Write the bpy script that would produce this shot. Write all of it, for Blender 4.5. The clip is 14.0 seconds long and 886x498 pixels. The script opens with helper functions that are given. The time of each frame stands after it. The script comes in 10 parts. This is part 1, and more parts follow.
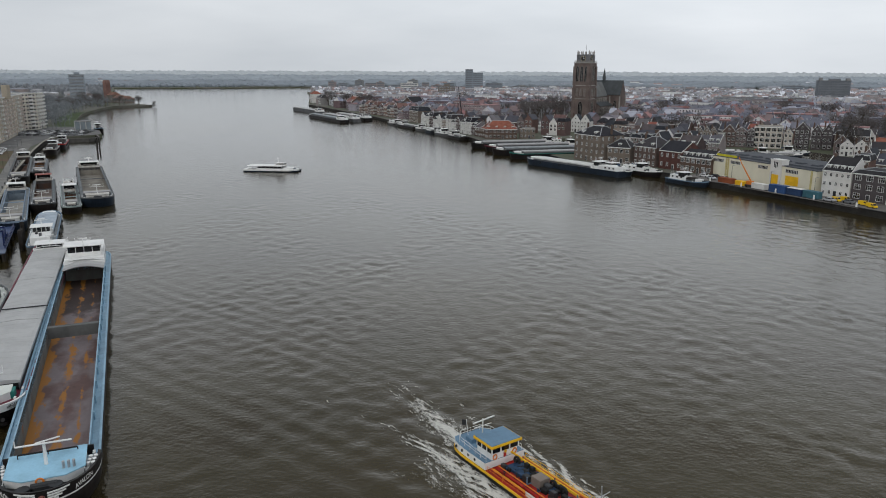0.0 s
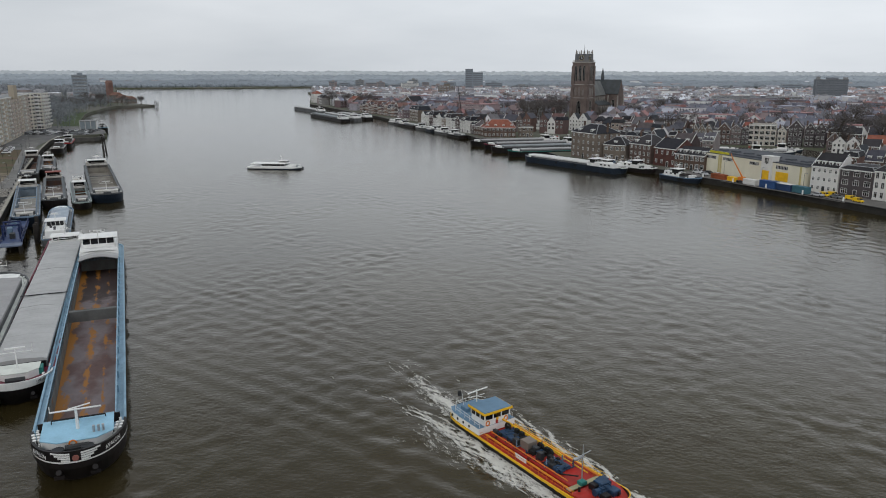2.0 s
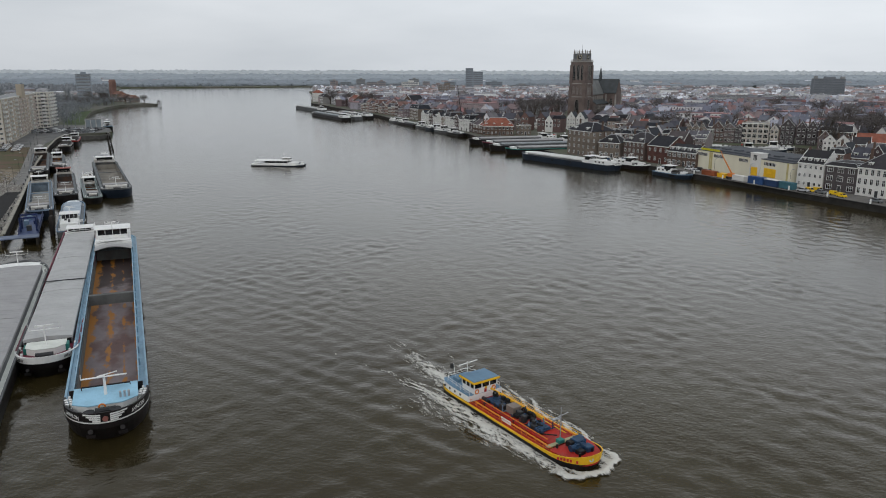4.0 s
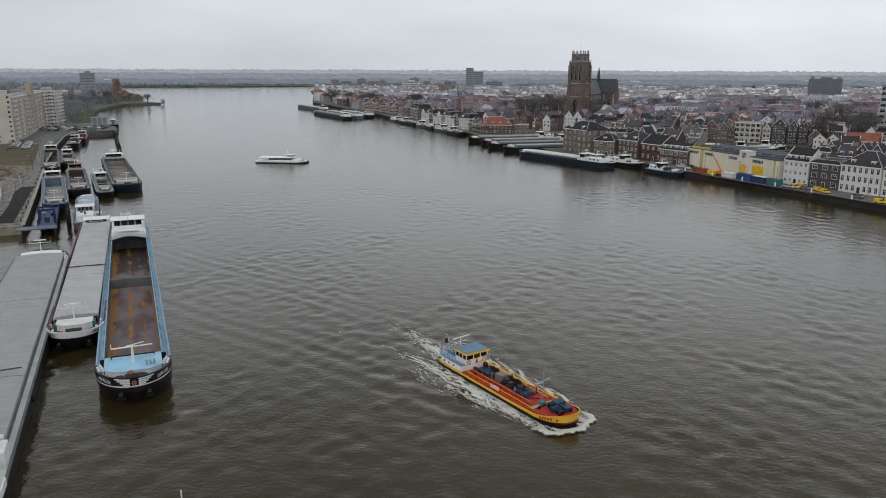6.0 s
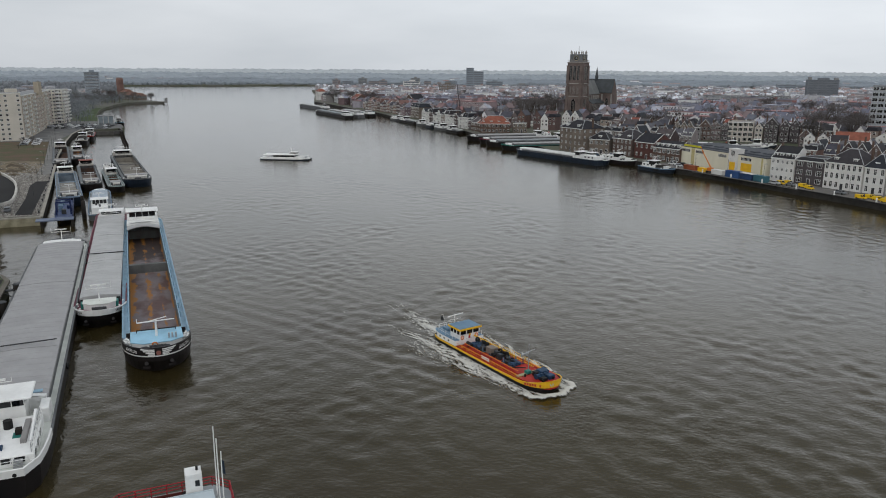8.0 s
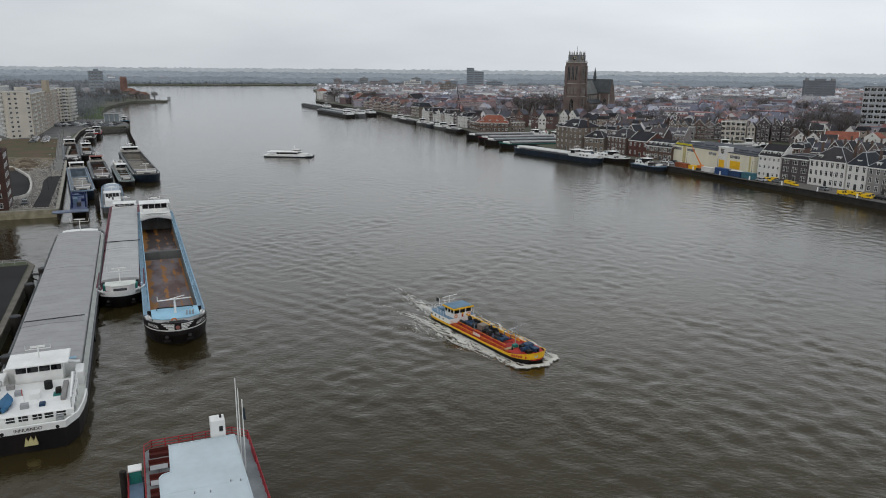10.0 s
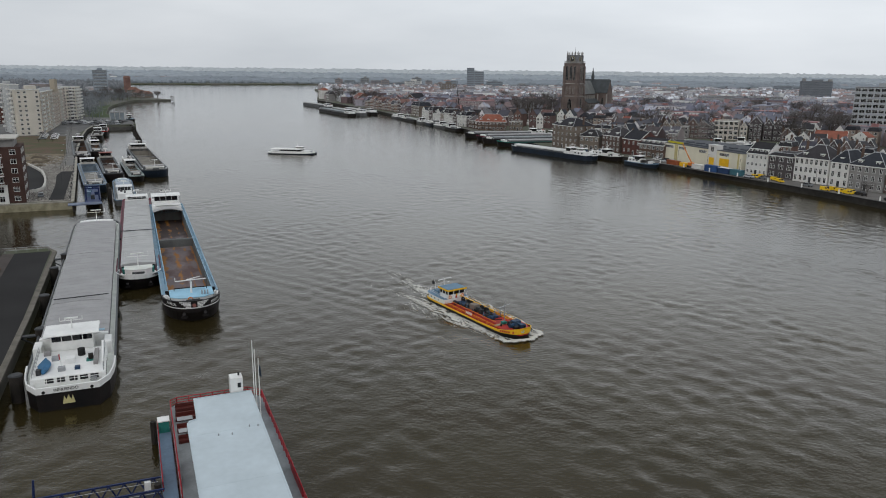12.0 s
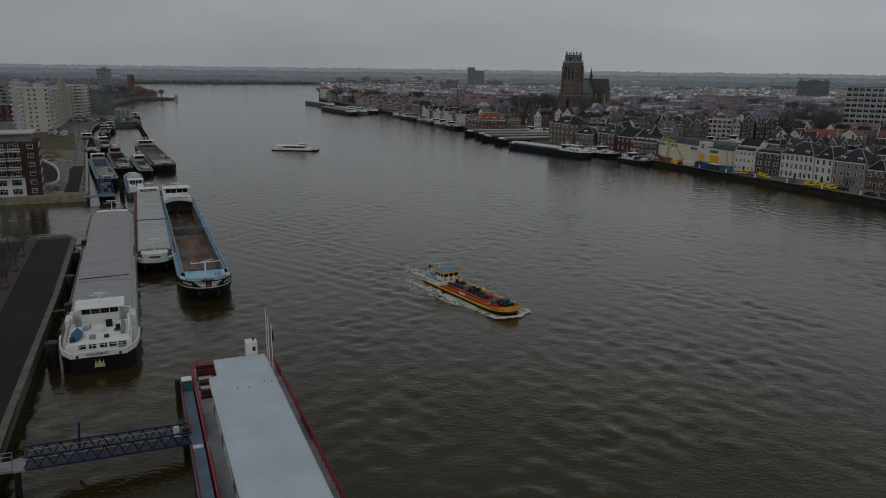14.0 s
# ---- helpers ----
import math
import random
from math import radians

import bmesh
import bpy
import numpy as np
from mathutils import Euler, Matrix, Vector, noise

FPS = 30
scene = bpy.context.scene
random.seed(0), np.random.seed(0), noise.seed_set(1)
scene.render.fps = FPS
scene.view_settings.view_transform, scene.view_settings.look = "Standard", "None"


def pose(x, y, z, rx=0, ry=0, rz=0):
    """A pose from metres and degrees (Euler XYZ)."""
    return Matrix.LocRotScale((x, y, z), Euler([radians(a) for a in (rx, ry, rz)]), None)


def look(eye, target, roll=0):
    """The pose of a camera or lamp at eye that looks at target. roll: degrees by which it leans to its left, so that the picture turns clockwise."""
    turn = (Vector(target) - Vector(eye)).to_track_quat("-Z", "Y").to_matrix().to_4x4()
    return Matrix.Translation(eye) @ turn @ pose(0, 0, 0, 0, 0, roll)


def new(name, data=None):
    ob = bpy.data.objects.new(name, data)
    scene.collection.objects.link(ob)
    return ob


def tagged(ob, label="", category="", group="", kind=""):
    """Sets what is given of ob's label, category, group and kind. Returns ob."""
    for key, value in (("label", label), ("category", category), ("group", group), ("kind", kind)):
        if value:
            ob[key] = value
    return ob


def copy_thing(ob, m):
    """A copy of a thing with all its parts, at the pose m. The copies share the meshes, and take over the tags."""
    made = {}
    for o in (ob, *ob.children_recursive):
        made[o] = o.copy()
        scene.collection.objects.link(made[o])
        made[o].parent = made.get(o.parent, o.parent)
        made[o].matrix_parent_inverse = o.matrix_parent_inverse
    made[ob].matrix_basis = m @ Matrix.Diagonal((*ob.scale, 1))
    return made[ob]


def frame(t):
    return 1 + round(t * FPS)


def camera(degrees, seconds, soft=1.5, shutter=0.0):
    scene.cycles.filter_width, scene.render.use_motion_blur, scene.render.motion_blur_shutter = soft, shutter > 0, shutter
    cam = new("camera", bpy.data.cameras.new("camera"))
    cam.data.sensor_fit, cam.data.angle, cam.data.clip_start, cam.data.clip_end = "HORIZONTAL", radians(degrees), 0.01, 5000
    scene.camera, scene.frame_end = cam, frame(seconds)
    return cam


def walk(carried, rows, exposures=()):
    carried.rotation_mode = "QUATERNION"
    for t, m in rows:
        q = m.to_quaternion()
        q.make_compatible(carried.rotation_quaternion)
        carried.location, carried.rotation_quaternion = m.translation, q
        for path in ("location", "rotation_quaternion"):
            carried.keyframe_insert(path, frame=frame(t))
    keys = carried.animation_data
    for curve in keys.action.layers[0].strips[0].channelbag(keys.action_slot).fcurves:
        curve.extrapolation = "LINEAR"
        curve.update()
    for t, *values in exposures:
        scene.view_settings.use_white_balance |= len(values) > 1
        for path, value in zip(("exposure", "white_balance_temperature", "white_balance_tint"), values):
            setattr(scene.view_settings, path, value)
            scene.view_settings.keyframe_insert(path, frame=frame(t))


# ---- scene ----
cam = camera(62.0, 14.0, soft=1.0)
PATH = [
    (0, (0.90, 2.81, 44.48), (-2.04, 100.00, 21.11), 0.21),
    (1, (1.06, -0.83, 44.31), (-1.90, 96.36, 20.93), 0.14),
    (2, (1.63, -4.89, 44.28), (-1.40, 92.29, 20.89), 0.10),
    (3, (2.30, -9.36, 44.32), (-0.80, 87.81, 20.88), 0.09),
    (4.25, (3.09, -15.42, 44.40), (-0.06, 81.73, 20.90), 0.11),
    (5.5, (3.79, -21.84, 44.46), (0.59, 75.30, 20.94), 0.18),
    (6.5, (4.32, -27.11, 44.49), (1.09, 70.03, 20.95), 0.25),
    (8, (5.16, -35.09, 44.52), (1.89, 62.04, 20.97), 0.35),
    (9.25, (5.95, -41.78, 44.53), (2.64, 55.35, 20.97), 0.45),
    (10.5, (6.81, -48.50, 44.51), (3.45, 48.63, 20.95), 0.53),
    (11.5, (7.51, -53.95, 44.46), (4.11, 43.18, 20.91), 0.60),
    (12.5, (8.20, -59.48, 44.39), (4.78, 37.64, 20.82), 0.66),
    (13.25, (8.74, -63.69, 44.30), (5.28, 33.43, 20.73), 0.70),
    (14, (9.35, -67.91, 44.22), (5.83, 29.19, 20.60), 0.74),
]
EXPOSURES = [(0, 0.0), (12.0, 0.0), (12.5, -0.2), (13.0, -0.45), (13.5, -0.82), (14.0, -1.2)]
walk(cam, [(t, look(eye, target, roll)) for t, eye, target, roll in PATH], EXPOSURES)

# ---- world, sun ----
SUN_EL, SUN_AZ = 38.0, 200.0
world = bpy.data.worlds.new("sky")
scene.world = world
world.use_nodes = True
wn, wl = world.node_tree.nodes, world.node_tree.links
wn.clear()
w_out = wn.new("ShaderNodeOutputWorld")
w_sky = wn.new("ShaderNodeTexSky")
w_sky.sky_type = "NISHITA"
w_sky.sun_disc = False
w_sky.sun_elevation, w_sky.sun_rotation = radians(SUN_EL), radians(SUN_AZ)
w_sky.air_density, w_sky.dust_density = 1.0, 4.0
w_bg = wn.new("ShaderNodeBackground")
w_bg.inputs["Strength"].default_value = 0.1
wl.new(w_sky.outputs[0], w_bg.inputs["Color"])
w_tc = wn.new("ShaderNodeTexCoord")
w_map = wn.new("ShaderNodeMapping")
w_map.inputs["Scale"].default_value = (1.0, 1.0, 4.5)
wl.new(w_tc.outputs["Generated"], w_map.inputs["Vector"])
w_noise = wn.new("ShaderNodeTexNoise")
w_noise.inputs["Scale"].default_value, w_noise.inputs["Detail"].default_value = 2.2, 5.0
wl.new(w_map.outputs[0], w_noise.inputs["Vector"])
w_ramp = wn.new("ShaderNodeValToRGB")
w_ramp.color_ramp.elements[0].position, w_ramp.color_ramp.elements[0].color = 0.30, (0.573, 0.612, 0.656, 1)
w_ramp.color_ramp.elements[1].position, w_ramp.color_ramp.elements[1].color = 0.72, (0.750, 0.783, 0.822, 1)
wl.new(w_noise.outputs["Fac"], w_ramp.inputs["Fac"])
w_cloud = wn.new("ShaderNodeBackground")
w_sep = wn.new("ShaderNodeSeparateXYZ")
wl.new(w_tc.outputs["Generated"], w_sep.inputs[0])
# brighter to the north-east and overhead; unseen bands between are tuned for water reflections
w_lift = wn.new("ShaderNodeValToRGB")
for z, v in ((0.15, 0.575), (0.27, 0.70), (0.38, 0.56), (0.52, 0.36), (0.75, 0.54)):
    w_lift.color_ramp.elements.new(z).color = (v, v, v, 1)
w_lift.color_ramp.elements[0].color, w_lift.color_ramp.elements[-1].color = (0.50, 0.50, 0.50, 1), (0.66, 0.66, 0.66, 1)
wl.new(w_sep.outputs["Z"], w_lift.inputs["Fac"])
w_side = wn.new("ShaderNodeMapRange")
w_side.interpolation_type = "SMOOTHSTEP"
w_side.inputs["From Min"].default_value, w_side.inputs["From Max"].default_value = -0.5, 0.3
w_side.inputs["To Min"].default_value, w_side.inputs["To Max"].default_value = 1.84, 2.22
wl.new(w_sep.outputs["X"], w_side.inputs["Value"])
w_prod = wn.new("ShaderNodeMath")
w_prod.operation = "MULTIPLY"
wl.new(w_lift.outputs[0], w_prod.inputs[0])
wl.new(w_side.outputs[0], w_prod.inputs[1])
wl.new(w_prod.outputs[0], w_cloud.inputs["Strength"])
wl.new(w_ramp.outputs["Color"], w_cloud.inputs["Color"])
w_mix = wn.new("ShaderNodeMixShader")
w_mix.inputs["Fac"].default_value = 0.95
wl.new(w_bg.outputs[0], w_mix.inputs[1])
wl.new(w_cloud.outputs[0], w_mix.inputs[2])
wl.new(w_mix.outputs[0], w_out.inputs["Surface"])
sun = new("sun", bpy.data.lights.new("sun", "SUN"))
sun.data.energy, sun.data.angle, sun.data.color = 0.5, radians(25), (1.0, 0.97, 0.93)
sun.matrix_world = look((0, 0, 0), (-math.sin(radians(SUN_AZ)), -math.cos(radians(SUN_AZ)), -math.tan(radians(SUN_EL))))


# ---- materials ----
def mat(name, color, rough=0.7, metal=0.0, var=0.25, scale=0.35, fine=6.0, bump=0.15, tint=0.0, second=None, spread=0.5, streak=1.0, island=False, patch=None, along=1.0):
    """A node material: base colour with coarse stains and fine grain, relief from the grain; tint: change from object to object."""
    m = bpy.data.materials.new(name)
    m.use_nodes = True
    n, l = m.node_tree.nodes, m.node_tree.links
    b = n["Principled BSDF"]
    b.inputs["Roughness"].default_value, b.inputs["Metallic"].default_value = rough, metal
    b.inputs["Specular IOR Level"].default_value = 0.5 if rough < 0.2 else 0.22
    tc = n.new("ShaderNodeTexCoord")
    mp = n.new("ShaderNodeMapping")
    mp.inputs["Scale"].default_value = (along, 1, streak)
    l.new(tc.outputs["Object"], mp.inputs["Vector"])
    coarse, grain = n.new("ShaderNodeTexNoise"), n.new("ShaderNodeTexNoise")
    coarse.inputs["Scale"].default_value, coarse.inputs["Detail"].default_value = scale, 4
    grain.inputs["Scale"].default_value, grain.inputs["Detail"].default_value = fine, 3
    l.new(mp.outputs[0], coarse.inputs["Vector"])
    l.new(tc.outputs["Object"], grain.inputs["Vector"])
    ramp = n.new("ShaderNodeValToRGB")
    e = ramp.color_ramp.elements
    dark = second or tuple(c * (1 - var) for c in color)
    e[0].position, e[0].color = 0.5 - spread * 0.3, (*dark, 1)
    e[1].position, e[1].color = 0.5 + spread * 0.3, (*color, 1)
    l.new(coarse.outputs["Fac"], ramp.inputs["Fac"])
    gm = n.new("ShaderNodeMapRange")
    gm.inputs["To Min"].default_value, gm.inputs["To Max"].default_value = 1 - var * 0.7, 1 + var * 0.5
    l.new(grain.outputs["Fac"], gm.inputs["Value"])
    mul = n.new("ShaderNodeVectorMath")
    mul.operation = "SCALE"
    l.new(ramp.outputs["Color"], mul.inputs[0])
    l.new(gm.outputs[0], mul.inputs["Scale"])
    last = mul.outputs[0]
    if tint:
        if island:
            src = n.new("ShaderNodeNewGeometry").outputs["Random Per Island"]
        else:
            src = n.new("ShaderNodeObjectInfo").outputs["Random"]
        tm = n.new("ShaderNodeMapRange")
        tm.inputs["To Min"].default_value, tm.inputs["To Max"].default_value = 1 - tint, 1 + tint
        l.new(src, tm.inputs["Value"])
        mul2 = n.new("ShaderNodeVectorMath")
        mul2.operation = "SCALE"
        l.new(last, mul2.inputs[0])
        l.new(tm.outputs[0], mul2.inputs["Scale"])
        last = mul2.outputs[0]
    if patch:
        pc, ps, pt = patch
        pn = n.new("ShaderNodeTexNoise")
        pn.inputs["Scale"].default_value, pn.inputs["Detail"].default_value = ps, 5
        l.new(mp.outputs[0], pn.inputs["Vector"])
        pr = n.new("ShaderNodeMapRange")
        pr.inputs["From Min"].default_value, pr.inputs["From Max"].default_value = pt, pt + 0.05
        l.new(pn.outputs["Fac"], pr.inputs["Value"])
        px_ = n.new("ShaderNodeMix")
        px_.data_type = "RGBA"
        px_.inputs["B"].default_value = (*pc, 1)
        l.new(pr.outputs[0], px_.inputs["Factor"])
        l.new(last, px_.inputs["A"])
        last = px_.outputs["Result"]
    l.new(last, b.inputs["Base Color"])
    if bump:
        bp = n.new("ShaderNodeBump")
        bp.inputs["Strength"].default_value, bp.inputs["Distance"].default_value = bump, 0.05
        l.new(grain.outputs["Fac"], bp.inputs["Height"])
        l.new(bp.outputs[0], b.inputs["Normal"])
    return m


def palette(name, colors, rough=0.85, var=0.2, island=False, fine=4.0):
    """A material whose colour is picked from a few, object by object or piece by piece."""
    m = mat(name, (1, 1, 1), rough, var=var, fine=fine)
    n, l = m.node_tree.nodes, m.node_tree.links
    if island:
        src = n.new("ShaderNodeNewGeometry").outputs["Random Per Island"]
    else:
        src = n.new("ShaderNodeObjectInfo").outputs["Random"]
    r = n.new("ShaderNodeValToRGB")
    r.color_ramp.interpolation = "CONSTANT"
    while len(r.color_ramp.elements) < len(colors):
        r.color_ramp.elements.new(0.5)
    for k, c in enumerate(colors):
        r.color_ramp.elements[k].position = k / len(colors)
        r.color_ramp.elements[k].color = (*c, 1)
    l.new(src, r.inputs["Fac"])
    b = n["Principled BSDF"]
    old = b.inputs["Base Color"].links[0].from_socket
    mx = n.new("ShaderNodeMix")
    mx.data_type, mx.blend_type = "RGBA", "MULTIPLY"
    mx.inputs["Factor"].default_value = 1.0
    l.new(old, mx.inputs["A"])
    l.new(r.outputs["Color"], mx.inputs["B"])
    l.new(mx.outputs["Result"], b.inputs["Base Color"])
    return m


def water_material():
    m = bpy.data.materials.new("river_water")
    m.use_nodes = True
    n, l = m.node_tree.nodes, m.node_tree.links
    b = n["Principled BSDF"]
    b.inputs["Roughness"].default_value, b.inputs["IOR"].default_value = 0.06, 1.333
    b.inputs["Specular IOR Level"].default_value = 0.68
    b.inputs["Specular Tint"].default_value = (1.0, 0.87, 0.60, 1)
    tc = n.new("ShaderNodeTexCoord")
    stain = n.new("ShaderNodeTexNoise")
    stain.inputs["Scale"].default_value, stain.inputs["Detail"].default_value = 0.012, 4
    l.new(tc.outputs["Object"], stain.inputs["Vector"])
    ramp = n.new("ShaderNodeValToRGB")
    e = ramp.color_ramp.elements
    e[0].position, e[0].color = 0.35, (0.0188, 0.0140, 0.0056, 1)
    e[1].position, e[1].color = 0.68, (0.0325, 0.0246, 0.0086, 1)
    l.new(stain.outputs["Fac"], ramp.inputs["Fac"])
    l.new(ramp.outputs["Color"], b.inputs["Base Color"])
    height = None
    for sc, stretch, amp in ((0.16, (1.0, 1.1), 0.040), (0.45, (1.0, 1.2), 0.055), (1.3, (1.0, 1.3), 0.046), (3.1, (1.0, 1.4), 0.013)):
        mp = n.new("ShaderNodeMapping")
        mp.inputs["Scale"].default_value = (*stretch, 1)
        mp.inputs["Rotation"].default_value = (0, 0, radians(24))
        l.new(tc.outputs["Object"], mp.inputs["Vector"])
        t = n.new("ShaderNodeTexNoise")
        t.inputs["Scale"].default_value, t.inputs["Detail"].default_value = sc, 2.5
        l.new(mp.outputs[0], t.inputs["Vector"])
        k = n.new("ShaderNodeMath")
        k.operation = "MULTIPLY"
        k.inputs[1].default_value = amp
        l.new(t.outputs["Fac"], k.inputs[0])
        if height is None:
            height = k.outputs[0]
        else:
            a = n.new("ShaderNodeMath")
            l.new(height, a.inputs[0])
            l.new(k.outputs[0], a.inputs[1])
            height = a.outputs[0]
    bp = n.new("ShaderNodeBump")
    bp.inputs["Strength"].default_value, bp.inputs["Distance"].default_value = 1.0, 1.0
    l.new(height, bp.inputs["Height"])
    l.new(bp.outputs[0], b.inputs["Normal"])
    return m


WATER = water_material()
GROUND = mat("ground", (0.13, 0.125, 0.11), 0.95, var=0.35, scale=0.02, fine=0.4, second=(0.075, 0.085, 0.05), bump=0.3)
QUAY_STONE = mat("quay_stone", (0.036, 0.034, 0.031), 0.9, var=0.4, scale=0.5, fine=3, bump=0.4)
COPING = mat("coping", (0.36, 0.34, 0.29), 0.9, var=0.3, scale=0.4, fine=5, bump=0.3)
PAVING = mat("paving", (0.17, 0.16, 0.15), 0.9, var=0.3, scale=0.15, fine=2.5, bump=0.3)
ASPHALT = mat("asphalt", (0.026, 0.025, 0.025), 0.95, var=0.3, scale=0.1, fine=5)
GRASS = mat("grass", (0.068, 0.074, 0.036), 1.0, var=0.45, scale=0.1, fine=2.5, second=(0.100, 0.075, 0.046), bump=0.5, patch=((0.105, 0.070, 0.048), 0.09, 0.52))
RUBBLE = mat("rubble", (0.27, 0.25, 0.22), 0.95, var=0.5, scale=0.3, fine=2.2, bump=0.8)
SAND = mat("sand", (0.22, 0.18, 0.13), 1.0, var=0.4, scale=0.15, fine=2, second=(0.10, 0.085, 0.055), bump=0.5, patch=((0.085, 0.068, 0.05), 0.22, 0.53))
BRICK_DARK = palette("dark_brick", [(0.073, 0.054, 0.054), (0.104, 0.065, 0.059), (0.089, 0.078, 0.081), (0.125, 0.089, 0.078), (0.166, 0.135, 0.132), (0.068, 0.052, 0.059)])
BRICK_MIX = palette("brick", [(0.165, 0.102, 0.087), (0.210, 0.158, 0.143), (0.112, 0.083, 0.081), (0.255, 0.225, 0.219), (0.135, 0.090, 0.084), (0.750, 0.735, 0.750), (0.180, 0.132, 0.126), (0.300, 0.247, 0.210)])
BRICK_BROWN = mat("brown_brick", (0.128, 0.087, 0.069), 0.9, var=0.3, scale=0.3, fine=5)
BRICK_TERRA = mat("terracotta_brick", (0.29, 0.195, 0.16), 0.9, var=0.3, scale=0.3, fine=5)
BRICK_GREY = mat("grey_brown_brick", (0.196, 0.162, 0.135), 0.9, var=0.3, scale=0.25, fine=4)
BRICK_RED = mat("red_brick", (0.111, 0.052, 0.044), 0.9, var=0.3, scale=0.3, fine=5)
PLASTER_WHITE = mat("white_plaster", (0.670, 0.660, 0.632), 0.85, var=0.14, scale=0.25, fine=3, bump=0.05)
PLASTER_GREY = mat("grey_plaster", (0.265, 0.257, 0.250), 0.85, var=0.2, scale=0.25, fine=3, bump=0.05)
CONCRETE_OLD = mat("weathered_concrete", (0.30, 0.30, 0.30), 0.9, var=0.3, scale=0.1, fine=1.5, streak=0.3)
ROOF_DARK = palette("dark_roof_tiles", [(0.022, 0.022, 0.028), (0.032, 0.032, 0.037), (0.028, 0.027, 0.030), (0.045, 0.041, 0.045), (0.031, 0.035, 0.044)], 0.75, 0.3)
ROOF_MIX = palette("roof_tiles", [(0.064, 0.064, 0.081), (0.108, 0.093, 0.097), (0.079, 0.079, 0.097), (0.273, 0.093, 0.071), (0.086, 0.086, 0.102), (0.129, 0.122, 0.129), (0.144, 0.084, 0.078), (0.071, 0.071, 0.089), (0.115, 0.113, 0.129), (0.093, 0.079, 0.081), (0.159, 0.151, 0.161), (0.069, 0.071, 0.089)], 0.8, 0.3)
ROOF_RED = mat("red_roof_tiles", (0.270, 0.097, 0.065), 0.85, var=0.3, scale=0.4, fine=5)
FADED_ROOF = mat("faded_roof_tiles", (0.20, 0.115, 0.10), 0.85, var=0.3, scale=0.4, fine=5)
ROOF_FLAT = mat("bitumen_roof", (0.16, 0.165, 0.17), 0.85, var=0.35, scale=0.15, fine=1.5)
SLATE = mat("slate", (0.045, 0.053, 0.058), 0.6, var=0.3, scale=0.3, fine=4)
TRIM_WHITE = mat("white_paint", (0.74, 0.74, 0.72), 0.55, var=0.12, scale=0.5, fine=4, bump=0.04)
GLASS = mat("window_glass", (0.008, 0.009, 0.011), 0.06, var=0.3, scale=0.5, bump=0.0)
# far walls and roofs: haze is painted in as pale, bluish colours
FAR_WALL = palette("haze_pale_walls", [(0.360, 0.330, 0.337), (0.504, 0.504, 0.524), (0.792, 0.800, 0.800), (0.300, 0.258, 0.250), (0.432, 0.432, 0.449), (0.800, 0.800, 0.800), (0.348, 0.300, 0.300), (0.576, 0.564, 0.574)], 0.9, 0.2, True)
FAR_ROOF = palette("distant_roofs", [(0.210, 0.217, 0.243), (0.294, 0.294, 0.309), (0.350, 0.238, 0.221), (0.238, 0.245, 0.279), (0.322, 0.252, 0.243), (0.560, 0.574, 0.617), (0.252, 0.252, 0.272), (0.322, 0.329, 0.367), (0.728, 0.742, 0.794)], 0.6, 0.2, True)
# mist is painted into the base colour of the woods beyond the town
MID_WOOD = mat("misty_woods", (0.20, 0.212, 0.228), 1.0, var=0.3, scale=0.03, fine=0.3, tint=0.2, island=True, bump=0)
# panes of far blocks: black glass lifted to grey, haze in the colour
FAR_GLASS = mat("haze_pale_glass", (0.17, 0.185, 0.205), 0.3, var=0.2, bump=0)
# shore trees: twigs coloured paler and bluer in place of haze
NEAR_WOOD = mat("hazed_bare_woods", (0.225, 0.243, 0.258), 1.0, var=0.4, scale=0.05, fine=0.4, tint=0.35, island=True, bump=0)
# middle town: wall and roof colours raised and blued to imitate haze
MID_WALL = palette("haze_lifted_town_walls", [(0.225, 0.173, 0.179), (0.360, 0.338, 0.376), (0.165, 0.128, 0.140), (0.285, 0.225, 0.232), (0.210, 0.195, 0.225), (0.720, 0.720, 0.720), (0.300, 0.270, 0.280), (0.180, 0.128, 0.134), (0.690, 0.660, 0.686), (0.255, 0.240, 0.278), (0.330, 0.255, 0.261)], 0.9, 0.2, True)
MID_ROOF = palette("haze_lifted_town_roofs", [(0.131, 0.135, 0.171), (0.175, 0.175, 0.211), (0.298, 0.149, 0.144), (0.149, 0.154, 0.200), (0.210, 0.158, 0.160), (0.158, 0.158, 0.180), (0.263, 0.271, 0.331), (0.228, 0.140, 0.140), (0.140, 0.149, 0.180), (0.40, 0.41, 0.47)], 0.6, 0.2, True)
BARK = mat("bark", (0.075, 0.06, 0.048), 0.95, var=0.3, scale=1.0, fine=6, bump=0.4)
TWIGS = mat("bare_twigs", (0.128, 0.116, 0.112), 0.95, var=0.35, scale=0.5, fine=2, tint=0.3, bump=0)
# blue-grey with haze painted in; farther woods get paler copies below
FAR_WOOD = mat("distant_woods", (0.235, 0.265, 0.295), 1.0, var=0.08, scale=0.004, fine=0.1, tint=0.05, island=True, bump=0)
HULL_BLACK = mat("black_hull_paint", (0.007, 0.007, 0.008), 0.5, var=0.4, scale=0.3, fine=2, second=(0.018, 0.014, 0.013), streak=0.25)
HULL_BLUE = mat("dark_blue_hull_paint", (0.016, 0.026, 0.042), 0.5, var=0.3, scale=0.3, fine=2, streak=0.25)
HULL_GREY = mat("grey_hull_paint", (0.12, 0.125, 0.13), 0.55, var=0.35, scale=0.3, fine=2, streak=0.25)
SHIP_BLUE = mat("light_blue_paint", (0.26, 0.41, 0.52), 0.5, var=0.25, scale=0.5, fine=3)
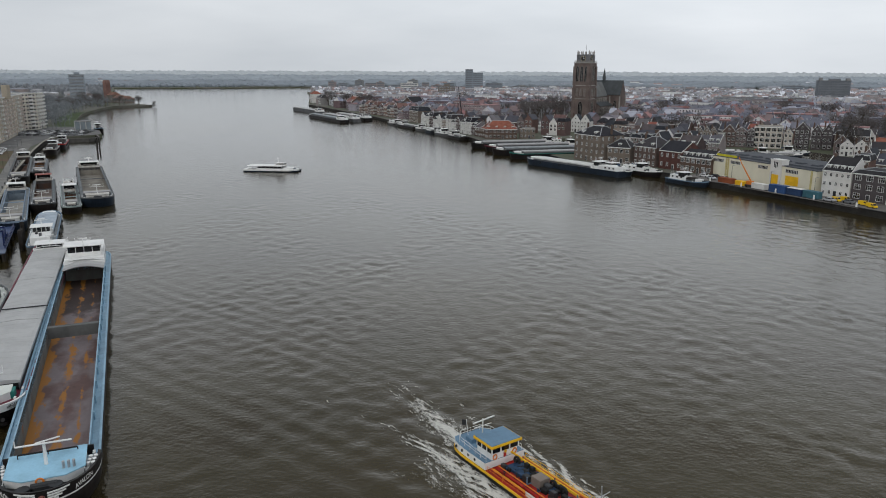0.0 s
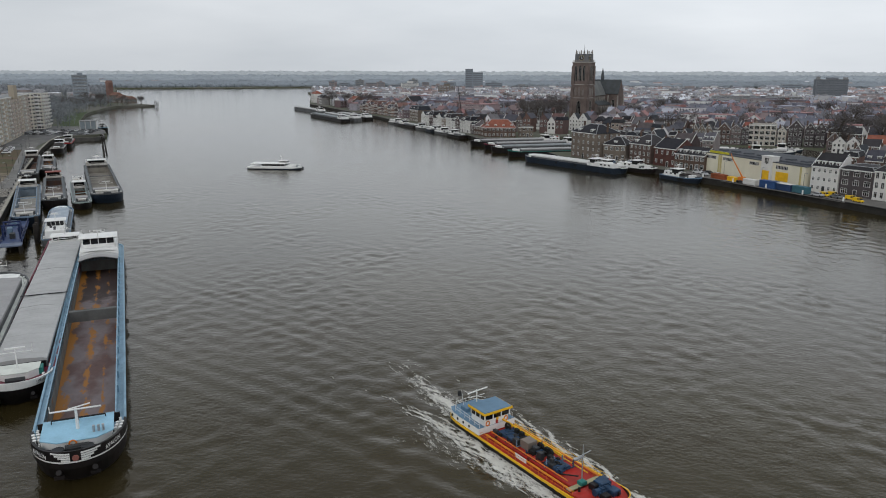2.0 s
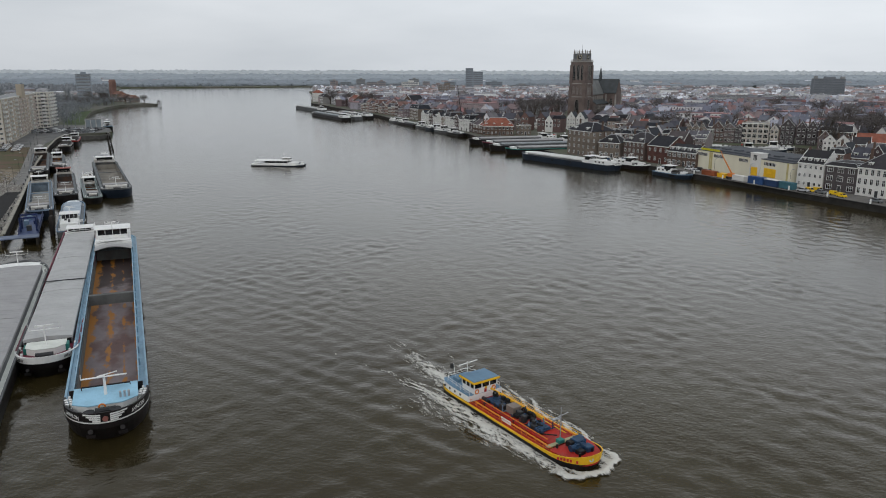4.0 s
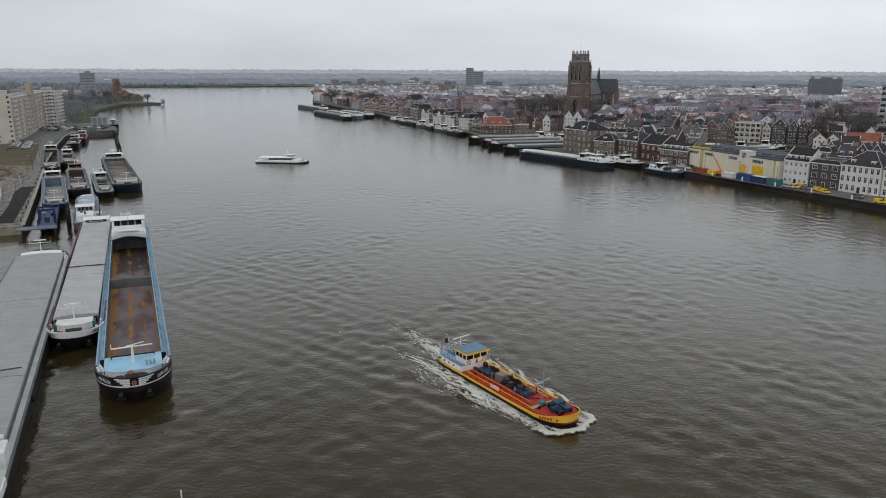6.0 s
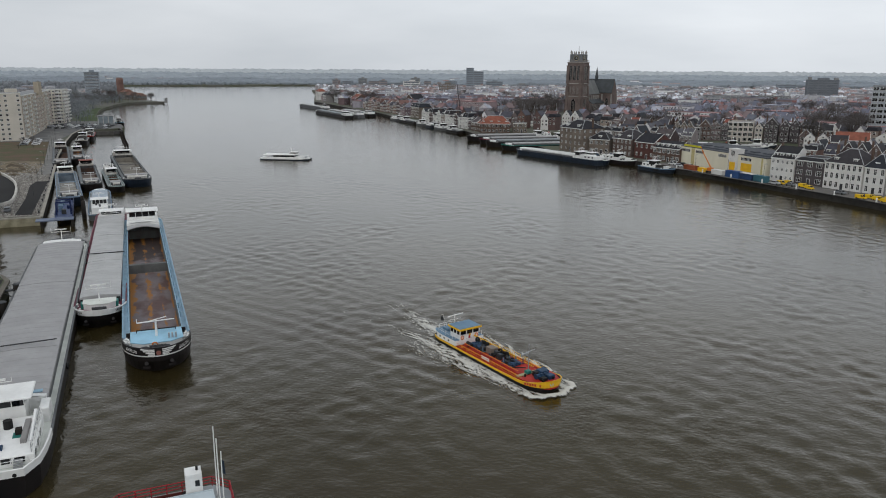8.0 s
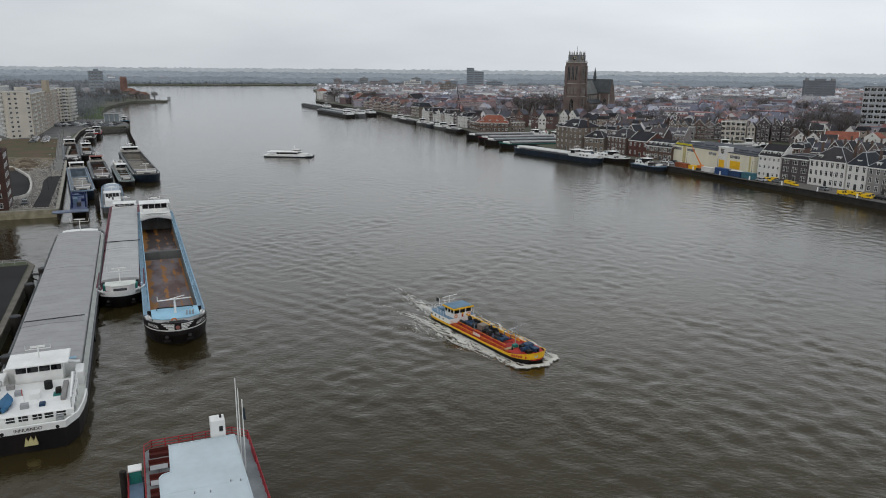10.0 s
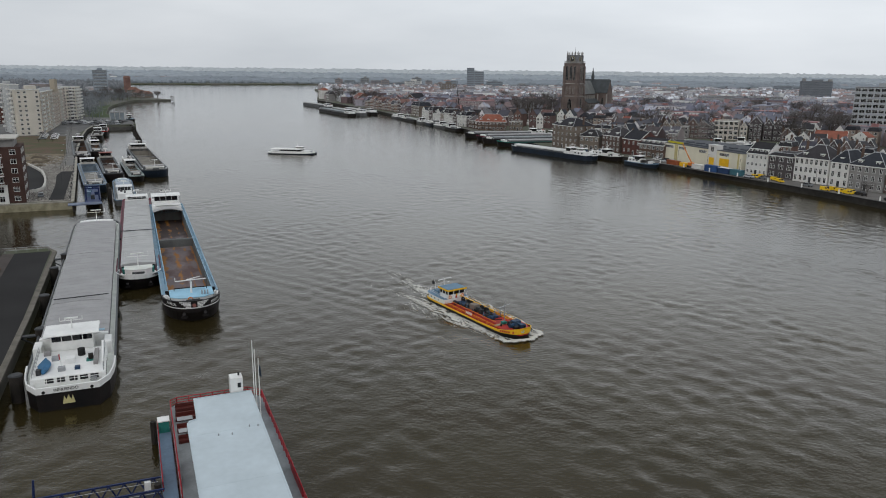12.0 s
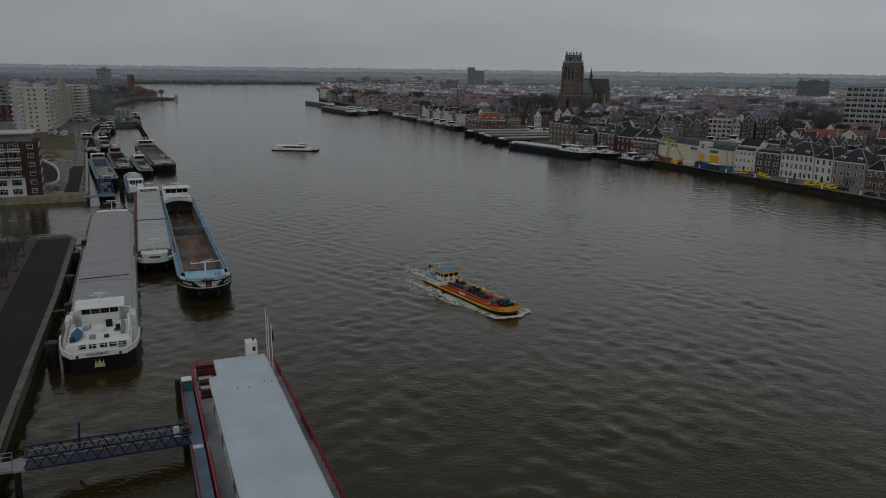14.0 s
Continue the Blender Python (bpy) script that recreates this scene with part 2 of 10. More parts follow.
SHIP_BLUE_PALE = mat("pale_blue_deck", (0.30, 0.53, 0.68), 0.6, var=0.2, scale=0.4, fine=3)
MID_BLUE = mat("blue_grey_paint", (0.16, 0.24, 0.33), 0.55, var=0.25, scale=0.4, fine=3)
SHIP_GREEN = mat("green_paint", (0.03, 0.20, 0.17), 0.5, var=0.3, scale=0.4)
HATCH = mat("hatch_covers", (0.335, 0.33, 0.33), 0.55, metal=0.15, var=0.14, scale=0.25, fine=1.5)
HATCH_PALE = mat("pale_hatch_covers", (0.42, 0.42, 0.415), 0.55, metal=0.1, var=0.14, scale=0.25, fine=1.5)
DECK_GREY = mat("grey_deck", (0.27, 0.29, 0.30), 0.8, var=0.25, scale=0.4, fine=3)
SHIP_WHITE = mat("white_ship_paint", (0.78, 0.78, 0.76), 0.45, var=0.12, scale=0.4, fine=2, streak=0.4, bump=0.03)
SHIP_CREAM = mat("off_white_deck", (0.66, 0.68, 0.63), 0.6, var=0.16, scale=0.5, fine=3)
MAROON = mat("maroon_paint", (0.17, 0.022, 0.045), 0.5, var=0.25, scale=0.5, fine=3)
RED_PAINT = mat("red_paint", (0.48, 0.035, 0.03), 0.5, var=0.25, scale=0.5, fine=3)
DECK_RED = mat("red_deck_paint", (0.42, 0.022, 0.015), 0.55, var=0.3, scale=0.4, fine=2.5, second=(0.28, 0.025, 0.018))
YELLOW = mat("yellow_paint", (0.80, 0.46, 0.02), 0.5, var=0.15, scale=0.5, fine=3)
ORANGE = mat("orange_paint", (0.70, 0.21, 0.03), 0.5, var=0.2, scale=0.5, fine=3)
PIPE_BLUE = mat("dark_blue_machinery", (0.025, 0.06, 0.12), 0.5, var=0.4, scale=1.0, fine=3)
ROOF_BLUE = mat("blue_wheelhouse_roof", (0.13, 0.23, 0.33), 0.55, var=0.2, scale=0.5, fine=3)
BLACK = mat("black_rubber", (0.018, 0.018, 0.018), 0.7, var=0.3)
STEEL = mat("galvanised_steel", (0.42, 0.43, 0.44), 0.45, metal=0.6, var=0.2)
DARK_STEEL = mat("dark_steel", (0.06, 0.062, 0.065), 0.55, metal=0.4, var=0.3)
HOLD_FLOOR = mat("rusty_hold_floor", (0.105, 0.060, 0.054), 0.6, var=0.35, scale=0.22, fine=1.3, second=(0.175, 0.145, 0.150), spread=0.25, along=0.5)


def rust_bands(m, bands, rust, aft_dark):
    """Adds to a ship's floor rust that follows lines along the hold, and a darker brown towards its aft end."""
    n, l = m.node_tree.nodes, m.node_tree.links
    b = n["Principled BSDF"]
    last = b.inputs["Base Color"].links[0].from_socket
    tc, sep = n.new("ShaderNodeTexCoord"), n.new("ShaderNodeSeparateXYZ")
    l.new(tc.outputs["Object"], sep.inputs[0])

    def noise_(scale, stretch, detail):
        mp, t = n.new("ShaderNodeMapping"), n.new("ShaderNodeTexNoise")
        mp.inputs["Scale"].default_value = stretch
        t.inputs["Scale"].default_value, t.inputs["Detail"].default_value, t.inputs["Roughness"].default_value = scale, detail, 0.65
        l.new(tc.outputs["Object"], mp.inputs["Vector"])
        l.new(mp.outputs[0], t.inputs["Vector"])
        return t.outputs["Fac"]

    def math_(op, a, b_=None):
        k = n.new("ShaderNodeMath")
        k.operation = op
        for i, v in enumerate((a, b_)):
            if v is None:
                continue
            if isinstance(v, (int, float)):
                k.inputs[i].default_value = v
            else:
                l.new(v, k.inputs[i])
        return k.outputs[0]

    def ranged(v, a, b_, c, d):
        r = n.new("ShaderNodeMapRange")
        for i, q in enumerate((a, b_, c, d)):
            r.inputs[i + 1].default_value = q
        l.new(v, r.inputs["Value"])
        return r.outputs[0]

    def over(base, colour, fac):
        x = n.new("ShaderNodeMix")
        x.data_type = "RGBA"
        x.inputs["B"].default_value = (*colour, 1)
        l.new(base, x.inputs["A"])
        l.new(fac, x.inputs["Factor"])
        return x.outputs["Result"]

    aft_dark_at = math_("ADD", ranged(sep.outputs["X"], 18, 58, 0.36, -0.16), noise_(0.16, (0.7, 1.0, 1), 5))
    last = over(last, aft_dark, ranged(aft_dark_at, 0.48, 0.62, 0.0, 0.9))
    amount = None
    for c, w, amp in bands:
        v = ranged(math_("ABSOLUTE", math_("SUBTRACT", sep.outputs["Y"], c)), 0.0, w, amp, 0.0)
        amount = v if amount is None else math_("MAXIMUM", amount, v)
    amount = math_("ADD", amount, noise_(0.5, (0.38, 1.0, 1), 6))
    last = over(last, rust, ranged(amount, 0.66, 0.73, 0.0, 0.95))
    l.new(last, b.inputs["Base Color"])
    return m


rust_bands(HOLD_FLOOR, ((-3.9, 2.3, 0.36), (-0.3, 1.2, 0.24), (4.0, 0.8, 0.32), (1.9, 0.7, 0.16)), (0.30, 0.125, 0.018), (0.026, 0.016, 0.014))
HOLD_WALL = mat("scuffed_hold_wall", (0.075, 0.055, 0.047), 0.75, var=0.4, scale=0.3, fine=1.5, second=(0.12, 0.055, 0.03), streak=0.4, patch=((0.30, 0.12, 0.035), 0.35, 0.6))
HOLD_GREY = mat("grey_hold_wall", (0.12, 0.122, 0.12), 0.7, var=0.3, scale=0.3, fine=1.5, streak=0.4)
PONTOON_ROOF = mat("pale_blue_roofing", (0.50, 0.57, 0.605), 0.6, var=0.13, scale=0.18, fine=1.2, bump=0.05)
BRIDGE_BLUE = mat("navy_bridge_paint", (0.018, 0.030, 0.095), 0.5, var=0.25, scale=0.5)
WOOD_DARK = mat("tarred_wood", (0.035, 0.030, 0.026), 0.85, var=0.4, scale=0.6, fine=4, bump=0.4)
SANDSTONE = mat("tower_brick", (0.185, 0.145, 0.132), 0.95, var=0.35, scale=0.12, fine=2.0, bump=0.4)
for wet in (ROOF_FLAT, SLATE, FAR_ROOF):
    wet.node_tree.nodes["Principled BSDF"].inputs["Roughness"].default_value = 0.5
    wet.node_tree.nodes["Principled BSDF"].inputs["Specular IOR Level"].default_value = 0.45
SANDSTONE_LIGHT = mat("pale_sandstone", (0.33, 0.31, 0.285), 0.95, var=0.3, scale=0.2, fine=2.5)


# ---- mesh helpers ----
class Mesh:
    """Collects vertices and faces; every face may take its own material slot."""

    def __init__(self):
        self.v, self.f, self.s = [], [], []

    def add(self, verts, faces, slot=0):
        k = len(self.v)
        self.v += [tuple(p) for p in verts]
        self.f += [tuple(i + k for i in q) for q in faces]
        self.s += [slot] * len(faces)
        return self

    def box(self, x0, x1, y0, y1, z0, z1, slot=0, top=0.0):
        """A box; top: by how much its upper face is smaller on every side."""
        a, b = (x0, x1, y0, y1), (x0 + top, x1 - top, y0 + top, y1 - top)
        vs = [(p[i], p[j], z) for p, z in ((a, z0), (b, z1)) for i, j in ((0, 2), (1, 2), (1, 3), (0, 3))]
        return self.add(vs, [(3, 2, 1, 0), (4, 5, 6, 7), (0, 1, 5, 4), (1, 2, 6, 5), (2, 3, 7, 6), (3, 0, 4, 7)], slot)

    def block(self, x0, x1, y0, y1, z0, z1, slot=0, e=0.06):
        """A box with chamfered upper edges."""
        self.box(x0, x1, y0, y1, z0, z1 - e, slot)
        return self.box(x0, x1, y0, y1, z1 - e, z1, slot, top=e)

    def prism(self, poly, z0, z1, slot=0, cap=True, slot_top=None):
        n = len(poly)
        vs = [(x, y, z0) for x, y in poly] + [(x, y, z1) for x, y in poly]
        self.add(vs, [(i, (i + 1) % n, n + (i + 1) % n, n + i) for i in range(n)], slot)
        if cap:
            self.add([(x, y, z1) for x, y in poly], [tuple(range(n))], slot if slot_top is None else slot_top)
        return self

    def rod(self, a, b, r, r2=None, n=6, slot=0):
        a, b = Vector(a), Vector(b)
        r2 = r if r2 is None else r2
        d = (b - a).normalized()
        u = d.cross(Vector((0, 0, 1)) if abs(d.z) < 0.9 else Vector((1, 0, 0))).normalized()
        w = d.cross(u)
        vs = []
        for c, q in ((a, r), (b, r2)):
            vs += [c + (u * math.cos(2 * math.pi * i / n) + w * math.sin(2 * math.pi * i / n)) * q for i in range(n)]
        fs = [(i, n + i, n + (i + 1) % n, (i + 1) % n) for i in range(n)]
        return self.add(vs, fs + [tuple(range(n)), tuple(range(2 * n - 1, n - 1, -1))], slot)

    def rings(self, rings, slot=0, close=False, cap=False):
        """Skin between rings of equal length."""
        n = len(rings[0])
        vs = [p for r in rings for p in r]
        fs = [(k * n + i, k * n + (i + 1) % n, (k + 1) * n + (i + 1) % n, (k + 1) * n + i) for k in range(len(rings) - 1) for i in range(n)]
        if cap:
            fs += [tuple(range((len(rings) - 1) * n, len(rings) * n))]
        return self.add(vs, fs, slot)

    def dome(self, c, rx, ry, rz, n=10, m=4, slot=0):
        rings = [[(c[0] + rx * math.cos(k * math.pi / 2 / m) * math.cos(2 * math.pi * i / n), c[1] + ry * math.cos(k * math.pi / 2 / m) * math.sin(2 * math.pi * i / n), c[2] + rz * math.sin(k * math.pi / 2 / m)) for i in range(n)] for k in range(m)]
        return self.rings(rings, slot, cap=True)

    def torus(self, c, axis, R, r, n=12, m=6, slot=0):
        ax = Vector(axis).normalized()
        u = ax.cross(Vector((0, 0, 1)) if abs(ax.z) < 0.9 else Vector((1, 0, 0))).normalized()
        w = ax.cross(u)
        vs = []
        for i in range(n):
            d = u * math.cos(2 * math.pi * i / n) + w * math.sin(2 * math.pi * i / n)
            for j in range(m):
                a = 2 * math.pi * j / m
                vs.append(Vector(c) + d * (R + r * math.cos(a)) + ax * r * math.sin(a))
        return self.add(vs, [(i * m + j, ((i + 1) % n) * m + j, ((i + 1) % n) * m + (j + 1) % m, i * m + (j + 1) % m) for i in range(n) for j in range(m)], slot)

    def data(self, name, mats, smooth=False):
        me = bpy.data.meshes.new(name)
        me.from_pydata(self.v, [], self.f)
        for m in mats if isinstance(mats, (list, tuple)) else [mats]:
            me.materials.append(m)
        me.polygons.foreach_set("material_index", self.s)
        if smooth:
            me.polygons.foreach_set("use_smooth", [True] * len(self.f))
        me.update()
        return me


def part(name, m, mats, parent, label="", smooth=False):
    """One mesh object under a thing or a part. m: a Mesh, or mesh data to be shared."""
    ob = new(name, m.data(name, mats, smooth) if isinstance(m, Mesh) else m)
    ob.parent = parent
    return tagged(ob, label)


def thing(name, where, label, category, group=""):
    ob = new(name)
    ob.matrix_world = where
    return tagged(ob, label, category, group)


def structure(name, m, mats, label="", smooth=False):
    return tagged(new(name, m.data(name, mats, smooth)), label, kind="structure")


def rail(m, pts, z0, h, r=0.035, step=1.6, bars=2, slot=0):
    """Posts and rails along a line of (x, y) points."""
    for (x0, y0), (x1, y1) in zip(pts, pts[1:]):
        n = max(1, round(math.hypot(x1 - x0, y1 - y0) / step))
        for k in range(n + 1):
            x, y = x0 + (x1 - x0) * k / n, y0 + (y1 - y0) * k / n
            m.rod((x, y, z0), (x, y, z0 + h), r, n=4, slot=slot)
        for b in range(bars):
            z = z0 + h * (b + 1) / bars
            m.rod((x0, y0, z), (x1, y1, z), r, n=4, slot=slot)
    return m


# axes of the left bank: AX runs upriver along the moored barges, PX across towards the stream
AX, PX = Vector((-0.42, 0.9075, 0)), Vector((0.9075, 0.42, 0))


# ---- river and ground ----
TANKER = Matrix.Translation((18.0, 62.4, 0)) @ Matrix.Rotation(math.atan2(-0.81, 0.585), 4, "Z") @ Matrix.Diagonal((0.89, 0.89, 0.89, 1))
TANKER_DIR = Vector((0.585, -0.81))


def wave_height(X, Y):
    """Wind waves and the ship's wash, in metres above the still water."""
    rng = np.random.RandomState(5)
    Z = np.zeros_like(X)
    for k in range(34):
        lam = 2.0 * 1.040 ** k
        a = radians(62) + rng.normal(0, 1.0)
        u = X * math.cos(a) + Y * math.sin(a)
        v = -X * math.sin(a) + Y * math.cos(a)
        gust = 0.5 + 0.5 * np.sin(v * 2 * math.pi / (lam * rng.uniform(2.2, 4.5)) + rng.uniform(0, 6.3)) * np.sin(u * 2 * math.pi / (lam * rng.uniform(3.5, 7)) + rng.uniform(0, 6.3))
        Z += 0.0082 * lam ** 0.3 * gust * np.sin(u * 2 * math.pi / lam + rng.uniform(0, 6.3))
    # gusts: patches of livelier and calmer water
    gusts = np.zeros_like(X)
    for k in range(9):
        a, lam = rng.uniform(0, 6.3), rng.uniform(14, 60)
        gusts += np.sin((X * math.cos(a) + Y * math.sin(a) * 0.6) * 2 * math.pi / lam + rng.uniform(0, 6.3))
    Z *= np.clip(1.0 + 0.27 * gusts, 0.3, 2.0)
    Z *= np.clip(1.25 - (Y - 60) / 330.0, 0.55, 1.25)
    # wave trains that run out from the tanker's bow on either side
    bx, by = 18.0, 62.4
    along = -((X - bx) * TANKER_DIR.x + (Y - by) * TANKER_DIR.y)
    side = (X - bx) * TANKER_DIR.y - (Y - by) * TANKER_DIR.x
    for sgn, amp in ((1, 0.07), (-1, 0.035)):
        d = sgn * side - along * 0.36 - 2.0
        env = np.exp(-(d / 8.0) ** 2) * np.clip(along / 12.0, 0, 1) * np.exp(-np.clip(along, 0, 400) / 130.0)
        Z += amp * env * np.sin(d * 2 * math.pi / 4.4 + 0.5 * np.sin(along * 0.16))
    # older wash, slanting from the tanker's quarter towards the barges
    nx_, ny_ = 0.60, 0.80
    q = (X + 43.8) * nx_ + (Y - 132.7) * ny_
    r = -(X + 43.8) * ny_ + (Y - 132.7) * nx_
    env = np.exp(-(q / 9.0) ** 2) * np.exp(-(r / 38.0) ** 4)
    Z += 0.05 * env * np.sin(q * 2 * math.pi / 3.7 + 0.7 * np.sin(r * 0.11) + 0.02 * r)
    return Z


def river():
    """The stream round the walk as a grid of low waves, and a flat sheet round it to the horizon."""
    x0, x1, y0, y1, st = -130.0, 150.0, -70.0, 420.0, 0.8
    nx, ny = int((x1 - x0) / st), int((y1 - y0) / st)
    xs = np.linspace(x0, x1, nx + 1)
    ys = np.linspace(y0, y1, ny + 1)
    X, Y = np.meshgrid(xs, ys)
    Z = wave_height(X, Y)
    edge = np.minimum.reduce([X - x0, x1 - X, Y - y0, y1 - Y])
    Z *= np.clip(edge / 25.0, 0, 1)
    m = Mesh()
    m.v = list(zip(X.ravel().tolist(), Y.ravel().tolist(), Z.ravel().tolist()))
    w = nx + 1
    m.f = [(j * w + i, j * w + i + 1, (j + 1) * w + i + 1, (j + 1) * w + i) for j in range(ny) for i in range(nx)]
    m.s = [0] * len(m.f)
    far = 5600.0
    for a, b, c, d in ((-far, far, -far, y0), (-far, far, y1, far), (-far, x0, y0, y1), (x1, far, y0, y1)):
        m.add([(a, c, 0), (b, c, 0), (b, d, 0), (a, d, 0)], [(0, 1, 2, 3)])
    return structure("water", m, WATER, "broad grey-brown river with low wind waves and ship's wash", smooth=True)


river()
RIGHT_EDGE = [(260, -20), (210, 76), (151, 193), (140, 218), (128, 242), (114, 273), (105, 288), (95, 304), (91, 320), (72, 343), (56, 350), (49, 378), (45, 393)]
RIGHT_FAR = [(74, 420), (92, 470), (70, 498), (37, 480), (9, 480), (5, 497), (-12, 535), (-27, 568), (-45, 612), (-62, 655), (-82, 712), (-105, 760), (-145, 850), (-180, 930), (-206, 985), (-222, 1060), (-240, 1150), (-285, 1380), (-330, 1560), (-250, 1800), (200, 1880)]
LEFT_EDGE = [(-520, -14), (-300, 88), (-141, 161), (-118.5, 171), (-150, 232), (-194, 316), (-234, 398), (-255, 444), (-266, 474)]
LEFT_FAR = [(-248, 491), (-246, 500), (-252, 511), (-262, 530), (-292, 564), (-328, 621), (-352, 673), (-376, 725), (-392, 765), (-404, 805), (-418, 850), (-428, 900), (-424, 915), (-412, 922), (-398, 934), (-396, 940), (-406, 948), (-450, 992), (-560, 1150), (-800, 1700), (-870, 1838)]
NEAR_QUAY = [(-330, -4), (-230, 44), (-91, 108), (-87, 104), (-67, 60), (-46, 12), (-20, -46), (24, -140), (-200, -240)]
g = Mesh()
g.prism(RIGHT_EDGE + RIGHT_FAR + [(5200, 1880), (5200, -20)], -2, 2.2)
g.prism([(-5200, -14)] + LEFT_EDGE + LEFT_FAR + [(-5200, 1838)], -2, 2.5)
g.prism([(-5200, 1860), (-870, 1860), (-622, 1943), (-467, 2039), (200, 2100), (5200, 2100), (5200, 5500), (-5200, 5500)], -2, 2.5)
g.prism(NEAR_QUAY, -2, 3.0)
structure("ground", g, GROUND, "flat town ground of earth, paving and winter grass")


def strip(edge, inner, z, slot=0, m=None):
    """A flat band between two lines of points."""
    m = m or Mesh()
    n = len(edge)
    m.add([(x, y, z) for x, y in edge] + [(x, y, z) for x, y in inner], [(i, i + 1, n + i + 1, n + i) for i in range(n - 1)], slot)
    return m


def offset(line, d):
    """The line moved d metres to its left."""
    out = []
    for k, (x, y) in enumerate(line):
        a, b = line[max(0, k - 1)], line[min(len(line) - 1, k + 1)]
        t = Vector((b[0] - a[0], b[1] - a[1])).normalized()
        out.append((x - t.y * d, y + t.x * d))
    return out


def quay_wall(name, line, z, side, label, wall=QUAY_STONE, cope=COPING, proud=0.25):
    """A retaining wall along a line with a coping on top; side: -1 where the water lies to the line's left."""
    m = Mesh()
    o, i = offset(line, -side * proud), offset(line, side * 0.5)
    n = len(line)
    m.add([(x, y, -2) for x, y in o] + [(x, y, z - 0.25) for x, y in o] + [(x, y, z - 0.25) for x, y in i], [(k, k + 1, n + k + 1, n + k) for k in range(n - 1)] + [(n + k, n + k + 1, 2 * n + k + 1, 2 * n + k) for k in range(n - 1)])
    ob = structure(name, m, wall, label)
    c = Mesh()
    o, i = offset(line, -side * (proud + 0.12)), offset(line, side * 0.55)
    ring = [[(*o[k], z - 0.24), (*o[k], z + 0.10), (*i[k], z + 0.10), (*i[k], z - 0.24)] for k in range(n)]
    c.rings(ring)
    part("coping", c, cope, ob)
    return ob


quay_wall("quay_wall_east", RIGHT_EDGE, 2.2, -1, "dark stone quay wall stained by the tide", cope=ASPHALT)
quay_wall("quay_wall_old_town", RIGHT_FAR[3:16], 2.2, -1, "old stone quay wall along moored ships", cope=PAVING)
quay_wall("quay_wall_west", LEFT_EDGE[3:], 2.5, 1, "dark quay wall with pale weathered coping")
quay_wall("quay_wall_south", LEFT_EDGE[1:4], 2.5, 1, "pale concrete quay wall stained by the tide", wall=mat("tide_stained_concrete", (0.34, 0.31, 0.22), 0.9, var=0.3, scale=0.4, fine=2, second=(0.20, 0.18, 0.12)))
quay_wall("pier", [(-259.5, 461), (-240, 470), (-238, 480), (-246, 494), (-262, 512)], 2.5, 1, "low grey harbour pier", wall=mat("weathered_pier_wall", (0.115, 0.112, 0.105), 0.9, var=0.35, scale=0.4, fine=2), cope=PAVING)
quay_wall("quay_wall_near", NEAR_QUAY[1:8], 3.0, 1, "quay wall with worn grey concrete coping", cope=mat("worn_coping", (0.17, 0.155, 0.13), 0.9, var=0.35, scale=0.4, fine=3))


# ---- ships ----
def outline(L, B, bow, stern, stern_w=0.8, inset=0.0, p=2.3, n=10):
    """Half-breadths along a hull turned into a closed line, bow at x = L - inset."""
    def half(x):
        h = 1.0
        if x > L - bow:
            h = max(0.0, 1 - ((x - (L - bow)) / bow) ** p) ** (1 / p)
        if x < stern:
            h = min(h, stern_w + (1 - stern_w) * (1 - ((stern - x) / stern) ** 2) ** 0.5)
        return max(0.0, h * B / 2)
    xs = [stern * k / 4 for k in range(4)] + [stern + (L - bow - stern) * k / 4 for k in range(4)]
    xs += [L - bow * math.cos(math.pi / 2 * k / n) for k in range(n + 1)]
    xs = xs[:-n - 1] + [L - bow + bow * math.sin(math.pi / 2 * k / n) for k in range(n + 1)]
    up = []
    for x in xs:
        h = half(x)
        k = max(0.0, (B / 2 - inset) / (B / 2))
        up.append((inset + x * (L - 2 * inset) / L, h * k))
    return [(x, -y) for x, y in up] + [(x, y) for x, y in reversed(up[:-1])]


def hull_rings(L, B, bow, stern, levels, stern_w=0.8, p=2.3):
    """levels: z, how much the bow draws back, how much the sides draw in, how much the bow rises."""
    rings = []
    for z, back, side, sheer in levels:
        o = outline(L - back, B - 2 * side, bow, stern, stern_w, p=p)
        rings.append([(x, y, z + sheer * max(0.0, (x - (L - 1.6 * bow)) / (1.6 * bow)) ** 2) for x, y in o])
    return rings


def text_part(word, where, size, material, parent, name="lettering"):
    """Lettering of the built-in font, as a thin mesh. where: a pose in the thing's own space."""
    cu = bpy.data.curves.new(name, "FONT")
    cu.body, cu.size, cu.align_x, cu.align_y, cu.extrude = word, size, "CENTER", "CENTER", 0.01
    tmp = bpy.data.objects.new(name, cu)
    scene.collection.objects.link(tmp)
    me = bpy.data.meshes.new_from_object(tmp.evaluated_get(bpy.context.evaluated_depsgraph_get()))
    bpy.data.objects.remove(tmp)
    me.materials.clear()
    me.materials.append(material)
    ob = new(name, me)
    ob.parent = parent
    ob.matrix_local = where
    return ob


def bollards(parent, spots, z, material=SHIP_WHITE):
    m = Mesh()
    for s in (-0.22, 0.22):
        m.rod((s, 0, 0), (s, 0, 0.55), 0.13, n=8)
        m.rod((s, 0, 0.5), (s, 0, 0.6), 0.17, n=8)
    m.box(-0.45, 0.45, -0.18, 0.18, 0, 0.06)
    me = m.data("bollard", material)
    for x, y in spots:
        ob = part("bollard", me, None, parent)
        ob.location = (x, y, z)


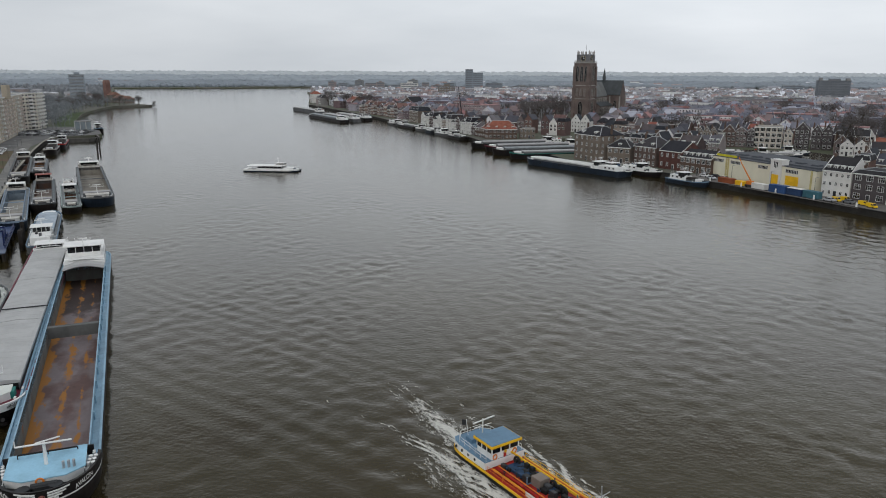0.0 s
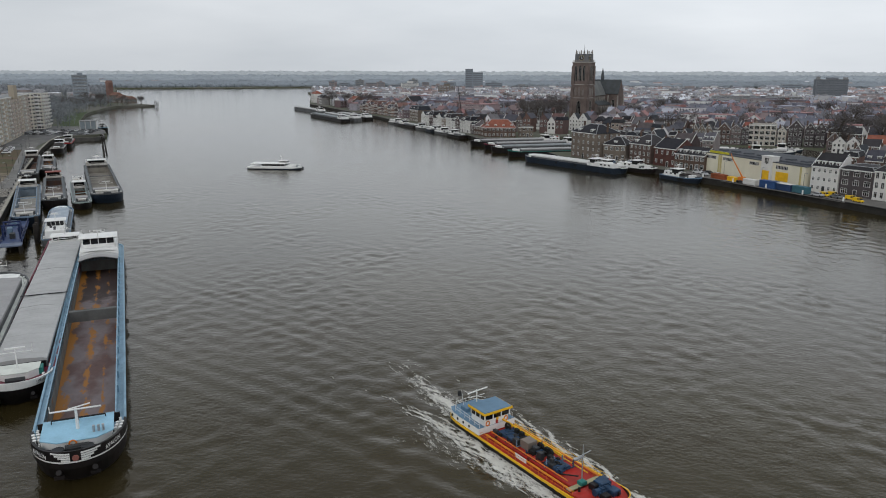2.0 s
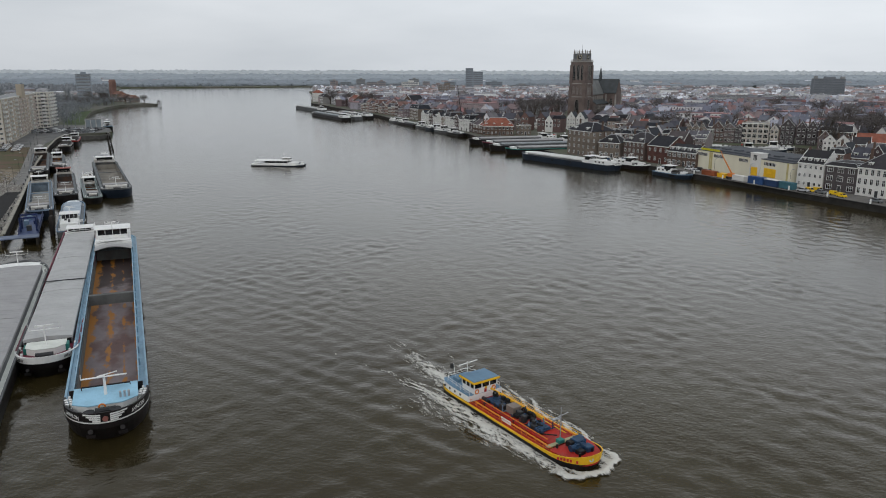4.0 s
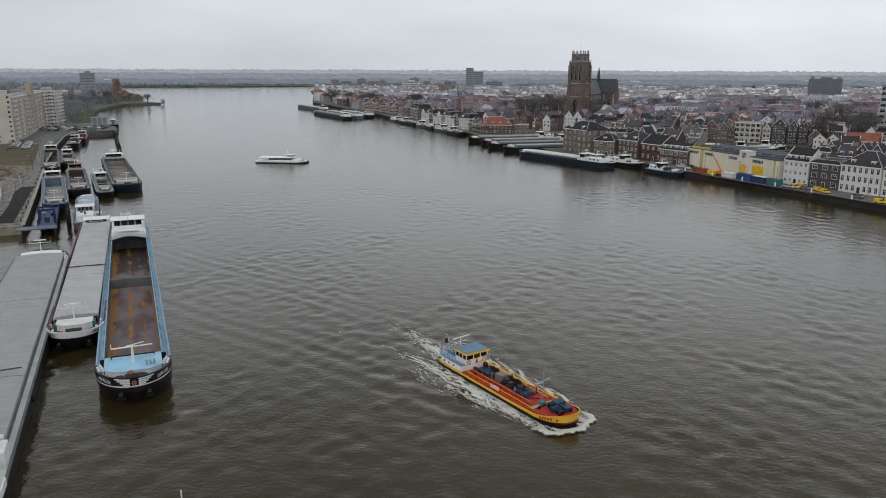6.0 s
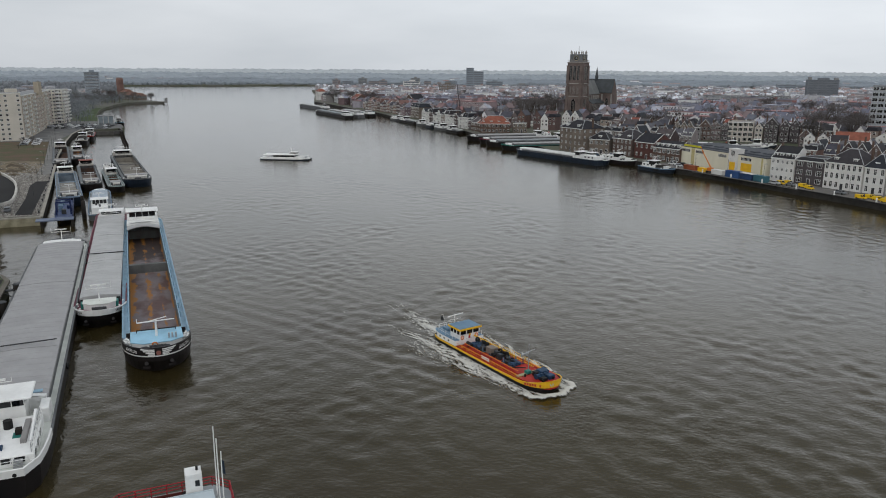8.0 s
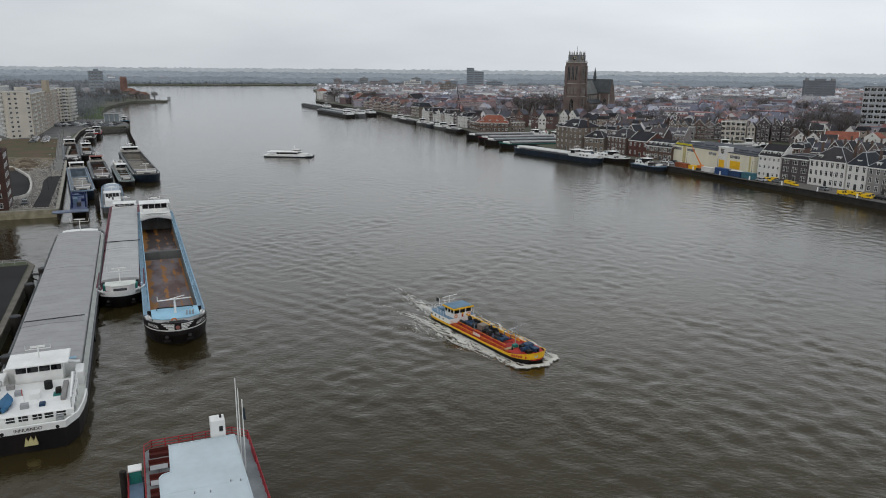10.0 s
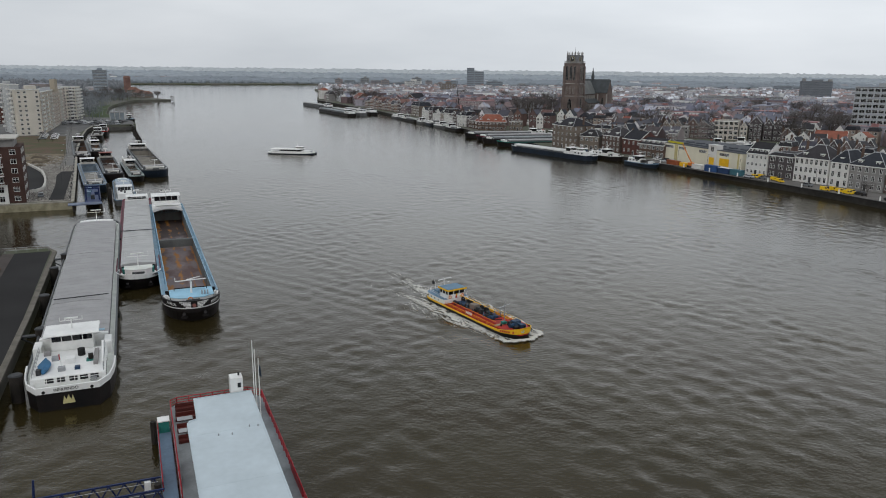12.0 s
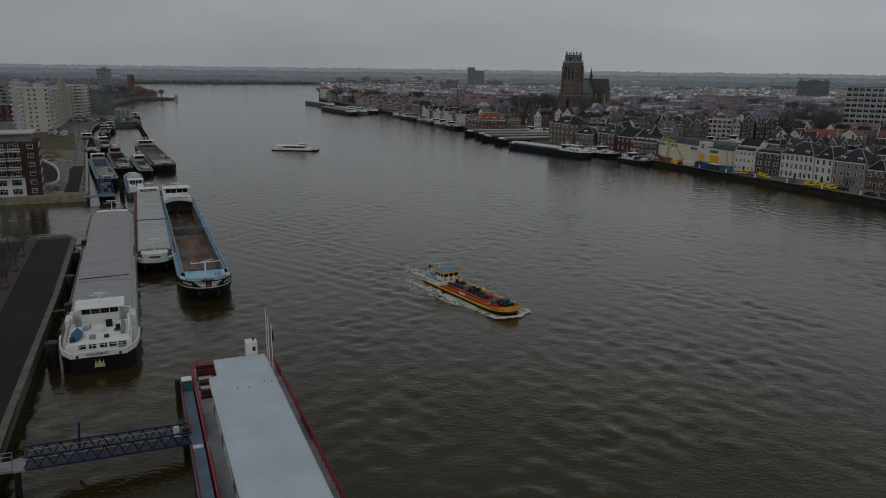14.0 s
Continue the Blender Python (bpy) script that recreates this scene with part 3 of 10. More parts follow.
def wheelhouse(parent, x0, x1, w, z0, h, wall, roof, over=0.5, name="wheelhouse", roof_label="", sill=0.45):
    """A cabin with a band of raked windows and an overhanging roof."""
    m = Mesh()
    m.block(x0, x1, -w / 2, w / 2, z0, z0 + h * sill, e=0.03)
    ob = part(name, m, wall, parent)
    if parent.matrix_world.translation.length < 260:
        pm = Mesh()
        pm.box(-0.05, 0.05, -0.05, 0.05, 0, h * (1 - sill))
        pm = pm.data("window_post", wall)
        spots = [(x0 + 0.06 + (x1 - x0 - 0.12) * k / 3, s * (w / 2 - 0.06)) for k in range(4) for s in (-1, 1)]
        spots += [(x, -w / 2 + w * k / 4) for k in range(1, 4) for x in (x0 + 0.06, x1 - 0.06)]
        for x, y in spots:
            part("window_post", pm, None, ob).location = (x, y, z0 + h * sill)
    gl = Mesh()
    gl.box(x0 + 0.08, x1 - 0.08, -w / 2 + 0.08, w / 2 - 0.08, z0 + h * sill, z0 + h)
    part("window_band", gl, GLASS, ob, "dark wheelhouse windows")
    r = Mesh()
    r.block(x0 - over, x1 + over, -w / 2 - over, w / 2 + over, z0 + h, z0 + h + 0.22, e=0.1)
    part("roof", r, roof, ob, roof_label)
    return ob


def radar_mast(parent, x, z, h, span, material=SHIP_WHITE, name="mast"):
    m = Mesh()
    m.rod((x, 0, z), (x, 0, z + h), 0.11, 0.07, 8)
    m.rod((x, -span / 2, z + h * 0.8), (x, span / 2, z + h * 0.8), 0.06, n=6)
    m.box(x - 0.12, x + 0.12, -span * 0.3, span * 0.3, z + h - 0.1, z + h + 0.12)
    for s in (-1, 1):
        m.rod((x, s * span / 2, z + h * 0.8), (x, s * span / 2, z + h * 1.15), 0.03, n=5)
    return part(name, m, material, parent, "white radar mast")


RUBBLE_GREY = mat("weathered_hatch_boards", (0.30, 0.27, 0.23), 0.8, var=0.35, scale=0.6, fine=3)


def motor_barge(where, L, B, label, hull=HULL_BLACK, gunwale=SHIP_BLUE, hold="hatch", hold_mat=HATCH, house_mat=SHIP_WHITE, roof_mat=SHIP_WHITE,
                deck=DECK_GREY, fore=SHIP_WHITE, fore_top=None, freeboard=2.6, coaming=1.1, bow=8.0, aft=15.0, seams=6, house_h=2.0, wh_up=1.2, cabin=True, gun_bow=None, gun_low=1.0, stacked=False, group="moored barges", name="motor_barge", bow_mast=False, gun_up=0.62, stern_w=0.8, stern=5.0, wh_w=0.62, hold_side=HOLD_WALL, fore_x=None, fore_w=None, wh_sill=0.45, wh_over=0.5):
    """An inland cargo ship: hull, gunwale deck, hold or hatch covers, forecastle, deckhouse and wheelhouse aft. Stern at the origin, bow along x."""
    t = thing(name, where, label, "barge", group)
    zd = freeboard
    lo = [(-0.6, bow * 0.22, 0.35, 0), (0.15, bow * 0.14, 0.12, 0.0), (zd * 0.6, bow * 0.05, 0, 0.15), (zd, 0, 0, 0.55)]
    h = Mesh()
    h.rings(hull_rings(L, B, bow, stern, lo, stern_w, p=2.05))
    part("hull", h, hull, t, smooth=False)
    # gunwale: rubbing strake, narrow bulwark round bow and stern
    o1 = hull_rings(L, B, bow, stern, [(zd - 0.02, 0, -0.06, 0.55), (zd + 0.28, -0.05, -0.06, 0.8), (zd + 0.28, 0.15, 0.22, 0.8), (zd + 0.03, 0.15, 0.22, 0.55)], stern_w, p=2.05)
    gm = Mesh()
    gm.rings(o1)
    part("gunwale", gm, gunwale, t)
    if gun_bow:
        bx = L - bow * 1.25
        sel = [k for k, p in enumerate(o1[0]) if p[0] > bx]
        bb = Mesh()
        band = hull_rings(L, B, bow, stern, [(zd - gun_low, 0.1 * gun_low, -0.075, 0.4), (zd + 0.0, -0.03, -0.09, 0.6), (zd + gun_up, -0.1, -0.1, 0.95), (zd + gun_up, 0.12, 0.2, 0.95), (zd + 0.05, 0.12, 0.2, 0.6)], stern_w, p=2.05)
        bb.rings([[r[k] for k in sel] for r in band])
        bb.f = [f for f in bb.f if not (max(i % len(sel) for i in f) == len(sel) - 1 and min(i % len(sel) for i in f) == 0)]
        bb.s = [0] * len(bb.f)
        part("bow_bulwark", bb, gun_bow, t)
        st = Mesh()
        line = hull_rings(L, B, bow, stern, [(zd - 0.36, -0.03, -0.13, 0.50), (zd - 0.20, -0.05, -0.14, 0.53)], stern_w, p=2.05)
        st.rings([[r[k] for k in sel] for r in line])
        st.f = [f for f in st.f if not (max(i % len(sel) for i in f) == len(sel) - 1 and min(i % len(sel) for i in f) == 0)]
        st.s = [0] * len(st.f)
        part("bow_stripe", st, SHIP_WHITE, t, "thin white painted line")
    hx0, hx1, hw = aft, L - bow - 0.8, B / 2 - 1.0
    dk = Mesh()
    ring = hull_rings(L, B, bow, stern, [(zd + 0.03, 0.15, 0.22, 0.55)], stern_w, p=2.05)[0]
    n = len(ring)
    half = n // 2 + 1
    sd = ring[:half]
    dk.add(sd + [(x, -min(abs(y), hw), z) for x, y, z in sd], [(i, i + 1, half + i + 1, half + i) for i in range(half - 1)])
    dk.add([(x, -y, z) for x, y, z in sd] + [(x, min(abs(y), hw), z) for x, y, z in sd], [(i + 1, i, half + i, half + i + 1) for i in range(half - 1)])
    for a, b in ((0.1, hx0), (hx1, L - 0.6)):
        sub = [p for p in sd if a - 0.01 <= p[0] <= b + 0.01]
        xs = sorted({a, b} | {p[0] for p in sub})
        def edge(x):
            for p, q in zip(sd, sd[1:]):
                if p[0] <= x <= q[0] and q[0] > p[0]:
                    k = (x - p[0]) / (q[0] - p[0])
                    return min(hw, -(p[1] + (q[1] - p[1]) * k)), p[2] + (q[2] - p[2]) * k
            return 0.0, zd
        pts = [(x, *edge(x)) for x in xs]
        dk.add([(x, -y, z) for x, y, z in pts] + [(x, y, z) for x, y, z in pts], [(i, i + 1, len(pts) + i + 1, len(pts) + i) for i in range(len(pts) - 1)])
    part("deck", dk, deck, t)
    zc = zd + coaming
    c = Mesh()
    tk = 0.16
    for y0, y1 in ((-hw, -hw + tk), (hw - tk, hw)):
        c.box(hx0, hx1, y0, y1, zd, zc)
    c.box(hx0, hx0 + tk, -hw + tk, hw - tk, zd, zc)
    ce = Mesh()
    ce.box(hx1 - tk, hx1, -hw + tk, hw - tk, zd, zc)
    part("coaming_end", ce, HULL_BLACK if gun_bow else HULL_GREY, t)
    part("coaming", c, gunwale if hold == "open" else HULL_GREY, t)
    if hold == "open":
        fl = Mesh()
        zf = 0.3
        fl.add([(hx0 + tk, -hw + tk, zf), (hx1 - tk, -hw + tk, zf), (hx1 - tk, hw - tk, zf), (hx0 + tk, hw - tk, zf)], [(0, 1, 2, 3)])
        part("hold_floor", fl, hold_mat, t, "scuffed rusty steel hold floor")
        wl_ = Mesh()
        e = hw - tk
        for y in (-e, e):
            wl_.add([(hx0, y, zf), (hx1, y, zf), (hx1, y, zc - 0.05), (hx0, y, zc - 0.05)], [(0, 1, 2, 3)])
        for x in (hx0 + tk, hx1 - tk):
            wl_.add([(x, -e, zf), (x, e, zf), (x, e, zc - 0.05), (x, -e, zc - 0.05)], [(0, 1, 2, 3)])
        part("hold_wall", wl_, hold_side, t)
    else:
        step = (hx1 - hx0) / seams
        for k in range(seams):
            m = Mesh()
            a, b = hx0 + k * step + 0.03, hx0 + (k + 1) * step - 0.03
            prof = [(-hw - 0.05, zc - 0.25), (-hw - 0.05, zc + 0.25), (-hw + 0.5, zc + 0.42), (0, zc + 0.62), (hw - 0.5, zc + 0.42), (hw + 0.05, zc + 0.25), (hw + 0.05, zc - 0.25)]
            up = 0.06 * (k % 2)
            nr = max(2, int(step / 2.2))
            xs = [(a, 0.0)]
            for q in range(1, nr):
                x = a + (b - a) * q / nr
                xs += [(x - 0.12, 0.0), (x - 0.05, 0.05), (x + 0.05, 0.05), (x + 0.12, 0.0)]
            xs.append((b, 0.0))
            m.rings([[(x, y, z + up + dz) for y, z in prof] for x, dz in xs])
            m.add([(a, y, z + up) for y, z in prof], [tuple(range(7))])
            m.add([(b, y, z + up) for y, z in prof], [tuple(reversed(range(7)))])
            part("hatch_cover", m, hold_mat, t)
    # forecastle
    f = Mesh()
    fx0, fx1 = fore_x or (L - bow + 0.3, L - bow * 0.46)
    fz, fw = zd + 0.35, fore_w or B / 2 - 1.75
    f.rings([[(fx0, -fw, z), (fx1 - 1.2, -fw, z), (fx1, -fw * 0.55, z), (fx1, fw * 0.55, z), (fx1 - 1.2, fw, z), (fx0, fw, z)] for z in (zd, fz + 0.9)])
    fc = part("forecastle", f, fore, t)
    ft = Mesh()
    ft.prism([(fx0 - 0.15, -fw - 0.12), (fx1 - 1.1, -fw - 0.12), (fx1 + 0.15, -fw * 0.55), (fx1 + 0.15, fw * 0.55), (fx1 - 1.1, fw + 0.12), (fx0 - 0.15, fw + 0.12)], fz + 0.9, fz + 1.02)
    part("forecastle_top", ft, fore_top or fore, fc)
    if bow_mast:
        radar_mast(t, fx0 + 1.6, fz + 1.0, 3.0, 4.2)
    bollards(t, [(L - bow * 0.55, s * (B * 0.5 - 1.15)) for s in (-1, 1)] + [(L - bow * 1.0, s * (B * 0.5 - 0.6)) for s in (-1, 1)] + [(2.2, s * (B * 0.38)) for s in (-1, 1)], zd + 0.05)
    w = Mesh()
    w.box(L - bow * 0.36, L - bow * 0.24, -0.9, 0.9, zd + 0.1, zd + 0.9)
    w.rod((L - bow * 0.3, -1.2, zd + 0.8), (L - bow * 0.3, 1.2, zd + 0.8), 0.35, n=8)
    part("windlass", w, DARK_STEEL, t)
    if not gun_bow:
        ty = Mesh()
        ty.torus((0, 0, 0), (0, 1, 0), 0.42, 0.15, 10, 5)
        tyre = ty.data("tyre_fender", BLACK)
        for k in range(3):
            for s in (-1, 1):
                part("tyre_fender", tyre, None, t).location = (hx0 + (hx1 - hx0) * (k + 0.5) / 3, s * (B / 2 + 0.16), zd - 0.5)
        if hold == "open":
            for k in range(2):
                q = Mesh()
                x = hx1 - 3.2 - 3.4 * k
                q.block(x, x + 3.1, -hw + 0.05, hw - 0.05, zc - 0.1, zc + 0.25 + 0.2 * (1 - k), e=0.08)
                part("hatch_cover", q, (HATCH, RUBBLE_GREY)[k], t, "stacked hatch cover")
            q = Mesh()
            q.box(hx0 + (hx1 - hx0) * 0.5 - 0.3, hx0 + (hx1 - hx0) * 0.5 + 0.3, -hw, hw, zc - 0.1, zc + 0.12)
            part("hold_beam", q, gunwale, t)
    # deckhouse aft and wheelhouse
    if cabin:
        d = Mesh()
        d.block(2.2, aft - (1.0 if stacked else 4.6), -B / 2 + 1.1, B / 2 - 1.1, zd, zd + house_h, e=0.12)
        dh = part("deckhouse", d, house_mat, t)
        wm = Mesh()
        wm.box(-0.5, 0.5, -0.03, 0.03, -0.32, 0.32)
        wme = wm.data("window", GLASS)
        for s in (-1, 1):
            for k in range(3):
                ob = part("window", wme, None, dh)
                ob.location = (3.6 + k * 2.4, s * (B / 2 - 1.09), zd + house_h * 0.6)
        if stacked:
            wheelhouse(t, aft - 7.4, aft - 3.4, B * 0.66, zd + house_h, wh_up, house_mat, roof_mat, over=0.75, sill=0.34)
        else:
            wheelhouse(t, aft - 4.4, aft - 1.0, B * wh_w, zd, house_h + wh_up, house_mat, roof_mat, over=wh_over, sill=wh_sill)
        radar_mast(t, aft - 2.6, zd + house_h + wh_up + 0.2, 1.6, 3.0)
        for s in (-1, 1):
            rm = Mesh()
            rail(rm, [(2.4, s * (B / 2 - 1.2)), (aft - 4.8, s * (B / 2 - 1.2))], zd + house_h, 0.9)
            part("railing", rm, SHIP_WHITE, t)
        clutter = random.Random(int(L * 10 + B))
        for k in range(3):
            q = Mesh()
            x, y, r_ = clutter.uniform(2.8, aft - 6.2), clutter.uniform(-B / 2 + 1.8, B / 2 - 1.8), clutter.uniform(0.3, 0.6)
            q.block(x - r_, x + r_, y - r_ * 0.8, y + r_ * 0.8, zd + house_h, zd + house_h + clutter.uniform(0.35, 0.8), e=0.05)
            part("deck_box", q, clutter.choice([PIPE_BLUE, DARK_STEEL, HULL_GREY, WOOD_DARK, RED_PAINT]), dh)
        a = Mesh()
        a.box(aft - 0.9, aft - 0.1, -hw, hw, zd, zc + 0.75)
        a.rings([[(x, -hw, zc + 0.7), (x, -hw * 0.4, zc + 1.15), (x, hw * 0.4, zc + 1.15), (x, hw, zc + 0.7)] for x in (aft - 0.9, aft - 0.1)])
        part("breakwater", a, house_mat, t)
    return t


def berth(bx, by, heading, L):
    """Pose of a ship whose stem is at (bx, by) and whose bow points along heading."""
    h = Vector(heading).normalized()
    return Matrix.Translation((bx - h.x * L, by - h.y * L, 0)) @ Matrix.Rotation(math.atan2(h.y, h.x), 4, "Z")


DOWN, UP = (-AX.x, -AX.y), (AX.x, AX.y)
# the open barge, its neighbour under hatch covers, the large one by the dolphins
open_barge = motor_barge(berth(-40.6, 66.6, (0.4195, -0.9078), 112), 112, 10.1, "empty black and light blue cargo barge with open rusty hold, moored", hold="open", hold_mat=HOLD_FLOOR, fore_top=SHIP_BLUE_PALE, bow=8.5, aft=15.0, house_h=2.3, wh_up=2.2, gun_bow=HULL_BLACK, stacked=True, deck=SHIP_BLUE, fore_x=(103.0, 108.9), fore_w=3.7, hold_side=mat("grey_green_hold_wall", (0.165, 0.18, 0.178), 0.75, var=0.3, scale=0.3, fine=1.5, second=(0.11, 0.10, 0.09), streak=0.4, patch=((0.22, 0.10, 0.04), 0.4, 0.64)))
maroon_barge = motor_barge(berth(-59.0, 85.3, (0.4115, -0.9114), 102), 102, 8.8, "maroon and black cargo barge with pale grey hatch covers, moored alongside", gunwale=MAROON, hold_mat=HATCH_PALE, bow=7, aft=12, seams=6, house_h=1.4, gun_bow=SHIP_WHITE, gun_low=0.12, gun_up=0.25, freeboard=2.3, deck=MAROON, bow_mast=True, fore_top=SHIP_CREAM)
grey_barge = motor_barge(berth(-94.8, 140, UP, 119), 119, 11.4, "large cargo barge with grey hatch covers and white deckhouse, moored", gunwale=HULL_GREY, hold_mat=HATCH, bow=8, aft=17, seams=5, house_h=1.3, wh_up=2.4, deck=SHIP_CREAM, coaming=1.3, bow_mast=True, stern_w=0.66, stern=9.0, wh_sill=0.7, wh_over=0.9, wh_w=0.49)


def open_barge_details():
    t, L, B, zd = open_barge, 112, 10.1, 2.6
    hw = B / 2 - 1.16
    bd = Mesh()
    ring = hull_rings(L, B, 8.5, 5.0, [(zd + 0.10, 0.2, 0.3, 0.55)], p=2.05)[0]
    port = [p for p in ring if p[1] <= 0 and p[0] > L - 8.7]
    bd.add(port + [(x, -y, z) for x, y, z in port], [(k, k + 1, len(port) + k + 1, len(port) + k) for k in range(len(port) - 1)])
    gr = [hull_rings(L, B, 8.5, 5.0, [lv], p=2.05)[0] for lv in ((zd + 0.3, -0.06, -0.07, 0.8), (zd + 0.3, 0.2, 0.3, 0.8))]
    pick = [k for k, p in enumerate(gr[0]) if p[0] > L - 8.7]
    bd.add([g_[k] for g_ in gr for k in pick], [(k, k + 1, len(pick) + k + 1, len(pick) + k) for k in range(len(pick) - 1)])
    part("bow_deck", bd, HULL_BLACK, t, "black painted bow deck")
    b = Mesh()
    b.block(56.4, 57.4, -hw, hw, 1.7, 3.62, e=0.08)
    part("hold_beam", b, HOLD_GREY, t, "deep grey steel beam across the hold")
    # arched hatch covers slid together over the hold's aft end
    for k in range(3):
        c = Mesh()
        x = 15.0 + 1.7 * k
        prof = [(-hw - 0.1 + (2 * hw + 0.2) * q / 10, 3.72 + 0.12 * k + 0.75 * math.sin(math.pi * q / 10)) for q in range(11)]
        c.rings([[(x_, y, z) for y, z in prof] + [(x_, y, z - 0.16) for y, z in reversed(prof)] for x_ in (x, x + 2.1)], cap=True)
        part("hatch_cover", c, HATCH_PALE if k < 2 else HATCH, t, "arched pale grey hatch cover")
    for k in range(16):
        r = Mesh()
        x = 18 + k * 5.05
        for s in (-1, 1):
            r = Mesh()
            r.box(x - 0.1, x + 0.1, s * (B / 2 - 1.0) - 0.12 + 0.1 * s, s * (B / 2 - 1.0) + 0.12 + 0.1 * s, zd, zd + 1.1)
            part("coaming_stay", r, SHIP_BLUE, t)
    for s in (-1, 1):
        text_part("AVALON", pose(L - 2.27, s * 3.72, zd + 0.75, 90, 0, 31 if s < 0 else 149), 0.72, SHIP_WHITE, t)
    for k in range(4):
        for s in (-1, 1):
            st = Mesh()
            ya, yb = 0.55, 2.5 - 0.34 * k
            pts = []
            for q in range(7):
                y = ya + (yb - ya) * q / 6
                x = L - 8.5 + 8.5 * (1 - (y / 5.15) ** 2.05) ** (1 / 2.05) + 0.17
                pts.append((x, s * y))
            z = zd + 1.18 - 0.26 * k
            st.rings([[(x, y, z), (x, y, z + 0.15), (x - 0.2, y, z + 0.15), (x - 0.2, y, z)] for x, y in pts])
            part("stem_stripe", st, SHIP_WHITE, t, "white painted stripe")
    e = Mesh()
    e.rod((L - 0.2, 0, zd + 0.75), (L + 0.2, 0, zd + 0.75), 0.34, n=10)
    part("crest", e, mat("dull_red_crest", (0.30, 0.12, 0.10), 0.6), t, "small reddish crest")
    for y in (-1.8, 1.8):
        an = Mesh()
        an.rod((L - 0.6, y, 1.5), (L + 0.05, y, 1.9), 0.3, n=8)
        an.box(L - 0.2, L + 0.15, y - 0.5, y + 0.5, 1.1, 1.45)
        part("anchor", an, HULL_BLACK, t)
    m = Mesh()
    x = L - 6.0
    m.rod((x, 0, zd + 1.3), (x, 0, zd + 4.0), 0.2, 0.14, 8)
    m.rod((x - 0.2, -2.7, zd + 3.7), (x + 0.8, 2.7, zd + 4.1), 0.10, n=6)
    m.rod((x, -0.8, zd + 3.9), (x + 0.5, 1.6, zd + 4.5), 0.08, n=6)
    m.rod((x - 0.2, -2.7, zd + 3.7), (x - 0.2, -2.7, zd + 4.4), 0.06, n=5)
    part("spar", m, SHIP_WHITE, t, "white folded mast spar")
    for y in (1.75, 2.25, 2.75):
        v = Mesh()
        v.rod((L - 4.4, y, zd + 1.37), (L - 4.4, y, zd + 2.1), 0.14, n=8)
        v.dome((L - 4.4, y, zd + 2.1), 0.17, 0.17, 0.12, 8, 3)
        part("ventilator", v, STEEL, t, "bright steel vent pipe")
    for y in (-1.9, 1.1):
        v = Mesh()
        v.rod((L - 2.2, y, zd + 0.1), (L - 2.2, y, zd + 0.95), 0.6, 0.68, 12)
        part("rope_tub", v, DARK_STEEL, t, "dark round rope tub")
    for s in (-1, 1):
        for k in range(3):
            for q in range(2):
                v = Mesh()
                x, y = L - 6.9 + 0.75 * k, s * (4.2 + 0.5 * q - 0.12 * k)
                v.rod((x, y, zd + 0.1), (x, y, zd + 0.95), 0.17, n=8)
                v.rod((x, y, zd + 0.95), (x, y, zd + 1.02), 0.22, n=8)
                part("bollard", v, SHIP_WHITE, t, "white bollard")
        for k in range(2):
            v = Mesh()
            v.box(-0.4, 0.4, -0.03, 0.03, -0.26, 0.26)
            ob = part("window", v, GLASS, t, "dark side window")
            ob.matrix_basis = pose(L - 5.5 + 1.9 * k, s * 3.72, zd + 0.85)
        v = Mesh()
        v.block(L - 9.15, L - 8.95, s * 3.75 - 0.7, s * 3.75 + 0.7, zd + 0.05, zd + 1.25, e=0.02)
        part("side_screen", v, HULL_BLACK, t, "black steel side screen")
    v = Mesh()
    v.rod((L - 8.3, -2.9, zd + 1.75), (L - 8.1, 2.9, zd + 1.75), 0.1, n=6)
    for y in (-2.9, 0.0, 2.9):
        v.rod((L - 8.2, y, zd + 1.3), (L - 8.2, y, zd + 1.75), 0.06, n=5)
    part("hand_bar", v, BLACK, t, "long black bar behind the fore house")
    lb = Mesh()
    lb.torus((L - 2.95, -0.4, zd + 1.05), (1, 0, 0), 0.36, 0.1)
    part("life_ring", lb, ORANGE, t, "orange life ring")
    w = Mesh()
    w.rod((L - 1.35, -0.9, zd + 0.5), (L - 1.35, 0.9, zd + 0.5), 0.34, n=10)
    part("winch_drum", w, DARK_STEEL, t)


open_barge_details()


def maroon_barge_details():
    t, L = maroon_barge, 102
    for s in (-1, 1):
        g_ = Mesh()
        g_.block(L - 6.4, L - 4.6, s * 2.6 - 0.5, s * 2.6 + 0.5, 2.3, 3.5)
        part("locker", g_, SHIP_GREEN, t, "green deck locker")
    for s in (-1, 1):
        text_part("LIBELLE", pose(L - 1.66, s * 3.20, 2.85, 90, 0, 38 if s < 0 else 142), 0.5, HULL_BLACK, t)
    cb = Mesh()
    cb.box(60, 60.25, -3.9, 3.9, 4.05, 4.2)
    part("hatch_bar", cb, DARK_STEEL, t)
    for y in (-2.2, 2.2):
        an = Mesh()
        an.rod((L - 0.9, y, 1.2), (L - 0.2, y, 1.6), 0.26, n=8)
        an.box(L - 0.6, L - 0.2, y - 0.45, y + 0.45, 0.8, 1.15)
        part("anchor", an, HULL_BLACK, t)


maroon_barge_details()


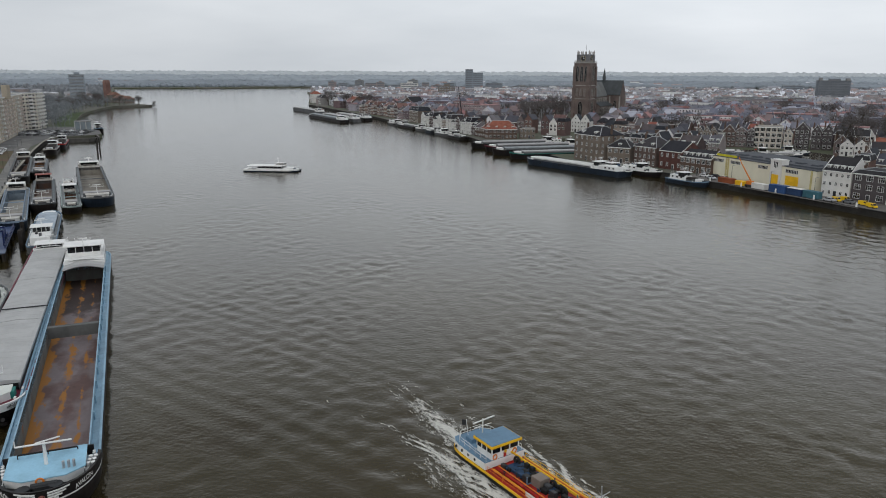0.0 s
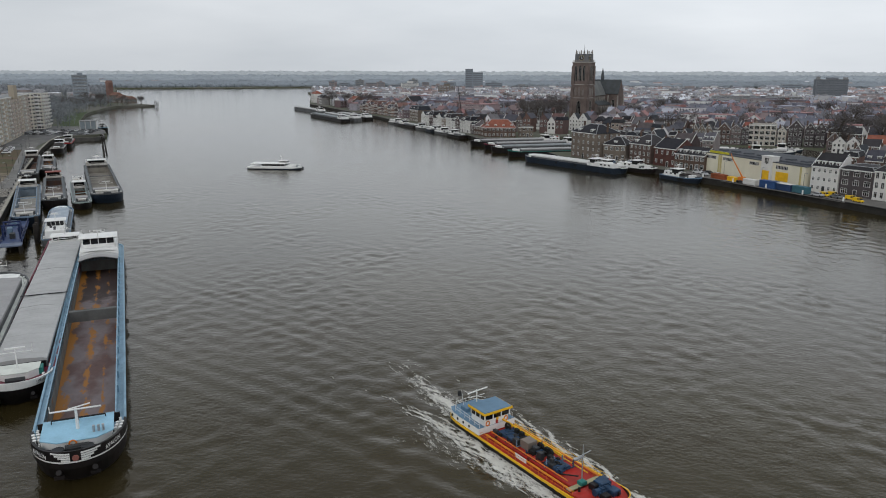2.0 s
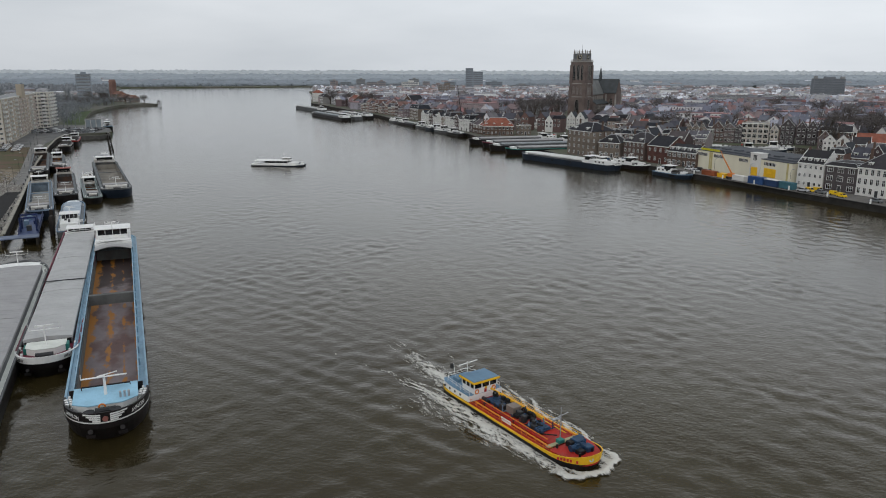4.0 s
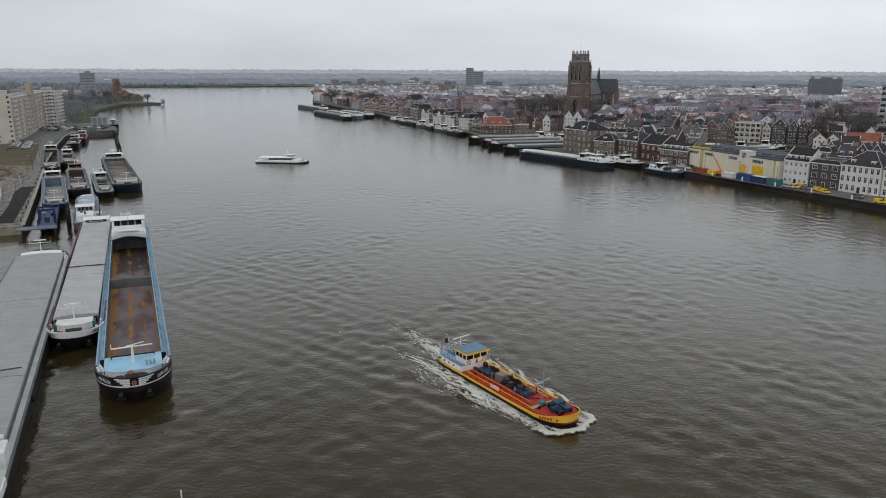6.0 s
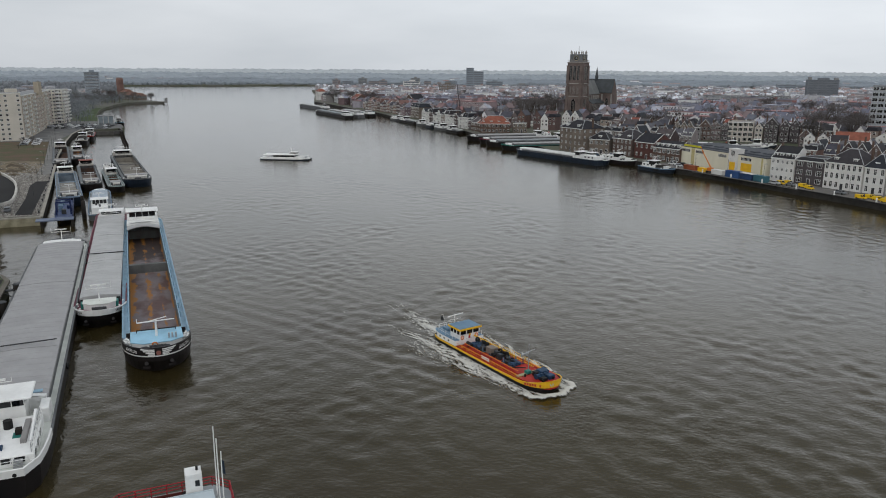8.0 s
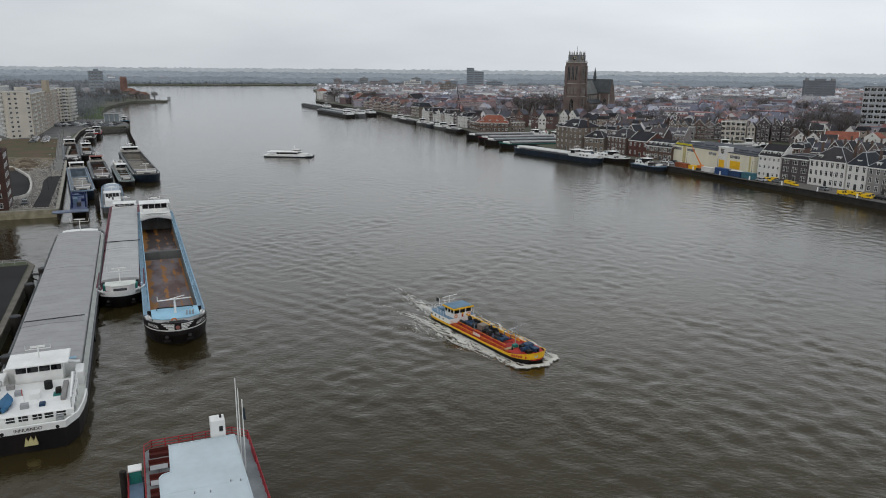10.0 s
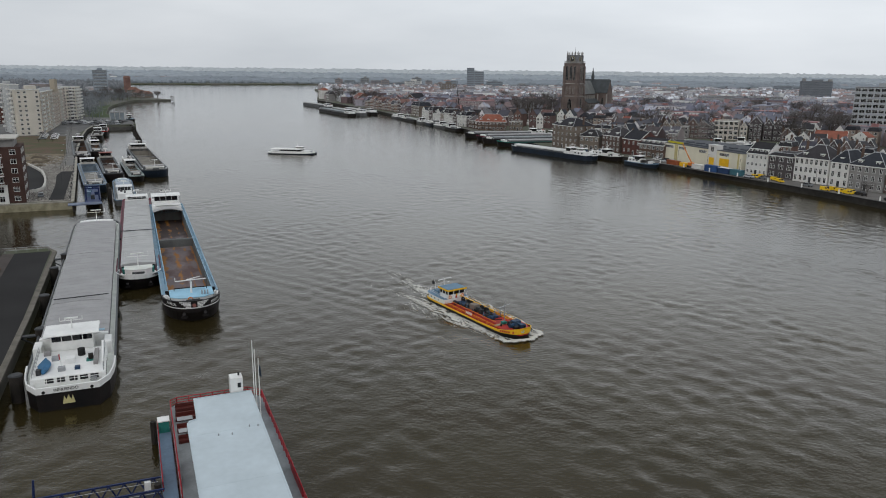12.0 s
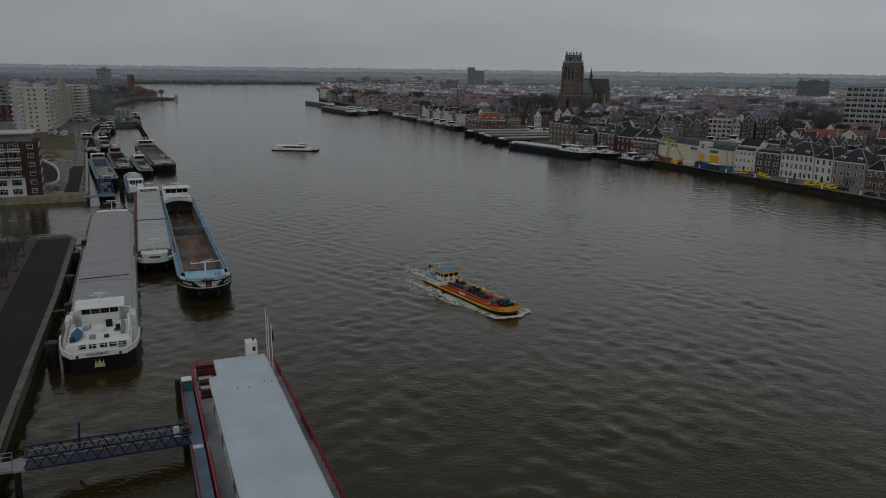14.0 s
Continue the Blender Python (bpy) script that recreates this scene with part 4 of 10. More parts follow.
def grey_barge_details():
    t, zd = grey_barge, 2.6
    b = Mesh()
    rg = hull_rings(119, 11.4, 8, 9.0, [(zd - 0.05, 0, -0.09, 0), (zd + 0.8, 0, -0.09, 0), (zd + 0.8, 0, 0.12, 0), (zd + 0.05, 0, 0.12, 0)], 0.66, p=2.05)
    n = len(rg[0])
    lim = 9.1
    sel = [k for k in range(n) if rg[0][k][0] < lim]
    order = [k for k in sel if rg[0][k][1] > 0] + [k for k in sel if rg[0][k][1] <= 0]
    b.rings([[(r[k][0] + (0 if r[k][0] > 0.05 else (-0.12, -0.12, 0.16, 0.16)[q]), r[k][1], r[k][2]) for k in order] for q, r in enumerate(rg)])
    m_ = len(order)
    b.f = [f for f in b.f if not (max(i % m_ for i in f) == m_ - 1 and min(i % m_ for i in f) == 0)]
    b.s = [0] * len(b.f)
    part("stern_bulwark", b, SHIP_WHITE, t, "white stern bulwark")
    text_part("INNUENDO", pose(-0.16, 0.2, zd + 0.36, 90, 0, -90), 0.56, HULL_BLACK, t)
    for y in (-2.9, 2.9):
        h = Mesh()
        h.rod((-0.17, y, zd + 0.2), (-0.05, y, zd + 0.2), 0.22, n=10)
        part("fairlead", h, BLACK, t)
    an = Mesh()
    an.add([(-0.45, -1.1, 0.6), (-0.45, 1.1, 0.6), (-0.4, 0.75, 2.0), (-0.4, 0.45, 1.2), (-0.4, 0, 2.1), (-0.4, -0.45, 1.2), (-0.4, -0.75, 2.0), (-0.15, -1.1, 0.6), (-0.15, 1.1, 0.6), (-0.15, 0.75, 2.0), (-0.15, 0.45, 1.2), (-0.15, 0, 2.1), (-0.15, -0.45, 1.2), (-0.15, -0.75, 2.0)], [(0, 6, 5, 4, 3, 2, 1), (7, 8, 9, 10, 11, 12, 13), (0, 1, 8, 7), (1, 2, 9, 8), (2, 3, 10, 9), (3, 4, 11, 10), (4, 5, 12, 11), (5, 6, 13, 12), (6, 0, 7, 13)])
    an.v = [(x, y * 0.68, 1.25 + (z - 1.25) * 0.75 + 0.25) for x, y, z in an.v]
    part("stern_anchor", an, mat("pale_yellow_paint", (0.62, 0.56, 0.28), 0.6), t, "pale yellow stern anchor")
    d = Mesh()
    z = zd + 1.3
    rings = []
    for k in range(7):
        x = 3.4 + 0.75 * k
        w = 0.85 * math.sin(math.pi * (k + 0.6) / 7.2)
        rings.append([(x, 3.1 - w, z + 0.5), (x, 3.1 - w * 0.7, z + 0.1), (x, 3.1 + w * 0.7, z + 0.1), (x, 3.1 + w, z + 0.5), (x, 3.1, z + 0.85)])
    d.rings(rings)
    d.add(rings[0], [(4, 3, 2, 1, 0)])
    d.add(rings[-1], [(0, 1, 2, 3, 4)])
    part("dinghy", d, mat("blue_tarpaulin", (0.05, 0.16, 0.30), 0.7), t, "dinghy under blue tarpaulin")
    for y, col, lab in ((0.0, SHIP_WHITE, "white deck box"), (-2.6, SHIP_GREEN, "green mat")):
        q = Mesh()
        q.block(6.6, 8.0, y - 0.6, y + 0.6, z, z + (0.7 if y == 0 else 0.08), e=0.03)
        part("deck_box", q, col, t, lab)
    f = Mesh()
    f.rod((5.4, 1.0, z), (4.9, 1.0, z + 2.4), 0.05, n=6)
    f.rod((5.2, -0.5, z + 0.5), (4.0, -0.5, z + 0.9), 0.06, n=6)
    part("flag_staff", f, SHIP_WHITE, t)
    fl = Mesh()
    fl.add([(5.0, 1.0, z + 2.2), (5.1, 1.0, z + 1.3), (5.6, 1.25, z + 1.1), (5.55, 1.25, z + 1.9)], [(0, 1, 2, 3)])
    part("flag", fl, RED_PAINT, t)
    c = Mesh()
    c.rod((10.2, -4.2, z), (10.2, -4.2, z + 1.6), 0.22, n=8)
    c.rod((10.2, -4.2, z + 1.5), (3.2, -4.3, z + 1.0), 0.2, 0.12, 6)
    part("deck_crane", c, SHIP_WHITE, t, "white folded deck crane")
    st = Mesh()
    for k in range(5):
        st.box(1.2 + 0.22 * k, 1.45 + 0.22 * k, -3.5, -2.6, zd + 0.2 * k, zd + 0.2 * k + 0.12)
    part("stairs", st, STEEL, t)
    tb = Mesh()
    tb.rod((9.6, -1.3, z), (9.6, -1.3, z + 1.0), 0.5, n=10)
    part("satellite_dome", tb, BLACK, t)
    rl = Mesh()
    rail(rl, [(1.0, -4.2), (1.0, 4.2)], zd + 0.9, 0.8)
    part("stern_railing", rl, SHIP_WHITE, t)
    for y in (-3.2, -1.9, -0.6, 0.9, 2.3):
        q = Mesh()
        q.box(2.14, 2.22, y - 0.5, y + 0.5, zd + 0.5, zd + 1.12)
        part("aft_window", q, GLASS, t, "dark deckhouse window")
    for s in (-1, 1):
        q = Mesh()
        rail(q, [(2.5, s * 4.35), (12.2, s * 4.35)], z, 0.95, 0.04, 1.4)
        part("deck_railing", q, STEEL, t)
    q = Mesh()
    q.block(5.0, 10.5, -3.6, -3.0, z, z + 0.5, e=0.06)
    part("long_locker", q, PLASTER_GREY, t, "long grey deck locker")
    for x, y in ((4.2, 0.9), (8.6, 2.0), (11.0, 3.2)):
        q = Mesh()
        q.block(x - 0.35, x + 0.35, y - 0.45, y + 0.45, z, z + 0.6, e=0.05)
        part("deck_chair", q, STEEL if x < 9 else PLASTER_GREY, t)
    for s in (-1, 1):
        q = Mesh()
        q.block(12.6, 15.8, s * 4.7 - 0.55, s * 4.7 + 0.55, zd, zd + 1.9, e=0.1)
        part("bridge_wing", q, SHIP_WHITE, t, "white bridge wing")
    pl = Mesh()
    pl.box(17.3, 18.2, -4.2, -2.9, 4.7, 4.78)
    part("name_plate", pl, SHIP_BLUE, t, "small blue plate")
    hb = Mesh()
    hb.rod((37.0, -4.4, 4.95), (37.0, 4.4, 4.75), 0.1, n=6)
    part("hatch_bar", hb, DARK_STEEL, t)


grey_barge_details()

SHIP_DIRTY = mat("weathered_white_paint", (0.56, 0.55, 0.52), 0.6, var=0.28, scale=0.5, fine=2.5, second=(0.36, 0.33, 0.29), streak=0.4)
# smaller ships moored further up the west bank
HOLD_TAN = mat("dusty_tan_hold", (0.27, 0.25, 0.215), 0.85, var=0.3, scale=0.25, fine=1.5, second=(0.17, 0.155, 0.135))
motor_barge(berth(-120.8, 241.0, (0.478, -0.878), 98), 98, 10.6, "empty grey cargo barge with open grey hold, moored", hull=HULL_BLUE, gunwale=HULL_GREY, house_mat=SHIP_DIRTY, fore=SHIP_DIRTY, hold="open", hold_mat=HOLD_TAN, aft=12, bow_mast=True, hold_side=HOLD_TAN)
motor_barge(berth(-123.2, 228.5, (0.485, -0.8745), 58), 58, 5.8, "small white and green ship with sand hold, moored", gunwale=mat("pale_grey_green_paint", (0.34, 0.41, 0.40), 0.6, var=0.3, scale=0.5), fore=SHIP_DIRTY, hold="open", hold_mat=HOLD_TAN, house_mat=SHIP_DIRTY, fore_top=SHIP_DIRTY, bow=6, aft=26, freeboard=1.8)
motor_barge(berth(-132.6, 228.5, (0.485, -0.8745), 66), 66, 7.5, "dark cargo barge with red-brown open hold, moored", gunwale=HULL_GREY, fore=SHIP_DIRTY, hold="open", hold_mat=mat("faded_red_hold", (0.16, 0.115, 0.10), 0.8, var=0.3, scale=0.3, second=(0.22, 0.19, 0.165)), bow=6, aft=11, house_mat=SHIP_DIRTY, bow_mast=True, roof_mat=mat("faded_red_paint", (0.30, 0.10, 0.08), 0.6, var=0.3))
motor_barge(berth(-125.2, 199.5, (0.495, -0.869), 74), 74, 7.8, "blue cargo barge with pale covered hold, moored at the quay", hull=HULL_BLUE, gunwale=mat("greyed_blue_paint", (0.25, 0.33, 0.42), 0.55, var=0.3, scale=0.5, fine=3), house_mat=SHIP_DIRTY, fore=SHIP_DIRTY, hold="open", hold_mat=mat("pale_tan_hold", (0.42, 0.40, 0.36), 0.8, var=0.3, scale=0.3), bow=6.5, aft=12, bow_mast=True, hold_side=mat("greyed_blue_wall", (0.20, 0.245, 0.29), 0.7, var=0.3, scale=0.4))
motor_barge(berth(-126.3, 221.5, (-0.445, 0.895), 48), 48, 6.8, "small pale blue-grey ship with long deckhouse, moored", hull=HULL_GREY, gunwale=MID_BLUE, hold_mat=mat("pale_blue_grey_deck", (0.36, 0.42, 0.48), 0.6, var=0.2), house_mat=SHIP_WHITE, bow=6, aft=14, freeboard=1.7, seams=4)
motor_barge(berth(-176.5, 288.0, (0.485, -0.8745), 84), 84, 7.8, "dark cargo barge with open brown hold, moored at the quay", gunwale=HULL_GREY, house_mat=SHIP_DIRTY, fore=SHIP_DIRTY, hold="open", hold_mat=HOLD_WALL, bow=6, aft=11)
motor_barge(berth(-177.2, 304.0, (0.48, -0.877), 56), 56, 6.2, "small dark barge with white deckhouse, moored", gunwale=HULL_GREY, house_mat=SHIP_DIRTY, fore=SHIP_DIRTY, hold="open", hold_mat=HOLD_GREY, bow=5.5, aft=24)
motor_barge(berth(-222.0, 392.0, DOWN, 40), 40, 6.6, "old dark and white boat moored by the pier", hull=HULL_BLACK, gunwale=SHIP_DIRTY, hold_mat=WOOD_DARK, bow=5, aft=16, seams=3)
motor_barge(berth(-232.0, 420.0, DOWN, 38), 38, 6.4, "old dark boat with masts moored by the pier", gunwale=RED_PAINT, hold_mat=WOOD_DARK, bow=5, aft=12, seams=3)


# ---- houses ----
RNG = random.Random(11)


def window_mesh(w, h, bars=1, frame=TRIM_WHITE, glass=None):
    """A window in a wall that faces -y: one lattice of surround and glazing bars with the panes set back in it."""
    m = Mesh()
    f, g = 0.095, 0.03
    xs = [-w / 2, -w / 2 + f]
    for k in range(bars):
        x = -w / 2 + w * (k + 1) / (bars + 1)
        xs += [x - g, x + g]
    xs += [w / 2 - f, w / 2]
    zs = [-h / 2, -h / 2 + f]
    if h > 1.2:
        zs += [h * 0.14 - g, h * 0.14 + g]
    zs += [h / 2 - f, h / 2]
    nx, nz = len(xs), len(zs)
    v = [(x, -0.09, z) for z in zs for x in xs]
    faces, slots = [], []
    for j in range(nz - 1):
        for i in range(nx - 1):
            q = (j * nx + i, j * nx + i + 1, (j + 1) * nx + i + 1, (j + 1) * nx + i)
            if i % 2 and j % 2:
                k = len(v)
                v += [(v[p][0], -0.015, v[p][2]) for p in q]
                faces += [(q[e], q[(e + 1) % 4], k + (e + 1) % 4, k + e) for e in range(4)] + [(k, k + 1, k + 2, k + 3)]
                slots += [0, 0, 0, 0, 1]
            else:
                faces.append(q)
                slots.append(0)
    rim = [0, nx - 1, nz * nx - 1, (nz - 1) * nx]
    k = len(v)
    v += [(v[p][0], 0.02, v[p][2]) for p in rim]
    faces += [(rim[e], k + e, k + (e + 1) % 4, rim[(e + 1) % 4]) for e in range(4)]
    slots += [0] * 4
    m.v, m.f, m.s = v, faces, slots
    return m.data("window", [frame, glass or GLASS])


def door_mesh(w=1.1, h=2.3):
    m = Mesh()
    m.box(-w / 2 - 0.12, w / 2 + 0.12, -0.08, 0.02, 0, h + 0.15)
    m.box(-w / 2, w / 2, -0.11, -0.08, 0, h, 1)
    return m.data("door", [TRIM_WHITE, DARK_STEEL])


WINDOWS = {}
RIDGE_PALE = mat("lead_flashing", (0.42, 0.43, 0.44), 0.6, var=0.2)


def put_windows(parent, spots, w, h, bars=1, frame=TRIM_WHITE, glass=None):
    """spots: x, y, z of the centres and the turn of the wall in degrees."""
    key = (round(w, 2), round(h, 2), bars, frame.name, glass.name if glass else "")
    if key not in WINDOWS:
        WINDOWS[key] = window_mesh(w, h, bars, frame, glass)
    for x, y, z, rz in spots:
        ob = part("window", WINDOWS[key], None, parent)
        ob.matrix_local = pose(x, y, z, 0, 0, rz)


def roof_mesh(w, d, h, rh, kind, over=0.25, th=0.22):
    """A roof over x -w/2..w/2, y 0..d. Kinds: side (ridge along x), front (ridge along y), hip, mansard, flat."""
    m = Mesh()
    a, b = w / 2 + over, d + over
    if kind == "front":
        prof = [(-a, h - over * rh / (w / 2)), (0, h + rh), (a, h - over * rh / (w / 2))]
        ring = [[(x, y, z) for x, z in prof] + [(x, y, z + th) for x, z in reversed(prof)] for y in (0.12, b)]
        m.rings(ring)
        m.add(ring[0], [(0, 1, 4, 5), (1, 2, 3, 4)])
        m.add(ring[1], [(5, 4, 1, 0), (4, 3, 2, 1)])
    elif kind == "side":
        prof = [(-over, h - over * rh / (d / 2)), (d / 2, h + rh), (b, h - over * rh / (d / 2))]
        ring = [[(x, y, z) for y, z in prof] + [(x, y, z + th) for y, z in reversed(prof)] for x in (-w / 2 + 0.12, w / 2 - 0.12)]
        m.rings(ring)
        m.add(ring[0], [(5, 4, 1, 0), (4, 3, 2, 1)])
        m.add(ring[1], [(0, 1, 4, 5), (1, 2, 3, 4)])
    elif kind in ("hip", "mansard"):
        k = min(w, d) / 2 * (0.9 if kind == "hip" else 0.28)
        m.box(-a, a, -over, b, h, h + 0.15)
        base = [(-a, -over), (a, -over), (a, b), (-a, b)]
        top = [(-a + k, -over + k), (a - k, -over + k), (a - k, b - k), (-a + k, b - k)]
        m.rings([[(x, y, h + 0.15) for x, y in base], [(x, y, h + rh) for x, y in top]], cap=True)
    else:
        m.box(-w / 2 + 0.25, w / 2 - 0.25, 0.25, d - 0.25, h, h + 0.12)
        m.box(-w / 2 + 0.6, -w / 2 + 1.6, d * 0.5, d * 0.5 + 1.2, h + 0.12, h + 0.9)
    return m


def wall_mesh(w, d, h, rh, kind, plinth=True):
    m = Mesh()
    m.box(-w / 2, w / 2, 0, d, 0, h)
    if kind == "front":
        for y in (0.0, d):
            m.add([(-w / 2, y, h), (w / 2, y, h), (0, y, h + rh)], [(0, 1, 2) if y == 0 else (2, 1, 0)])
    elif kind == "side":
        for x in (-w / 2, w / 2):
            m.add([(x, 0, h), (x, d, h), (x, d / 2, h + rh)], [(0, 1, 2) if x > 0 else (2, 1, 0)])
    elif kind == "flat":
        for a, b, c, e in ((-w / 2, w / 2, 0, 0.25), (-w / 2, w / 2, d - 0.25, d), (-w / 2, -w / 2 + 0.25, 0.25, d - 0.25), (w / 2 - 0.25, w / 2, 0.25, d - 0.25)):
            m.box(a, b, c, e, h, h + 0.45)
    if plinth:
        m.box(-w / 2 - 0.04, w / 2 + 0.04, -0.05, 0, 0, 0.6)
    return m


def house(where, w, d, h, rh, kind, wall, roof, label, storeys=3, cols=3, ww=1.1, wh=1.6, trim=True, chimneys=1, dormers=0, side_win=0, east_win=0, door=True, group="canal houses", detail=2, frame=TRIM_WHITE, bars=1, name="house", gable_win=True, annex=0.0):
    """A brick town house that fronts -y: walls, roof, chimney, gable trim, windows, door, dormers."""
    t = thing(name, where, label, "house", group)
    part("wall", wall_mesh(w, d, h, rh, kind), wall, t)
    rf = part("roof", roof_mesh(w, d, h, rh, kind), roof, t)
    if trim:
        m = Mesh()
        if kind == "front":
            for s in (-1, 1):
                m.rings([[(s * (w / 2 + 0.12), y, h - 0.15), (0, y, h + rh + 0.12), (0, y, h + rh + 0.42), (s * (w / 2 + 0.32), y, h - 0.15)] for y in (-0.08, 0.16)])
                m.add([(s * (w / 2 + 0.12), -0.08, h - 0.15), (0, -0.08, h + rh + 0.12), (0, -0.08, h + rh + 0.42), (s * (w / 2 + 0.32), -0.08, h - 0.15)], [(0, 1, 2, 3)])
        else:
            m.box(-w / 2 - 0.1, w / 2 + 0.1, -0.3, -0.02, h - 0.3, h + 0.06)
            if kind == "side":
                for s in (-1, 1):
                    x = s * (w / 2 - 0.06)
                    m.rings([[(x - 0.1, -0.1, h), (x - 0.1, d / 2, h + rh + 0.28), (x - 0.1, d / 2, h + rh + 0.45), (x - 0.1, -0.1, h + 0.2)], [(x + 0.1, -0.1, h), (x + 0.1, d / 2, h + rh + 0.28), (x + 0.1, d / 2, h + rh + 0.45), (x + 0.1, -0.1, h + 0.2)]])
                    m.add([(x + s * 0.1, -0.1, h), (x + s * 0.1, d / 2, h + rh + 0.28), (x + s * 0.1, d / 2, h + rh + 0.45), (x + s * 0.1, -0.1, h + 0.2)], [(0, 1, 2, 3)])
        if m.v:
            part("cornice" if kind != "front" else "gable_trim", m, TRIM_WHITE, t, "white painted trim")
    if kind in ("hip", "mansard") and trim:
        k_ = min(w, d) / 2 * (0.9 if kind == "hip" else 0.28)
        a_, b_ = w / 2 + 0.25, d + 0.25
        m = Mesh()
        lo_ = [(-a_, -0.25), (a_, -0.25), (a_, b_), (-a_, b_)]
        hi_ = [(-a_ + k_, -0.25 + k_), (a_ - k_, -0.25 + k_), (a_ - k_, b_ - k_), (-a_ + k_, b_ - k_)]
        for q in range(4):
            m.rod((*lo_[q], h + 0.2), (*hi_[q], h + rh + 0.04), 0.13, n=5)
            m.rod((*hi_[q], h + rh + 0.04), (*hi_[(q + 1) % 4], h + rh + 0.04), 0.13, n=5)
        part("ridge_flashing", m, RIDGE_PALE, rf, "pale lead flashing along the roof hips")
    if annex:
        m = Mesh()
        m.box(-w * 0.45, w * 0.15, d, d + annex, 0, h * 0.62)
        an = part("rear_annex", m, wall, t)
        m = Mesh()
        m.box(-w * 0.45 - 0.15, w * 0.15 + 0.15, d, d + annex + 0.15, h * 0.62, h * 0.62 + 0.3, 1)
        m.box(-w * 0.45 + 0.1, w * 0.15 - 0.1, d + 0.05, d + annex - 0.1, h * 0.62 + 0.3, h * 0.62 + 0.34, 0)
        m.box(-w * 0.3, -w * 0.3 + 1.2, d + 1, d + 2.2, h * 0.62 + 0.34, h * 0.62 + 0.7, 1)
        part("flat_roof", m, [ROOF_DARK, TRIM_WHITE], an)
    for k in range(chimneys):
        c = Mesh()
        x = (w / 2 - 0.7) * (1 if k % 2 else -1)
        y = d * 0.5 if kind != "front" else d * (0.3 + 0.4 * k)
        zt = h + (rh if kind != "flat" else 0) + 0.9
        c.box(x - 0.4, x + 0.4, y - 0.35, y + 0.35, h + 0.05, zt)
        c.box(x - 0.48, x + 0.48, y - 0.43, y + 0.43, zt, zt + 0.15)
        c.rod((x, y, zt + 0.15), (x, y, zt + 0.55), 0.14, n=6)
        part("chimney", c, BRICK_BROWN, rf)
    if detail:
        fh = h / storeys
        spots = []
        for s in range(storeys):
            for c in range(cols):
                if s == 0 and door and c == cols // 2:
                    continue
                spots.append((-w / 2 + w * (c + 0.5) / cols, 0, fh * s + fh * 0.55, 0))
        put_windows(t, spots, ww, min(wh, fh * 0.68), bars, frame)
        if kind == "front" and gable_win:
            put_windows(t, [(0, 0, h + rh * 0.35, 0)], min(ww, 0.9), 1.0, 1, frame)
        if side_win:
            n = max(2, int(d / 3.2))
            put_windows(t, [(-w / 2, d * (c + 0.5) / n, fh * s + fh * 0.55, 270) for s in range(storeys) for c in range(n)], 0.95, min(1.5, fh * 0.6), 1, frame)
        if east_win:
            n = max(2, int(d / 3.2))
            put_windows(t, [(w / 2, d * (c + 0.5) / n, fh * s + fh * 0.55, 90) for s in range(storeys) for c in range(n)], 0.95, min(1.5, fh * 0.6), 1, frame)
        if door:
            if "door" not in WINDOWS:
                WINDOWS["door"] = door_mesh()
            ob = part("door", WINDOWS["door"], None, t)
            ob.location = (-w / 2 + w * (cols // 2 + 0.5) / cols, 0, 0)
    for k in range(dormers):
        x = -w / 2 + w * (k + 0.5) / dormers
        m = Mesh()
        y0 = 0.9 if kind != "mansard" else 0.5
        z0 = h + 0.35
        m.box(x - 0.75, x + 0.75, y0, y0 + 2.2, z0, z0 + 1.5)
        m.box(x - 0.9, x + 0.9, y0 - 0.15, y0 + 2.4, z0 + 1.5, z0 + 1.65)
        dm = part("dormer", m, TRIM_WHITE, rf, "white painted dormer")
        put_windows(dm, [(x, y0 - 0.01, z0 + 0.78, 0)], 1.1, 1.15, 1)
    return t


FD = Vector((0.56, -0.8285, 0))
FANG = math.degrees(math.atan2(FD.y, FD.x))


def front(s, back=0.0, z=2.2, turn=0.0):
    """A place on the east quay's row of fronts, s metres along it."""
    n = Vector((-FD.y, FD.x, 0))
    p = Vector((127.0, 266.0, 0)) + FD * s + n * back
    return pose(p.x, p.y, z, 0, 0, FANG + turn)


# houses on the east quay
house(front(5.0), 10.2, 11, 9.2, 4.4, "side", PLASTER_WHITE, ROOF_DARK, "white plastered quay house with brown tiled roof", 3, 5, 0.95, 1.3, dormers=4, group="quay houses", side_win=1)
house(front(16.2, 0.4), 11.6, 12, 9.3, 1.2, "mansard", BRICK_DARK, ROOF_DARK, "dark brick quay house with white window surrounds", 3, 3, 2.2, 1.9, bars=2, chimneys=2, dormers=0, group="quay houses")
house(front(29.6), 14.4, 13, 9.8, 5.0, "hip", PLASTER_WHITE, ROOF_DARK, "tall white plastered mansion with dark hipped roof", 3, 7, 1.15, 2.1, dormers=2, chimneys=2, group="quay houses", side_win=1)
house(front(41.0, 0.5), 7.6, 13, 9.3, 4.6, "hip", PLASTER_WHITE, ROOF_DARK, "narrow white plastered house with dark hipped roof", 3, 3, 1.15, 2.1, dormers=1, group="quay houses")
house(front(51.6), 13.2, 13, 9.2, 4.8, "hip", PLASTER_GREY, ROOF_DARK, "grey plastered mansion with dark hipped roof and dormers", 3, 5, 1.2, 2.0, dormers=2, chimneys=2, group="quay houses", side_win=1)
